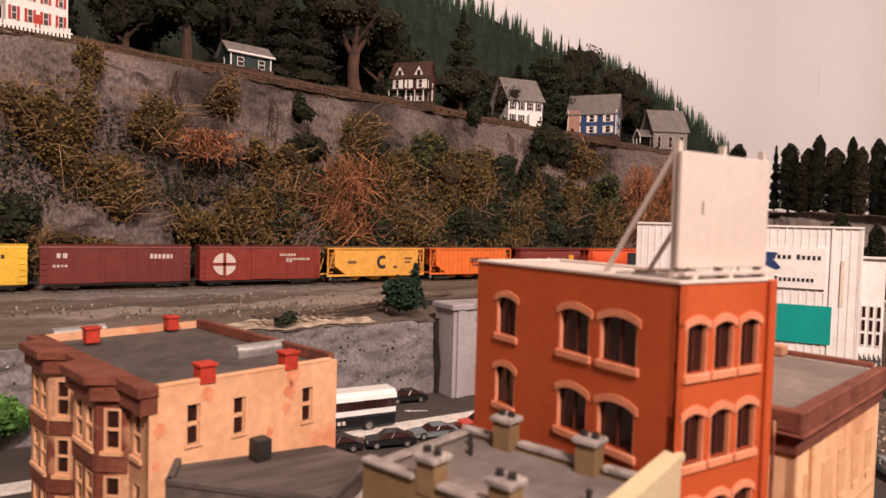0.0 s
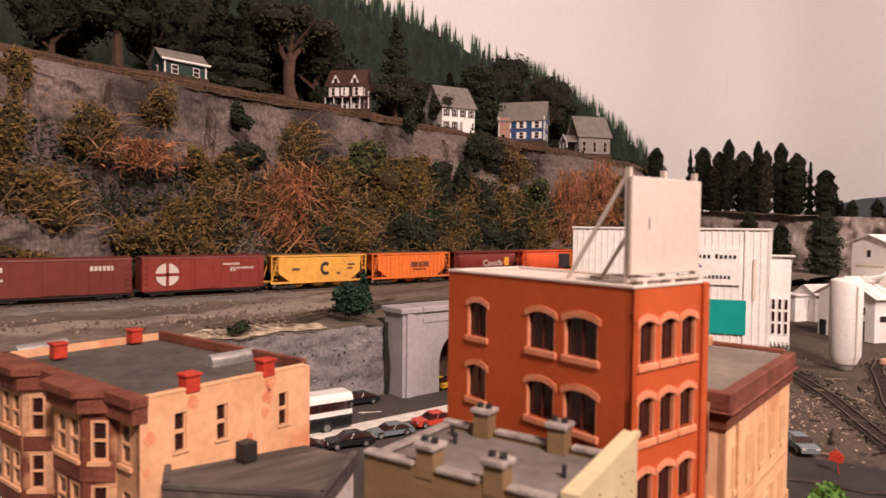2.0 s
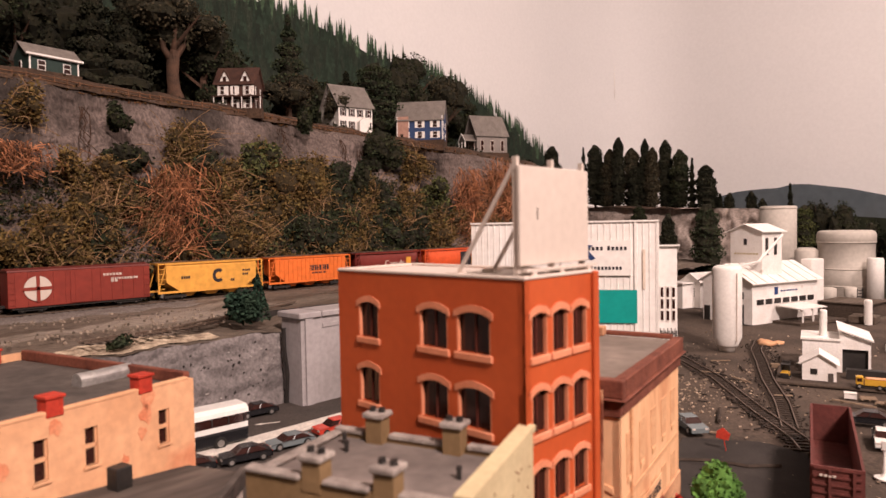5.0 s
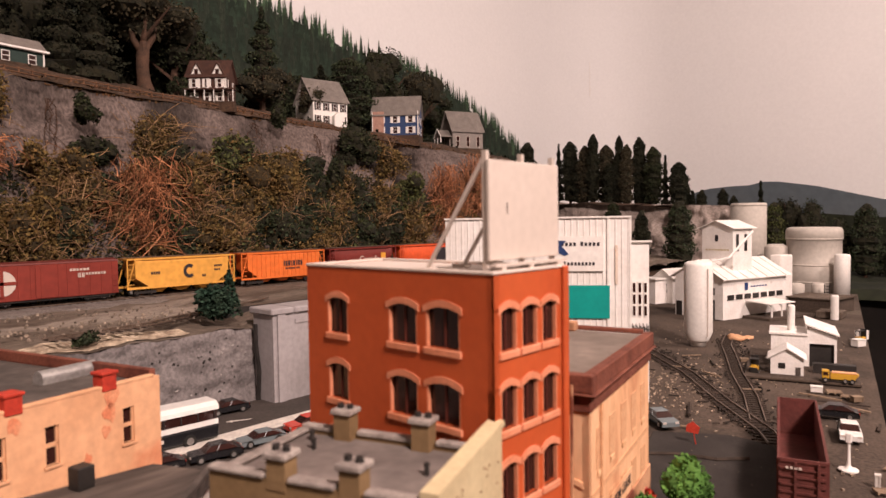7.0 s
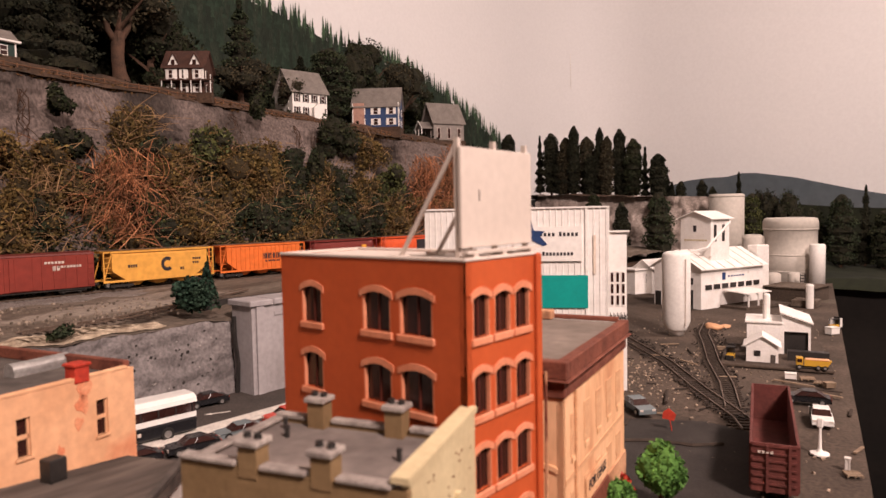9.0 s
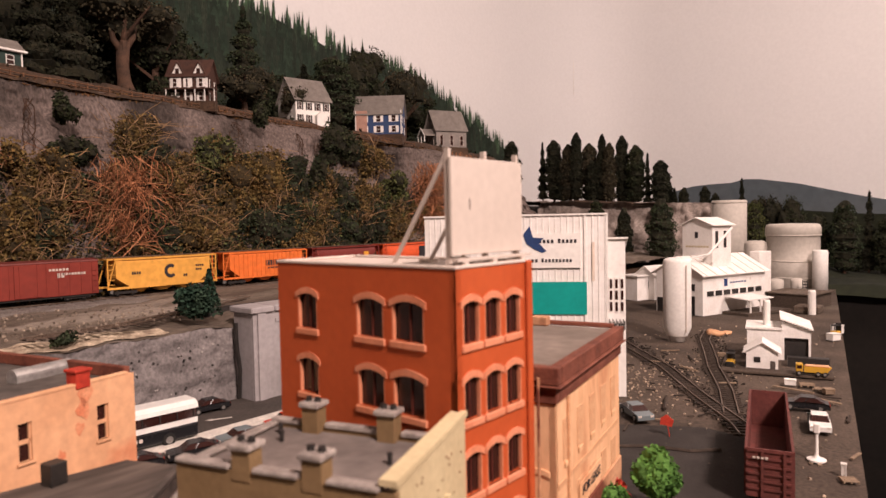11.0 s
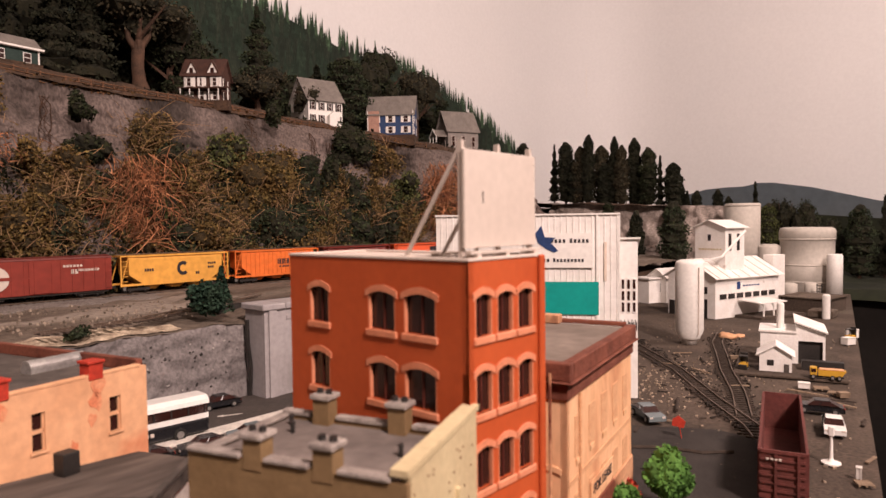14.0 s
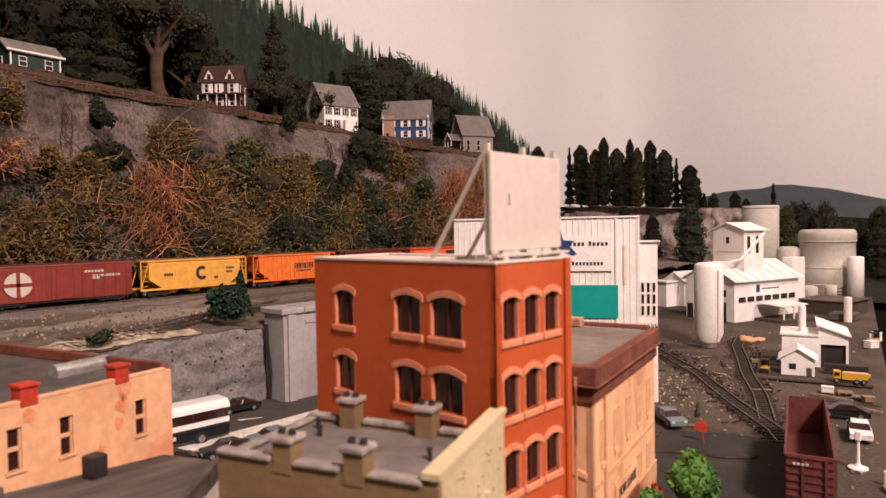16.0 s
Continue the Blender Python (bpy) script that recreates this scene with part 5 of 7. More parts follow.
# ---- tracks ----
def track(name, pts, label, gauge=0.0165, tie=0.0104, dead=False):
    t = thing(name, Matrix(), label, "track")
    P = [Vector(p) for p in pts]
    seg = [(b - a).length for a, b in zip(P, P[1:])]
    total = sum(seg)

    def at(s):
        for (a, b), l in zip(zip(P, P[1:]), seg):
            if s <= l:
                return a + (b - a) * (s / l), (b - a).normalized()
            s -= l
        return P[-1], (P[-1] - P[-2]).normalized()

    for side in (-1, 1):
        bm = bmesh_new()
        rings = []
        n = max(2, int(total / 0.02))
        for i in range(n + 1):
            p, d = at(total * i / n)
            r = Vector((d.y, -d.x, 0)).normalized()
            c = p + r * side * gauge / 2
            rings.append([c + r * a + Vector((0, 0, z)) for a, z in ((-0.0007, 0.0010), (0.0007, 0.0010), (0.0007, 0.0031), (-0.0007, 0.0031))])
        ring_solid(bm, rings)
        part("rail", bm, M["rail"], t)
    proto = bmesh_new()
    box(proto, -0.0145, 0.0145, -0.0016, 0.0016, -0.0006, 0.0011)
    me = finish(proto, "tie", M["tie"])
    n = int(total / tie)
    if n <= 300:
        for i in range(n):
            p, d = at(total * (i + 0.5) / n)
            o = new("tie", me)
            o.parent = t
            o.matrix_basis = Matrix.Translation(p) @ Matrix.Rotation(math.atan2(d.y, d.x) - math.pi / 2, 4, "Z")
    else:
        bm = bmesh_new()
        for i in range(n):
            p, d = at(total * (i + 0.5) / n)
            box(bm, -0.0145, 0.0145, -0.0016, 0.0016, -0.0006, 0.0011, Matrix.Translation(p) @ Matrix.Rotation(math.atan2(d.y, d.x) - math.pi / 2, 4, "Z"))
        tagged(part("ties", bm, M["tie"], t), kind="stuff")
    return t


TRX, TRZ = -0.961, 0.1165
def bed(u, v):
    y = -1.2 + 3.1 * v
    a = (u - 0.5) * 2
    return (TRX + 0.034 + 0.075 * a, y, TRZ - 0.0125 + 0.0125 * min(1, (1 - abs(a)) * 2.2) + 0.0010 * fbm(a * 30, y * 90))


grid("ballast_bed", 16, 500, bed, M["ballast"], "pale grey ballast bed under the main track", "ballast")
track("main_track", [(TRX, -1.15, TRZ - 0.0005), (TRX, 1.85, TRZ - 0.0005)], "main line track with brown rails")
track("spur_track", [(-0.632, 0.02, 0.1125), (-0.645, 0.14, 0.1135), (-0.715, 0.29, 0.115), (-0.80, 0.46, 0.117), (-0.90, 0.70, 0.1185), (-0.922, 0.95, 0.1185)], "old spur track with exposed ties beside the wall")
track("yard_track", [(-0.42, 1.01, 0.0012), (-0.329, 0.899, 0.0012), (-0.203, 0.762, 0.0012), (-0.107, 0.63, 0.0012), (-0.033, 0.538, 0.0012), (-0.012, 0.50, 0.0012)], "dirty yard track sunk in the dirt")
track("yard_track", [(-0.262, 1.14, 0.0012), (-0.235, 1.031, 0.0012), (-0.19, 0.92, 0.0012), (-0.145, 0.803, 0.0012), (-0.089, 0.678, 0.0012), (-0.05, 0.57, 0.0012)], "curved siding joining the yard track")
track("yard_track", [(0.0605, 0.29, 0.0003), (-0.02, 0.60, 0.0003)], "track under the open railcar")
for pts in ([(-0.115, 0.385, 0.002), (-0.08, 0.41, 0.002), (-0.045, 0.418, 0.002), (-0.022, 0.44, 0.002)], [(-0.14, 0.60, 0.002), (-0.12, 0.545, 0.003)], [(-0.15, 0.66, 0.002), (-0.115, 0.675, 0.002)]):
    bm = bmesh_new()
    tube(bm, pts, 0.0022, 5)
    solo("loose_rail", bm, M["tie"], "loose dark rail lying in the dirt", "rail", group="loose rails")
rnd = random.Random(11)
bm = bmesh_new()
for i in range(900):
    if i < 560:
        x, y = rnd.gauss(-0.19, 0.05), rnd.gauss(0.70, 0.09)
    else:
        y = rnd.uniform(0.35, 1.25)
        x = rnd.uniform(-0.42, edge_x(y) - 0.01)
    s = rnd.uniform(0.0004, 0.0016)
    box(bm, -s, s, -s * 0.7, s * 0.7, -0.001, s * 0.5, pose(x, y, 0.0004, rnd.uniform(-15, 15), rnd.uniform(-15, 15), rnd.uniform(0, 180)))
solo("litter", bm, mat("pale_chips", (0.46, 0.36, 0.27), (0.16, 0.12, 0.09), 200, 0.9, 0, island=0.6), "pale wood chips and rubble strewn over the yard", "litter", "stuff")
bm = bmesh_new()
for i in range(420):
    c = rnd.choice(((-0.70, 0.05), (-0.66, 0.13), (-0.72, 0.18), (-0.7, -0.05), (-0.8, 0.2), (-0.76, -0.2), (-0.85, 0.05)))
    x, y = rnd.gauss(c[0], 0.02), rnd.gauss(c[1], 0.06)
    if x > -0.625:
        continue
    s = rnd.uniform(0.0005, 0.0017)
    box(bm, -s, s, -s * 0.7, s * 0.7, -0.002, s * 0.6, pose(x, y, 0.1155, rnd.uniform(-20, 20), rnd.uniform(-20, 20), rnd.uniform(0, 180)))
solo("rubble", bm, mat("pale_rubble", (0.28, 0.23, 0.18), (0.12, 0.09, 0.07), 200, 0.9, 0, island=0.6), "pale rubble and chips beside the spur", "rubble", "stuff")

bm = bmesh_new()
for i in range(1500):
    k = rnd.random()
    if i % 5 < 3:
        x, y = -0.42 + 0.40 * k + rnd.gauss(0, 0.010), 1.01 - 0.50 * k + 0.03 * math.sin(k * 3.1) + rnd.gauss(0, 0.010)
    else:
        x, y = -0.255 + 0.21 * k + rnd.gauss(0, 0.012), 1.10 - 0.53 * k + rnd.gauss(0, 0.012)
    if x > -0.03 and y < 0.62:
        continue
    s = rnd.uniform(0.0006, 0.0021)
    box(bm, -s, s, -s * 0.6, s * 0.6, -0.001, s * 0.6, pose(x, y, 0.0006, rnd.uniform(-20, 20), rnd.uniform(-20, 20), rnd.uniform(0, 180)))
for i in range(70):
    k = rnd.random()
    x, y = -0.40 + 0.36 * k + rnd.gauss(0, 0.022), 1.0 - 0.46 * k + rnd.gauss(0, 0.022)
    ln = rnd.uniform(0.004, 0.011)
    box(bm, -ln, ln, -0.0007, 0.0007, -0.0005, 0.0012, pose(x, y, 0.0012, rnd.uniform(-6, 6), rnd.uniform(-6, 6), rnd.uniform(0, 180)))
solo("cinders", bm, mat("dark_cinders", (0.05, 0.036, 0.028), (0.02, 0.016, 0.013), 200, 0.9, 0, island=0.6), "dark cinders and broken sticks along the yard track", "rubble", "stuff")


def sand_patch(u, v):
    y, x = -0.02 + 0.20 * v, -0.618 - 0.05 * u * (0.6 + 0.5 * math.sin(v * 3.1))
    k = (-0.612 - x) / 0.49
    return (x, y, 0.098 + 0.006 * fbm(y * 12, 9.0) * (1 - k) + 0.016 * min(1, k * 3) + 0.002 * fbm(x * 40, y * 40) + 0.0014)


grid("sand_patch", 12, 50, sand_patch, mat("pale_sand", (0.56, 0.46, 0.34), (0.24, 0.18, 0.13), 60, 0.95, 0.6, vary=0.2, fine=5), "pale sandy patch on the wall top", "ground")

# ---- train ----
def livery(name, c):
    return mat(name, c, tuple(x * 0.86 for x in c), 18, 0.5, 0.06, vary=0.07, stain_or_shade=tuple(x * 0.6 for x in c), stain_or_shade_at=0.70)


COL = {k: livery("railcar_" + k, c) for k, c in (("orange", (0.72, 0.17, 0.035)), ("vermilion", (0.68, 0.10, 0.03)), ("maroon", (0.17, 0.026, 0.02)), ("oxide", (0.22, 0.035, 0.024)), ("gold", (0.72, 0.36, 0.07)), ("yellow", (0.80, 0.50, 0.05)), ("loco", (0.74, 0.36, 0.05)), ("umber", (0.15, 0.03, 0.024)))}
W2, Z0 = 0.0175, TRZ + 0.0031


def trucks(parent, L):
    for x in (-L / 2 + 0.027, L / 2 - 0.027):
        wheels(parent, (x - 0.0105, x + 0.0105), 0.0088, 0.0052, 0.003)
        for s in (-1, 1):
            bm = bmesh_new()
            extrude_yz(bm, [(s * 0.0112, 0.0035), (s * 0.0132, 0.0035), (s * 0.0132, 0.0075), (s * 0.0112, 0.0075)], x - 0.016, x + 0.016)
            part("sideframe", bm, M["black"], parent)
    for s in (-1, 1):
        one_box("coupler", M["black"], parent, min(s * L / 2, s * (L / 2 + 0.006)), max(s * L / 2, s * (L / 2 + 0.006)), -0.0016, 0.0016, 0.008, 0.0115)


def bars(parent, mat_, x, z, n, w, h, gap=0.7):
    x, w = x * 0.8, w * 0.82
    for i in range(n):
        one_box("letter_bar", mat_, parent, x + i * w, x + i * w + w * gap, -W2 - 0.0006, -W2 - 0.0001, z, z + h)


CS = 1.2


def place(y0, y1):
    y0, y1 = y0 - 0.001, y1 - 0.001
    return pose(TRX, (y0 + y1) / 2, Z0, 0, 0, 90) @ Matrix.Scale(CS, 4), (y1 - y0) / CS - 0.008


def boxcar(y0, y1, c, roof, label, inks):
    m, L = place(y0, y1)
    b = thing("boxcar", m, label, "boxcar", "freight cars")
    bm = bmesh_new()
    box(bm, -L / 2, L / 2, -W2, W2, 0.0085, 0.0525, bevel=0.0006)
    part("body", bm, c, b)
    bm = bmesh_new()
    extrude_yz(bm, [(-W2 - 0.0006, 0.0526), (W2 + 0.0006, 0.0526), (W2, 0.0545), (0, 0.0565), (-W2, 0.0545)], -L / 2 - 0.0006, L / 2 + 0.0006)
    part("roof", bm, roof, b)
    for i in range(12):
        x = -L / 2 + 0.008 + i * (L - 0.016) / 11
        if abs(x) > 0.018:
            one_box("side_rib", c, b, x - 0.0005, x + 0.0005, -W2 - 0.0006, -W2, 0.010, 0.052)
    d = one_box("door", c, b, -0.016, 0.016, -W2 - 0.0012, -W2 - 0.0001, 0.010, 0.051)
    for x in (-0.0105, 0.0095):
        one_box("door_bar", c, d, x, x + 0.001, -W2 - 0.0018, -W2 - 0.0013, 0.010, 0.051)
    one_box("sill", M["black"], b, -L / 2 + 0.004, L / 2 - 0.004, -W2 + 0.002, W2 - 0.002, 0.0062, 0.0084)
    for s in (-1, 1):
        for k in range(5):
            x = s * (L / 2 - 0.005)
            one_box("ladder_rung", c, b, x - 0.003, x + 0.003, -W2 - 0.0012, -W2 - 0.0007, 0.012 + 0.007 * k, 0.0128 + 0.007 * k)
    for x, z, n, w, h in inks[1]:
        bars(b, inks[0], x, z, n, w, h)
    trucks(b, L)
    return b


def hopper(y0, y1, c, label, inks=None, round_side=False, roof=None):
    m, L = place(y0, y1)
    b = thing("covered_hopper", m, label, "hopper", "freight cars")
    rings = []
    k = 7
    for x, zb in ((-L / 2 + 0.012, 0.030), (-L / 2 + 0.0125, 0.026), (-L / 2 + 0.03, 0.0135), (L / 2 - 0.03, 0.0135), (L / 2 - 0.0125, 0.026), (L / 2 - 0.012, 0.030)):
        r = []
        prof = []
        for i in range(k + 1):
            t = i / k
            z = zb + (0.0535 - zb) * t
            y = W2 * (math.sin(math.pi * (0.18 + 0.64 * t)) ** 0.5 if round_side else 1.0 if t < 0.86 else 1.0 - 0.25 * (t - 0.86) / 0.14)
            prof.append((y, z))
        r = [Vector((x, -y, z)) for y, z in prof] + [Vector((x, y, z)) for y, z in prof[::-1]]
        rings.append(r)
    bm = bmesh_new()
    ring_solid(bm, rings)
    part("body", bm, c, b, smooth=False)
    for p in b.children[-1].data.polygons:
        p.use_smooth = round_side
    one_box("walkway", roof or M["rail"], b, -L / 2, L / 2, -0.006, 0.006, 0.0545, 0.0553)
    one_box("side_sill", c, b, -L / 2, L / 2, -W2 - 0.0002, -W2 + 0.0016, 0.0105, 0.0135)
    one_box("side_sill", c, b, -L / 2, L / 2, W2 - 0.0016, W2, 0.0105, 0.0135)
    one_box("top_rail", c, b, -L / 2 + 0.010, L / 2 - 0.010, -W2 - 0.0006, -W2 + 0.0012, 0.0512, 0.0536)
    for i in range(3):
        x = (i - 1) * 0.036
        bm = bmesh_new()
        ring_solid(bm, [[Vector((x + sx * w, sy * w2, z)) for sx, sy in ((-1, -1), (1, -1), (1, 1), (-1, 1))] for w, w2, z in ((0.006, 0.009, 0.0045), (0.017, 0.014, 0.0134))])
        part("outlet_bay", bm, c, b)
    for s in (-1, 1):
        for yy in (-W2 + 0.001, W2 - 0.001):
            bm = bmesh_new()
            tube(bm, [(s * (L / 2 - 0.001), yy, 0.0135), (s * (L / 2 - 0.012), yy, 0.05)], 0.0009, 4)
            part("end_brace", bm, c, b)
            one_box("end_post", c, b, s * (L / 2 - 0.0012) - 0.0008, s * (L / 2 - 0.0012) + 0.0008, yy - 0.0008, yy + 0.0008, 0.0135, 0.0535)
        one_box("end_sheet", c, b, s * (L / 2 - 0.007) - 0.006, s * (L / 2 - 0.007) + 0.006, -W2 + 0.002, W2 - 0.002, 0.0515, 0.0535)
        for kk in range(5):
            one_box("ladder_rung", c, b, s * (L / 2 - 0.006) - 0.004, s * (L / 2 - 0.006) + 0.004, -W2 - 0.0004, -W2 + 0.0004, 0.017 + 0.007 * kk, 0.0178 + 0.007 * kk)
    if inks:
        for x, z, n, w, h in inks[1]:
            bars(b, inks[0], x, z, n, w, h)
    trucks(b, L)
    return b


def ribs(b, c, L, n=16):
    for i in range(n):
        x = -L / 2 + 0.016 + i * (L - 0.032) / (n - 1)
        one_box("side_rib", c, b, x - 0.0005, x + 0.0005, -W2 - 0.0008, -W2, 0.0136, 0.0512)


def locomotive(y0, y1):
    m, L = place(y0, y1)
    b = thing("locomotive", m, "yellow diesel locomotive with a dark roof and frame", "locomotive", "locomotives")
    c = COL["loco"]
    one_box("frame", M["roof_dark"], b, -L / 2, L / 2, -W2, W2, 0.0125, 0.0155)
    one_box("fuel_tank", M["black"], b, -0.026, 0.026, -0.0125, 0.0125, 0.0040, 0.0124, bevel=0.0015)
    bm = bmesh_new()
    box(bm, -L / 2 + 0.008, L / 2 - 0.062, -0.0115, 0.0115, 0.0156, 0.0480, bevel=0.0008)
    part("long_hood", bm, c, b)
    one_box("hood_roof", M["roof_dark"], b, -L / 2 + 0.008, L / 2 - 0.062, -0.0105, 0.0105, 0.0481, 0.0505, bevel=0.0008)
    cab = one_box("cab", c, b, L / 2 - 0.0615, L / 2 - 0.036, -W2 + 0.001, W2 - 0.001, 0.0156, 0.0500, bevel=0.0008)
    one_box("cab_roof", M["roof_dark"], b, L / 2 - 0.0625, L / 2 - 0.035, -W2 + 0.001, W2 - 0.001, 0.0502, 0.0530, bevel=0.0010)
    for x in (L / 2 - 0.058, L / 2 - 0.047):
        one_box("cab_window", M["dark_glass"], cab, x, x + 0.008, -W2 + 0.0004, -W2 + 0.0009, 0.036, 0.046)
    one_box("short_hood", c, b, L / 2 - 0.0355, L / 2 - 0.012, -0.0115, 0.0115, 0.0156, 0.036, bevel=0.001)
    for i in range(5):
        x = -L / 2 + 0.022 + i * 0.022
        one_box("radiator_grille", M["roof_dark"], b, x, x + 0.014, -0.0121, -0.0116, 0.036, 0.045)
    for i in range(12):
        x = -L / 2 + 0.02 + i * 0.0085
        one_box("letter_bar", M["red_clay"], b, x, x + 0.0052, -0.0121, -0.0116, 0.026, 0.0315)
    for i in range(3):
        bm = bmesh_new()
        lathe(bm, -L / 2 + 0.022 + 0.017 * i, 0, [(0.007, 0.0506), (0.007, 0.0525), (0.005, 0.053)], 14)
        part("roof_fan", bm, M["black"], b)
    for i in range(11):
        x = -L / 2 + 0.004 + i * (L - 0.008) / 10
        bm = bmesh_new()
        tube(bm, [(x, -W2 + 0.0006, 0.0155), (x, -W2 + 0.0006, 0.0285)], 0.0004, 4)
        part("handrail_post", bm, c, b)
    bm = bmesh_new()
    tube(bm, [(-L / 2 + 0.004, -W2 + 0.0006, 0.0285), (L / 2 - 0.004, -W2 + 0.0006, 0.0285)], 0.0004, 4)
    part("handrail", bm, c, b)
    one_box("sill_stripe", COL["vermilion"], b, -L / 2, L / 2, -W2 - 0.0004, -W2 - 0.0001, 0.0130, 0.0142)
    trucks(b, L)


WHITE, INK = M["card"], M["ink"]
boxcar(-0.86, -0.645, COL["gold"], COL["umber"], "golden boxcar with dark lettering bars", (INK, [(-0.08, 0.036, 4, 0.006, 0.004)]))
boxcar(-0.640, -0.425, COL["orange"], M["silver"], "orange boxcar with a silver roof", (INK, [(-0.08, 0.036, 4, 0.006, 0.004), (0.04, 0.022, 5, 0.006, 0.004)]))
boxcar(-0.420, -0.205, COL["yellow"], COL["yellow"], "yellow boxcar with dark lettering bars", (INK, [(0.035, 0.040, 8, 0.0055, 0.0045), (0.040, 0.033, 6, 0.0055, 0.0045), (-0.08, 0.038, 3, 0.005, 0.003)]))
boxcar(-0.200, 0.015, COL["umber"], COL["umber"], "dark brown boxcar with white lettering bars", (WHITE, [(-0.085, 0.040, 2, 0.008, 0.006), (-0.09, 0.029, 4, 0.005, 0.003), (0.045, 0.039, 6, 0.006, 0.006)]))
sf = boxcar(0.020, 0.234, COL["oxide"], COL["umber"], "dark red boxcar with a round white emblem", (WHITE, [(0.03, 0.042, 6, 0.005, 0.003), (0.05, 0.036, 8, 0.0045, 0.003), (0.042, 0.033, 2, 0.006, 0.006), (-0.02, 0.028, 4, 0.005, 0.003)]))
bm = bmesh_new()
lathe(bm, 0, 0, [(0.0155, 0.0), (0.0155, 0.0006)], 24, pose(-0.053, -W2 - 0.0009, 0.031, 90, 0, 0))
em = part("emblem", bm, WHITE, sf, "round white emblem with a dark cross")
for rz in (0, 90):
    bm = bmesh_new()
    box(bm, -0.0165, 0.0165, -0.002, 0.002, 0.0, 0.0006, pose(-0.053, -W2 - 0.0016, 0.031, 90, 0, 0) @ pose(0, 0, 0, 0, 0, rz))
    part("emblem_bar", bm, COL["oxide"], em)
hc = hopper(0.238, 0.448, COL["gold"], "golden covered hopper with a dark ring emblem", (INK, [(-0.062, 0.030, 4, 0.0042, 0.004), (0.035, 0.022, 2, 0.004, 0.004), (0.060, 0.036, 4, 0.0042, 0.003), (0.060, 0.030, 3, 0.0042, 0.003)]))
bm = bmesh_new()
arcp = [math.radians(a) for a in range(50, 315, 22)]
for a, b_ in zip(arcp, arcp[1:]):
    rings = [[Vector((0.008 + r * math.cos(t), y, 0.032 + 1.1 * r * math.sin(t))) for r, t in ((0.005, a), (0.0095, a), (0.0095, b_), (0.005, b_))] for y in (-W2 - 0.0007, -W2 - 0.0001)]
    ring_solid(bm, rings)
part("emblem", bm, INK, hc, "dark open ring emblem")
h2 = hopper(0.452, 0.662, COL["orange"], "orange covered hopper with dark lettering bars", (INK, [(-0.006, 0.029, 8, 0.0062, 0.009), (0.0, 0.0235, 9, 0.0042, 0.003)]))
ribs(h2, COL["orange"], 0.158)
h3 = hopper(0.666, 0.876, COL["maroon"], "dark red rounded covered hopper with a white word on its side", None, True)
letters("Canada", 0.017, WHITE, h3, pose(0.012, -W2 - 0.0003, 0.026, 90, 0, 0))
one_box("emblem", COL["loco"], h3, 0.042, 0.054, -W2 - 0.0005, -W2 + 0.0003, 0.026, 0.042)
h4 = hopper(0.880, 1.072, COL["vermilion"], "bright vermilion rounded covered hopper with a dark end panel", None, True)
one_box("dark_panel", INK, h4, 0.030, 0.062, -W2 - 0.0005, -W2 + 0.0003, 0.018, 0.046)
locomotive(1.078, 1.31)
locomotive(1.315, 1.547)


# ---- plants ----
def leaf_mat(name, a, b):
    return mat(name, a, b, 30, 0.8, 0.0, vary=0.1, island=0.55, spec=0.15)


LEAF = {
    "olive": leaf_mat("olive_leaves", (0.120, 0.086, 0.030), (0.138, 0.084, 0.030)), "leaf": leaf_mat("mid_green_leaves", (0.090, 0.094, 0.034), (0.055, 0.066, 0.025)),
    "deep": leaf_mat("deep_green_leaves", (0.019, 0.026, 0.013), (0.028, 0.030, 0.014)), "dark": leaf_mat("dark_green_leaves", (0.024, 0.035, 0.020), (0.038, 0.046, 0.022)),
    "straw": leaf_mat("straw_leaves", (0.145, 0.096, 0.036), (0.100, 0.070, 0.026)), "red": leaf_mat("red_brown_leaves", (0.10, 0.05, 0.022), (0.075, 0.045, 0.02)),
    "black": leaf_mat("blackish_leaves", (0.014, 0.016, 0.010), (0.024, 0.025, 0.014)), "bright": leaf_mat("bright_green_leaves", (0.075, 0.165, 0.035), (0.05, 0.12, 0.026)),
    "grey": leaf_mat("grey_brown_leaves", (0.042, 0.035, 0.021), (0.052, 0.043, 0.025)),
}
TWIG = {"red": mat("red_twigs", (0.42, 0.185, 0.090), (0.20, 0.080, 0.038), 40, 0.8, 0, island=0.75), "straw": mat("straw_twigs", (0.30, 0.185, 0.095), (0.17, 0.10, 0.05), 40, 0.8, 0, island=0.5), "bark": mat("brown_bark", (0.095, 0.052, 0.034), (0.052, 0.031, 0.021), 60, 0.9, 0.4)}


# Added core lumps, coloured dark for the shade inside bushes and crowns.
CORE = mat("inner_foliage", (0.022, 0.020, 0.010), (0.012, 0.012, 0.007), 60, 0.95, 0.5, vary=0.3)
CORE_DRY = mat("shaded_dry_core", (0.050, 0.034, 0.014), (0.028, 0.021, 0.010), 60, 0.95, 0.5, vary=0.3)


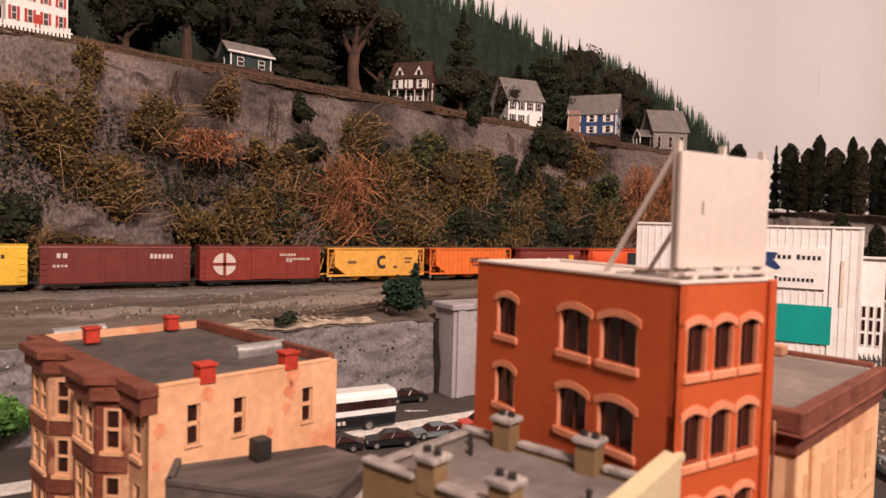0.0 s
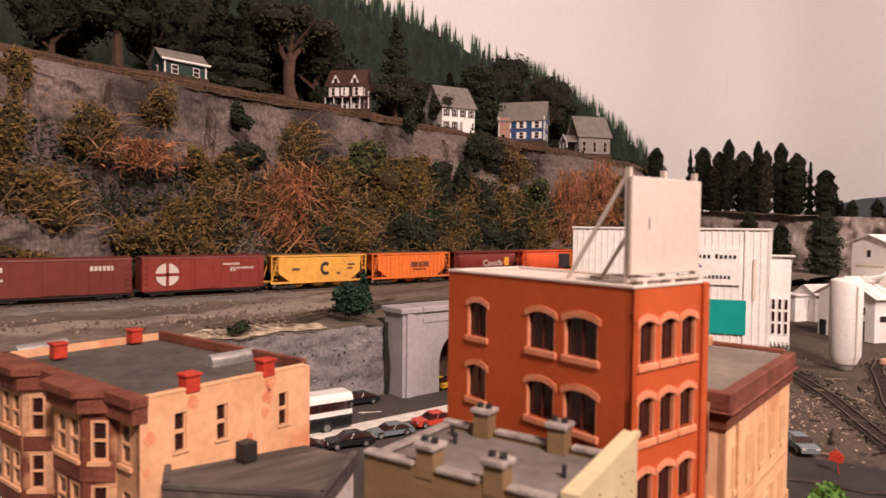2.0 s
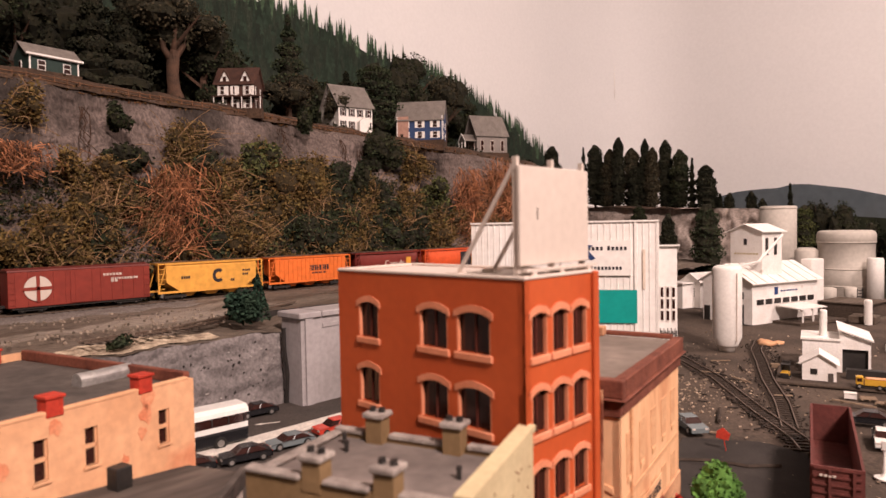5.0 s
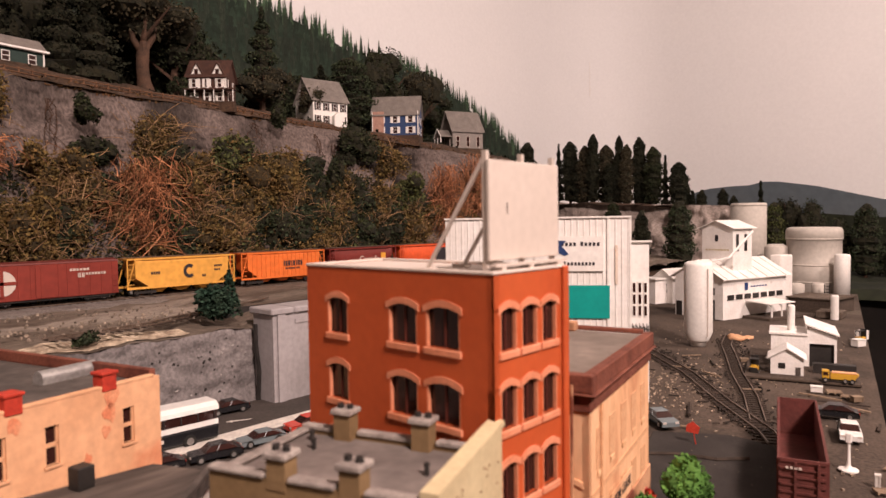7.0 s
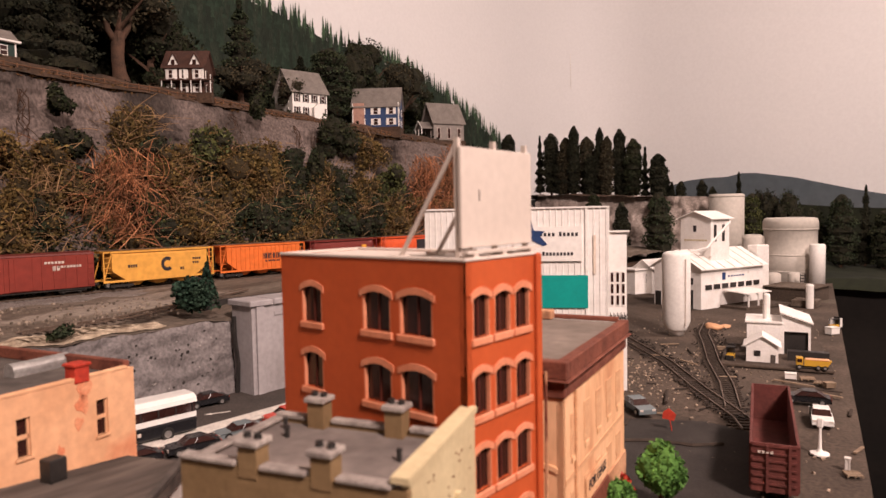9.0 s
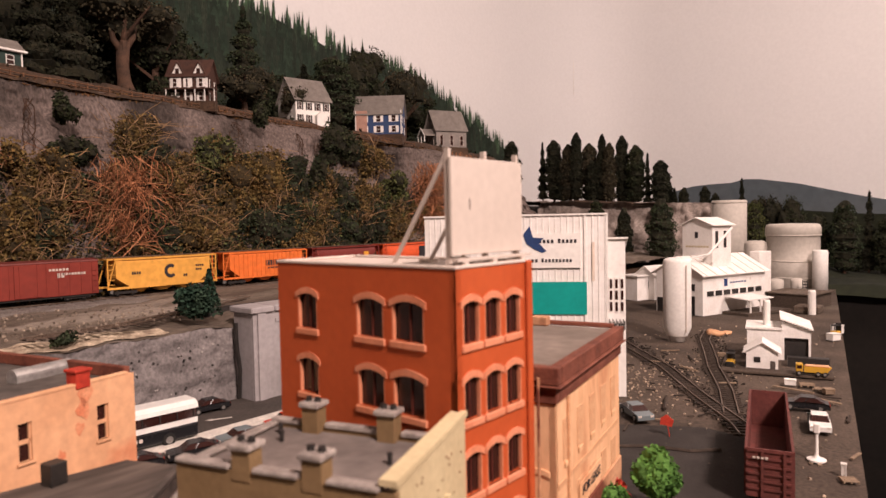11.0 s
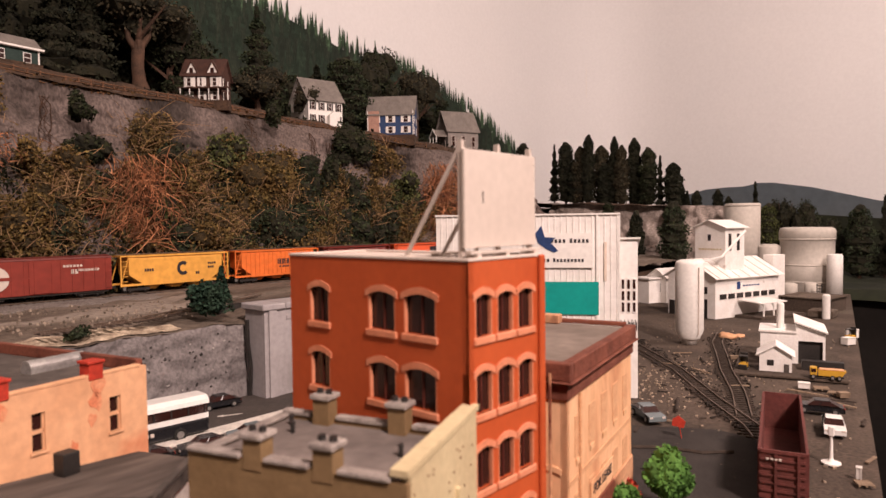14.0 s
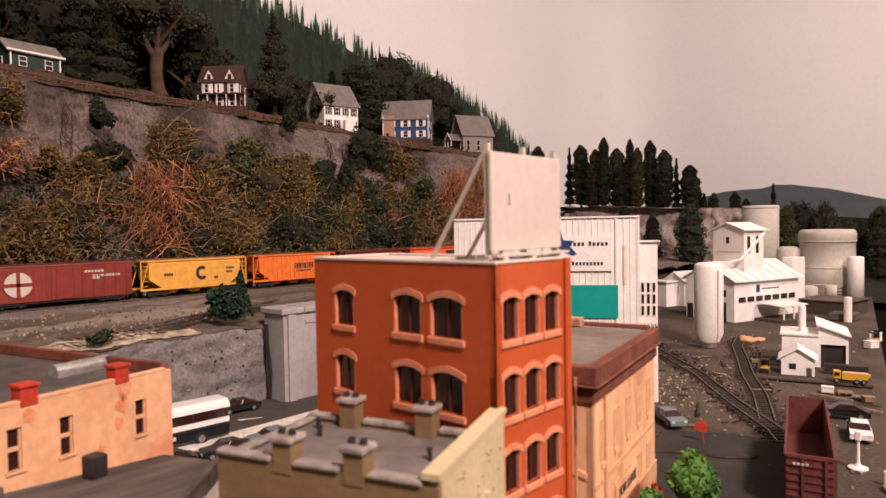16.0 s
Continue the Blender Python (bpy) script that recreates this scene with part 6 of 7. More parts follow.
def ball(so, c, rx, ry, rz, rnd):
    """A rough lump, closed, as the shaded inside of a bush."""
    n, k = len(so.v), 8
    off = rnd.uniform(0, 99)
    for j in range(1, 5):
        t = math.pi * j / 5
        for i in range(k):
            a = 6.2832 * i / k
            d = Vector((math.sin(t) * math.cos(a), math.sin(t) * math.sin(a), math.cos(t)))
            q = 1 + 0.35 * fbm(d.x * 2 + off, d.y * 2, d.z * 2)
            so.v.append((c.x + d.x * rx * q, c.y + d.y * ry * q, c.z + d.z * rz * q))
    so.v += [(c.x, c.y, c.z + rz), (c.x, c.y, c.z - rz)]
    for j in range(3):
        for i in range(k):
            a, b = n + j * k + i, n + j * k + (i + 1) % k
            so.f.append((a, b, b + k, a + k))
    for i in range(k):
        so.f.append((n + i, n + 4 * k, n + (i + 1) % k))
        so.f.append((n + 3 * k + i, n + 3 * k + (i + 1) % k, n + 4 * k + 1))


class Soup:
    """Loose small leaves and twigs gathered into one mesh."""

    def __init__(self):
        self.v, self.f = [], []

    def leaf(self, p, s, rnd, squash=0.6):
        a = Vector((rnd.gauss(0, 1), rnd.gauss(0, 1), rnd.gauss(0, 1))).normalized()
        b = a.orthogonal().normalized()
        b = (Matrix.Rotation(rnd.uniform(0, 6.28), 3, a) @ b) * s
        c = a.cross(b).normalized() * s * squash
        n = len(self.v)
        self.v += [tuple(p - b), tuple(p + c), tuple(p + b), tuple(p - c)]
        self.f += [(n, n + 1, n + 2, n + 3)]

    def twig(self, pts, r):
        n = len(self.v)
        k = len(pts)
        for i, p in enumerate(pts):
            d = (pts[min(i + 1, k - 1)] - pts[max(0, i - 1)]).normalized()
            u = d.orthogonal().normalized()
            w = d.cross(u)
            q = r * (1 - 0.6 * i / k)
            self.v += [tuple(p + u * q), tuple(p - u * q * 0.5 + w * q * 0.87), tuple(p - u * q * 0.5 - w * q * 0.87)]
        for i in range(k - 1):
            for j in range(3):
                a, b = n + 3 * i + j, n + 3 * i + (j + 1) % 3
                self.f.append((a, b, b + 3, a + 3))

    def mesh(self, name, material):
        me = bpy.data.meshes.new(name)
        me.from_pydata(self.v, [], self.f)
        me.materials.append(material)
        return me


def crown(rnd, c, rx, ry, rz, n, s, lumps=9, shell=0.55, core=0.72):
    """Leaves on the skins of several overlapping lumps, so that the outline is uneven and has gaps."""
    so = Soup()
    cs = []
    for i in range(lumps):
        d = Vector((rnd.gauss(0, 1), rnd.gauss(0, 1), rnd.gauss(0, 1))).normalized() * rnd.uniform(0.2, 0.72)
        cs.append((Vector((d.x * rx, d.y * ry, d.z * rz)), rnd.uniform(0.32, 0.58)))
    so.core = Soup()
    for o, k in cs:
        ball(so.core, c + o, rx * k * core, ry * k * core, rz * k * core, rnd)
    for i in range(n):
        o, k = rnd.choice(cs)
        d = Vector((rnd.gauss(0, 1), rnd.gauss(0, 1), rnd.gauss(0, 1))).normalized() * (shell + (1.05 - shell) * rnd.random())
        so.leaf(c + o + Vector((d.x * rx * k, d.y * ry * k, d.z * rz * k)), s * rnd.uniform(0.6, 1.4), rnd)
    return so


def add_part(name, me, parent, label=""):
    o = new(name, me)
    o.parent = parent
    if label:
        o["label"] = label
    return o


NAMES = {"olive": "olive brown dry shrub on the rock cliff", "leaf": "leafy mid-green shrub on the rock cliff", "deep": "round deep green shrub clinging to the cliff", "dark": "dark green shrub at the cliff foot", "straw": "straw-coloured dry shrub with loose stalks", "red": "tangle of rust-red dry twigs on the cliff"}


def shrub(kind, x, y, z, w, h, seed, dense=1.0):
    w, h = w * 1.12, h * 1.08
    rnd = random.Random(seed)
    b = thing("shrub", pose(x + 0.016, y, z), NAMES.get(kind, "green shrub"), "shrub", "cliff shrubs")
    n = int(dense * (2000 if kind in ("leaf", "deep", "dark") else 2300) * max(0.5, min(2.2, w * h / 0.004)))
    s = 0.0045 if kind in ("leaf", "deep", "dark") else 0.0034
    d = min(w, 0.042)
    if kind == "red":
        n = n // 4
    so = crown(rnd, Vector((0, 0, 0)), d, w, h, n, s, 12, core=0.72 if kind in ("leaf", "deep", "dark") else 0.5)
    add_part("foliage", so.mesh("foliage", LEAF[kind]), b)
    if kind != "red":
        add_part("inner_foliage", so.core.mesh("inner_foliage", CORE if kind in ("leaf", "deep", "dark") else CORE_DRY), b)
    if kind in ("red", "straw", "olive"):
        so = Soup()
        for i in range(330 if kind == "red" else 0):
            top = Vector((rnd.uniform(-0.3, 0.9) * d, rnd.gauss(0, 0.42) * w, rnd.uniform(-0.35, 1.0) * h))
            lean, ln = rnd.gauss(0, 0.5) + top.y / w * 0.3, rnd.uniform(0.25, 0.62) * h
            sway = rnd.gauss(0, 0.10) * ln
            so.twig([top + Vector((0.010 * math.sin(t * 3.1), lean * ln * t + sway * math.sin(t * 3.1), -ln * t)) for t in (0, 0.2, 0.45, 0.7, 1.0)], rnd.uniform(0.0005, 0.0011))
        for i in range({"red": 260, "straw": 110, "olive": 40}[kind]):
            p = Vector((rnd.uniform(-0.5, 0.9) * d, rnd.gauss(0, 0.36) * w, rnd.uniform(-1.0, 0.6) * h))
            dirn = Vector((rnd.uniform(0.0, 0.5), rnd.gauss(0, 0.55) + p.y / w * 0.5, rnd.uniform(-0.4 if kind == "red" else 0.1, 1.0) if kind != "olive" else rnd.gauss(0.3, 0.5))).normalized()
            bend = Vector((rnd.gauss(0, 0.4), rnd.gauss(0, 0.5), -rnd.uniform(0.1, 0.9)))
            ln = rnd.uniform(0.35, 0.95) * min(h, 0.072)
            so.twig([p + dirn * ln * t + bend * ln * t * t * 0.6 for t in (0, 0.25, 0.5, 0.75, 1.0)], rnd.uniform(0.0004, 0.0010) * (1.5 if kind == "red" else 1.0))
        tagged(add_part("twig_tangle", so.mesh("twig_tangle", TWIG["red" if kind == "red" else "straw"]), b, "dry bare twigs"), kind="stuff")
    return b


SHRUBS_A = [
    ("red", -1.069, 0.328, 0.270, 0.063, 0.095), ("straw", -1.115, 0.373, 0.403, 0.062, 0.060), ("leaf", -1.105, 0.531, 0.385, 0.062, 0.058),
    ("olive", -1.080, 0.634, 0.307, 0.095, 0.086), ("dark", -1.052, 0.626, 0.231, 0.075, 0.055), ("deep", -1.130, 0.918, 0.434, 0.070, 0.055),
    ("olive", -1.115, 1.008, 0.409, 0.058, 0.056), ("leaf", -1.084, 1.053, 0.316, 0.066, 0.066), ("red", -1.079, 1.174, 0.302, 0.059, 0.097),
    # The deep entry at y 0.802 is a made-up shrub filling a dark slit.
    ("dark", -1.051, 0.847, 0.227, 0.044, 0.042), ("deep", -1.090, 0.802, 0.346, 0.022, 0.055), ("straw", -1.062, 0.173, 0.258, 0.052, 0.085),
    ("deep", -1.140, 0.254, 0.456, 0.023, 0.030), ("olive", -1.049, 0.439, 0.223, 0.062, 0.055), ("olive", -1.039, 0.723, 0.189, 0.070, 0.042),
    ("olive", -1.096, 0.163, 0.346, 0.034, 0.046),
]
SHRUBS_B = [
    ("deep", -1.150, 0.688, 0.495, 0.023, 0.037), ("deep", -1.050, 0.943, 0.225, 0.048, 0.051), ("red", -1.086, 1.326, 0.322, 0.066, 0.112),
    ("olive", -1.079, 0.422, 0.302, 0.046, 0.066), ("olive", -1.045, 1.031, 0.208, 0.078, 0.053), ("straw", -1.115, -0.216, 0.408, 0.042, 0.051),
    ("olive", -1.095, -0.151, 0.360, 0.050, 0.104), ("straw", -1.112, -0.016, 0.399, 0.052, 0.061), ("olive", -1.140, 0.101, 0.457, 0.034, 0.049),
    ("red", -1.095, 0.061, 0.363, 0.065, 0.026), ("olive", -1.053, 0.132, 0.233, 0.074, 0.079), ("dark", -1.047, -0.231, 0.216, 0.035, 0.049),
    ("olive", -1.072, -0.076, 0.287, 0.042, 0.046), ("olive", -1.049, 0.031, 0.221, 0.044, 0.044), ("olive", -1.092, 0.220, 0.335, 0.040, 0.050),
    ("olive", -1.060, 1.25, 0.22, 0.09, 0.06),
]
SHRUBS_C = [
    ("olive", -1.150, -0.122, 0.498, 0.028, 0.035), ("dark", -1.05, 1.43, 0.23, 0.08, 0.08), ("olive", -1.05, -0.35, 0.25, 0.07, 0.10),
    ("straw", -1.10, -0.40, 0.38, 0.07, 0.07), ("olive", -1.06, -0.55, 0.28, 0.09, 0.12), ("leaf", -1.10, 1.45, 0.36, 0.06, 0.06),
    ("deep", -1.045, 0.30, 0.165, 0.06, 0.03), ("olive", -1.045, 0.55, 0.165, 0.06, 0.03), ("olive", -1.045, -0.13, 0.175, 0.06, 0.035),
    ("dark", -1.045, 0.06, 0.165, 0.05, 0.03),
]
for i, s in enumerate(SHRUBS_A + SHRUBS_B + SHRUBS_C):
    shrub(*s, seed=100 + i)
rnd_s = random.Random(405)
for i in range(58):
    y = 0.26 + 0.72 * (i + rnd_s.random()) / 58
    z = rnd_s.uniform(0.19, 0.385) - 0.06 * max(0.0, (y - 0.72) / 0.26)
    shrub(rnd_s.choice(("olive", "olive", "straw", "leaf", "dark", "deep")), -1.055 - 0.14 * ((z - 0.108) / 0.39) ** 1.3 + 0.012, y, z, rnd_s.uniform(0.032, 0.055), rnd_s.uniform(0.03, 0.05), 500 + i, 0.8)
rnd_s = random.Random(404)
for i in range(46):
    y = -0.75 + 2.25 * (i + rnd_s.random()) / 46
    z = rnd_s.uniform(0.17, 0.33) + (0.05 if 0.3 < y < 0.8 else 0)
    if -0.16 < y < 0.08 and z < 0.24:
        continue
    shrub(rnd_s.choice(("olive", "olive", "olive", "straw", "straw", "leaf", "dark")), -1.055 - 0.14 * ((z - 0.108) / 0.39) ** 1.3 + 0.02, y, z, rnd_s.uniform(0.028, 0.055), rnd_s.uniform(0.03, 0.055), 300 + i, 0.8)

# thin brush that covers the lower slope between the larger shrubs
for kind, count, seed in (("olive", 15000, 1), ("deep", 56000, 2), ("straw", 7000, 3)):
    rnd = random.Random(seed)
    so = Soup()
    for i in range(count):
        y = rnd.uniform(-0.9, 1.7)
        v = rnd.random() ** 1.1 * 0.74
        if fbm(y * 6, v * 5, seed * 3.3) * 0.6 + (0.72 if 0.28 < y < 0.95 else 0.54) - v < 0.08 or (-0.2 < y < 0.02 and v < 0.3):
            continue
        p = Vector(cliff((y - CL_Y0) / (CL_Y1 - CL_Y0), v))
        so.leaf(p + Vector((rnd.uniform(-0.002, 0.030), 0, rnd.gauss(0, 0.005))), rnd.uniform(0.002, 0.0046), rnd)
        if i % 70 == 0:
            q = p + Vector((0.01, 0, 0))
            d = Vector((rnd.uniform(0.1, 0.5), rnd.gauss(0, 0.7), rnd.uniform(0, 0.8))).normalized() * rnd.uniform(0.02, 0.055)
            so.twig([q + d * t + Vector((0, 0, -0.02 * t * t)) for t in (0, 0.3, 0.6, 1.0)], 0.0006)
    tagged(new("cliff_brush", so.mesh("cliff_brush", LEAF[kind])), "dry tangled brush over the lower cliff", "brush", "", "stuff")

# bare stalks and creepers hanging on the rock
for i, (y, z, ln) in enumerate(((0.20, 0.47, 0.10), (0.79, 0.46, 0.10), (0.86, 0.44, 0.12), (1.02, 0.45, 0.10), (0.02, 0.50, 0.10), (0.62, 0.47, 0.06))):
    rnd = random.Random(i)
    so = Soup()
    for k in range(5):
        p = Vector((-1.14 - 0.03 * (z - 0.45), y + rnd.gauss(0, 0.004), z))
        pts = [p]
        for j in range(7):
            p = p + Vector((0.004 - 0.0005 * j, rnd.gauss(0, 0.006), -ln / 7))
            pts.append(p)
        so.twig(pts, 0.0012)
    tagged(new("creeper", so.mesh("creeper", TWIG["bark"])), "dark dry creeper stalks on the cliff", "creeper", "creepers")


def tree(name, x, y, z, h, w, kind, label, seed, shape="round", trunk=0.3, n=1500, s=0.006, group="hill trees"):
    rnd = random.Random(seed)
    n, s = int(n * 1.7), s * 0.70
    t = thing(name, pose(x, y, z), label, "tree", group)
    bm = bmesh_new()
    tube(bm, [(0, 0, -0.01), (rnd.gauss(0, 0.01) * h, rnd.gauss(0, 0.01) * h, h * 0.4), (0, 0, h * (0.62 if shape == "round" else 0.9))], max(0.003, w * 0.11), 7, max(0.001, w * 0.03))
    tr_ = part("trunk", bm, TWIG["bark"], t)
    if shape == "round":
        for k in range(5):
            a = rnd.uniform(0, 6.28)
            bm = bmesh_new()
            z0 = h * rnd.uniform(trunk, 0.55)
            tube(bm, [(0, 0, z0), (math.cos(a) * w * 0.4, math.sin(a) * w * 0.4, z0 + h * 0.14), (math.cos(a) * w * 0.7, math.sin(a) * w * 0.7, z0 + h * 0.24)], max(0.0018, w * 0.05), 5, 0.001)
            part("limb", bm, TWIG["bark"], tr_)
        so = crown(rnd, Vector((0, 0, h * (1 + trunk) / 2)), w, w, h * (1 - trunk) / 2, n, s, 14, 0.6)
    else:
        so = Soup()
        for i in range(n):
            u = rnd.random() ** 0.8
            if shape == "cone":
                r = w * (1 - u) ** 0.8 * (0.75 + 0.35 * math.sin(u * 40 + rnd.uniform(-0.6, 0.6)))
            else:
                r = w * (math.sin(math.pi * min(1, 0.12 + u * 0.88)) ** 0.45) * (0.85 + 0.15 * math.sin(u * 23))
            a = rnd.uniform(0, 6.28)
            k = rnd.uniform(0.55, 1.06)
            so.leaf(Vector((math.cos(a) * r * k, math.sin(a) * r * k, h * (trunk + (1 - trunk) * u))), s * rnd.uniform(0.6, 1.3), rnd)
    if shape != "round":
        so.core = Soup()
        for i in range(7):
            u = (i + 0.5) / 7
            r = w * ((1 - u) ** 0.8 if shape == "cone" else math.sin(math.pi * min(1, 0.12 + u * 0.88)) ** 0.45) * 0.72
            ball(so.core, Vector((0, 0, h * (trunk + (1 - trunk) * u))), r, r, h * 0.09, rnd)
    cr = add_part("crown", so.mesh("crown", LEAF[kind]), t)
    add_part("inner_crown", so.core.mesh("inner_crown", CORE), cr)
    return t


X = -1.33
tree("conifer", X, 0.352, 0.53, 0.26, 0.075, "black", "dark dense conifer on the cliff top", 1, "cone", 0.05, 2200, 0.007)
old = tree("broad_tree", X + 0.03, 0.448, 0.535, 0.27, 0.115, "grey", "broad tree with a forked bare trunk", 2, "round", 0.42, 3000, 0.0055)
stem = bmesh_new()
ring_solid(stem, [[Vector((cx + r * math.cos(a * 0.785) * (1 + 0.12 * math.sin(a * 2.1 + k)), cy + r * math.sin(a * 0.785), z)) for a in range(8)] for k, (cx, cy, z, r) in enumerate(((0, 0.004, -0.012, 0.030), (0, 0.003, 0.004, 0.021), (0.002, -0.001, 0.025, 0.0155), (0.002, -0.004, 0.055, 0.0140), (0.001, -0.002, 0.085, 0.0145), (0.0, 0.002, 0.11, 0.012)))])
bole = part("bole", stem, TWIG["bark"], old, "thick flared brown trunk", smooth=True)
for fork in ([(0, -0.002, 0.085), (0, -0.022, 0.115), (0.004, -0.030, 0.15), (0, -0.052, 0.19)], [(0, 0.001, 0.09), (0.004, 0.020, 0.125), (0.0, 0.030, 0.165), (0, 0.055, 0.20)], [(0, 0, 0.095), (0.015, -0.004, 0.14), (0.02, 0.004, 0.19)]):
    bm = bmesh_new()
    tube(bm, fork, 0.0085, 7, 0.003)
    part("limb", bm, TWIG["bark"], bole, smooth=True)
tree("broad_tree", X - 0.05, 0.56, 0.54, 0.24, 0.10, "deep", "dark broad tree behind the houses", 12, "round", 0.15, 2200, 0.006)
tree("conifer", X, 0.776, 0.53, 0.275, 0.075, "dark", "tall layered conifer behind the brown house", 3, "cone", 0.03, 2600, 0.006)
tree("shrub_tree", X + 0.04, 0.745, 0.525, 0.115, 0.085, "grey", "bushy olive tree beside the brown house", 4, "round", 0.12, 1600, 0.005)
tree("shrub_tree", X + 0.05, 0.885, 0.52, 0.095, 0.045, "grey", "small bushy tree before the white house", 5, "round", 0.15, 1100, 0.005)
tree("round_tree", X, 1.073, 0.52, 0.205, 0.085, "dark", "leafy green tree between the houses", 6, "column", 0.08, 2400, 0.006)
tree("broad_tree", X - 0.04, 1.25, 0.53, 0.285, 0.105, "deep", "tall dark tree behind the blue house", 7, "round", 0.12, 2600, 0.006)
tree("broad_tree", X - 0.04, 1.42, 0.53, 0.235, 0.09, "grey", "grey-green broad tree behind the houses", 8, "round", 0.12, 2400, 0.006)
tree("broad_tree", X - 0.1, 1.62, 0.53, 0.16, 0.09, "deep", "dark tree at the end of the cliff top", 9, "round", 0.1, 1800, 0.006)
tree("broad_tree", X + 0.02, 0.072, 0.555, 0.21, 0.105, "deep", "dark tree with a bare trunk by the green cottage", 10, "round", 0.32, 2400, 0.0055)
tree("conifer", X - 0.02, 0.30, 0.545, 0.25, 0.072, "black", "dark dense conifer beside the cottage", 11, "cone", 0.04, 2200, 0.007)
tree("broad_tree", X - 0.04, -0.04, 0.56, 0.19, 0.075, "black", "blackish tree behind the cottage", 13, "round", 0.1, 1800, 0.006)
tree("conifer", X + 0.05, 0.905, 0.485, 0.085, 0.022, "dark", "small dark conifer at the cliff edge", 14, "cone", 0.05, 700, 0.0045)
tree("shrub_tree", X + 0.06, 0.515, 0.528, 0.05, 0.024, "deep", "small clipped bush by the brown house", 15, "round", 0.02, 700, 0.004)
tree("conifer", X - 0.05, 1.75, 0.46, 0.13, 0.03, "dark", "slim conifer at the end of the ridge", 16, "cone", 0.05, 900, 0.006)
tree("broad_tree", X - 0.1, 0.17, 0.56, 0.22, 0.09, "black", "blackish broad tree under the painted hill", 17, "round", 0.1, 1800, 0.007)
tree("broad_tree", X - 0.06, -0.25, 0.575, 0.19, 0.09, "black", "blackish tree beyond the white house", 18, "round", 0.1, 1800, 0.007)

for i, (x, y, h, w, k, shp) in enumerate(((-1.50, 0.02, 0.27, 0.12, "black", "round"), (-1.50, 0.25, 0.30, 0.13, "black", "round"), (-1.50, 0.47, 0.30, 0.14, "black", "round"), (-1.52, 0.66, 0.27, 0.13, "deep", "round"), (-1.50, 0.95, 0.22, 0.10, "deep", "round"), (-1.52, 1.12, 0.25, 0.09, "black", "cone"), (-1.50, 1.36, 0.25, 0.11, "black", "round"), (-1.54, 1.58, 0.22, 0.11, "deep", "round"), (-1.54, 1.80, 0.20, 0.10, "dark", "round"), (-1.50, -0.20, 0.27, 0.13, "black", "round"), (-1.42, 1.70, 0.15, 0.05, "dark", "column"))):
    tree("hill_tree", x, y, rim_z(y) + 0.02, h, w, k, "dark tree standing before the painted hill", 140 + i, shp, 0.08, 2600, 0.008)
BLUFF = [(-1.412, 0.334, 0.236, 0.040, "black", "column"), (-1.279, 0.325, 0.233, 0.021, "black", "cone"), (-1.217, 0.322, 0.237, 0.040, "black", "column"), (-1.144, 0.317, 0.218, 0.033, "grey", "column"), (-1.101, 0.314, 0.262, 0.026, "black", "column"), (-1.063, 0.312, 0.220, 0.040, "grey", "column"),
         (-1.002, 0.308, 0.255, 0.020, "black", "column"), (-0.998, 0.308, 0.192, 0.028, "black", "column"), (-0.960, 0.305, 0.218, 0.026, "grey", "column"), (-0.925, 0.303, 0.247, 0.030, "black", "column"), (-0.863, 0.299, 0.209, 0.035, "deep", "column"), (-0.813, 0.296, 0.178, 0.014, "black", "cone"),
         (-0.759, 0.293, 0.150, 0.034, "black", "column"), (-0.738, 0.291, 0.075, 0.014, "black", "cone"), (-0.717, 0.290, 0.050, 0.011, "black", "cone"), (-1.17, 0.318, 0.15, 0.030, "black", "column"), (-1.03, 0.309, 0.15, 0.028, "black", "column"), (-0.89, 0.30, 0.12, 0.026, "black", "column")]
for i, (x, z, h, w, k, shp) in enumerate(BLUFF):
    tree("cypress", x, 2.15 + 0.012 * ((i * 7) % 4 - 1.5), z - 0.014, h + 0.012, w * 1.18, k, "dark columnar cypress on the low bluff", 40 + i, shp, 0.05, 3000, 0.0055, "bluff trees")
for i, (x, y, z, h, w, k) in enumerate(((-0.795, 1.90, 0.0, 0.26, 0.034, "black"), (-0.644, 1.85, 0.0, 0.285, 0.056, "dark"), (-0.725, 2.02, 0.16, 0.13, 0.018, "dark"), (-0.949, 2.0, 0.16, 0.14, 0.03, "deep"))):
    tree("valley_tree", x, y, z, h, w, k, "dark green tree in the valley before the bluff", 60 + i, "column", 0.25, 1800, 0.006, "valley trees")
for i, (x, z, h, w, k, shp) in enumerate(((-0.826, 0.14, 0.20, 0.03, "black", "column"), (-0.773, 0.13, 0.215, 0.031, "black", "column"), (-0.714, 0.12, 0.195, 0.024, "black", "column"), (-0.548, 0.08, 0.20, 0.043, "leaf", "column"), (-0.624, 0.10, 0.265, 0.03, "black", "cone"), (-0.517, 0.08, 0.27, 0.062, "black", "round"), (-0.241, 0.02, 0.24, 0.054, "dark", "column"), (-0.178, 0.015, 0.275, 0.035, "black", "cone"), (-0.115, 0.015, 0.19, 0.045, "deep", "column"), (-0.414, 0.05, 0.235, 0.06, "deep", "round"), (-0.336, 0.04, 0.19, 0.055, "deep", "round"), (-0.03, 0.015, 0.17, 0.05, "deep", "round"), (0.06, 0.015, 0.2, 0.05, "dark", "column"), (0.16, 0.015, 0.18, 0.06, "deep", "round"))):
    tree("far_tree", x, 2.6 + 0.05 * ((i * 5) % 3 - 1), z - 0.01, h * 1.12, w * 1.1, k, "dark tree in the far field", 80 + i, shp, 0.08, 1500, 0.0065, "far trees")
bm_so = Soup()
rnd = random.Random(77)
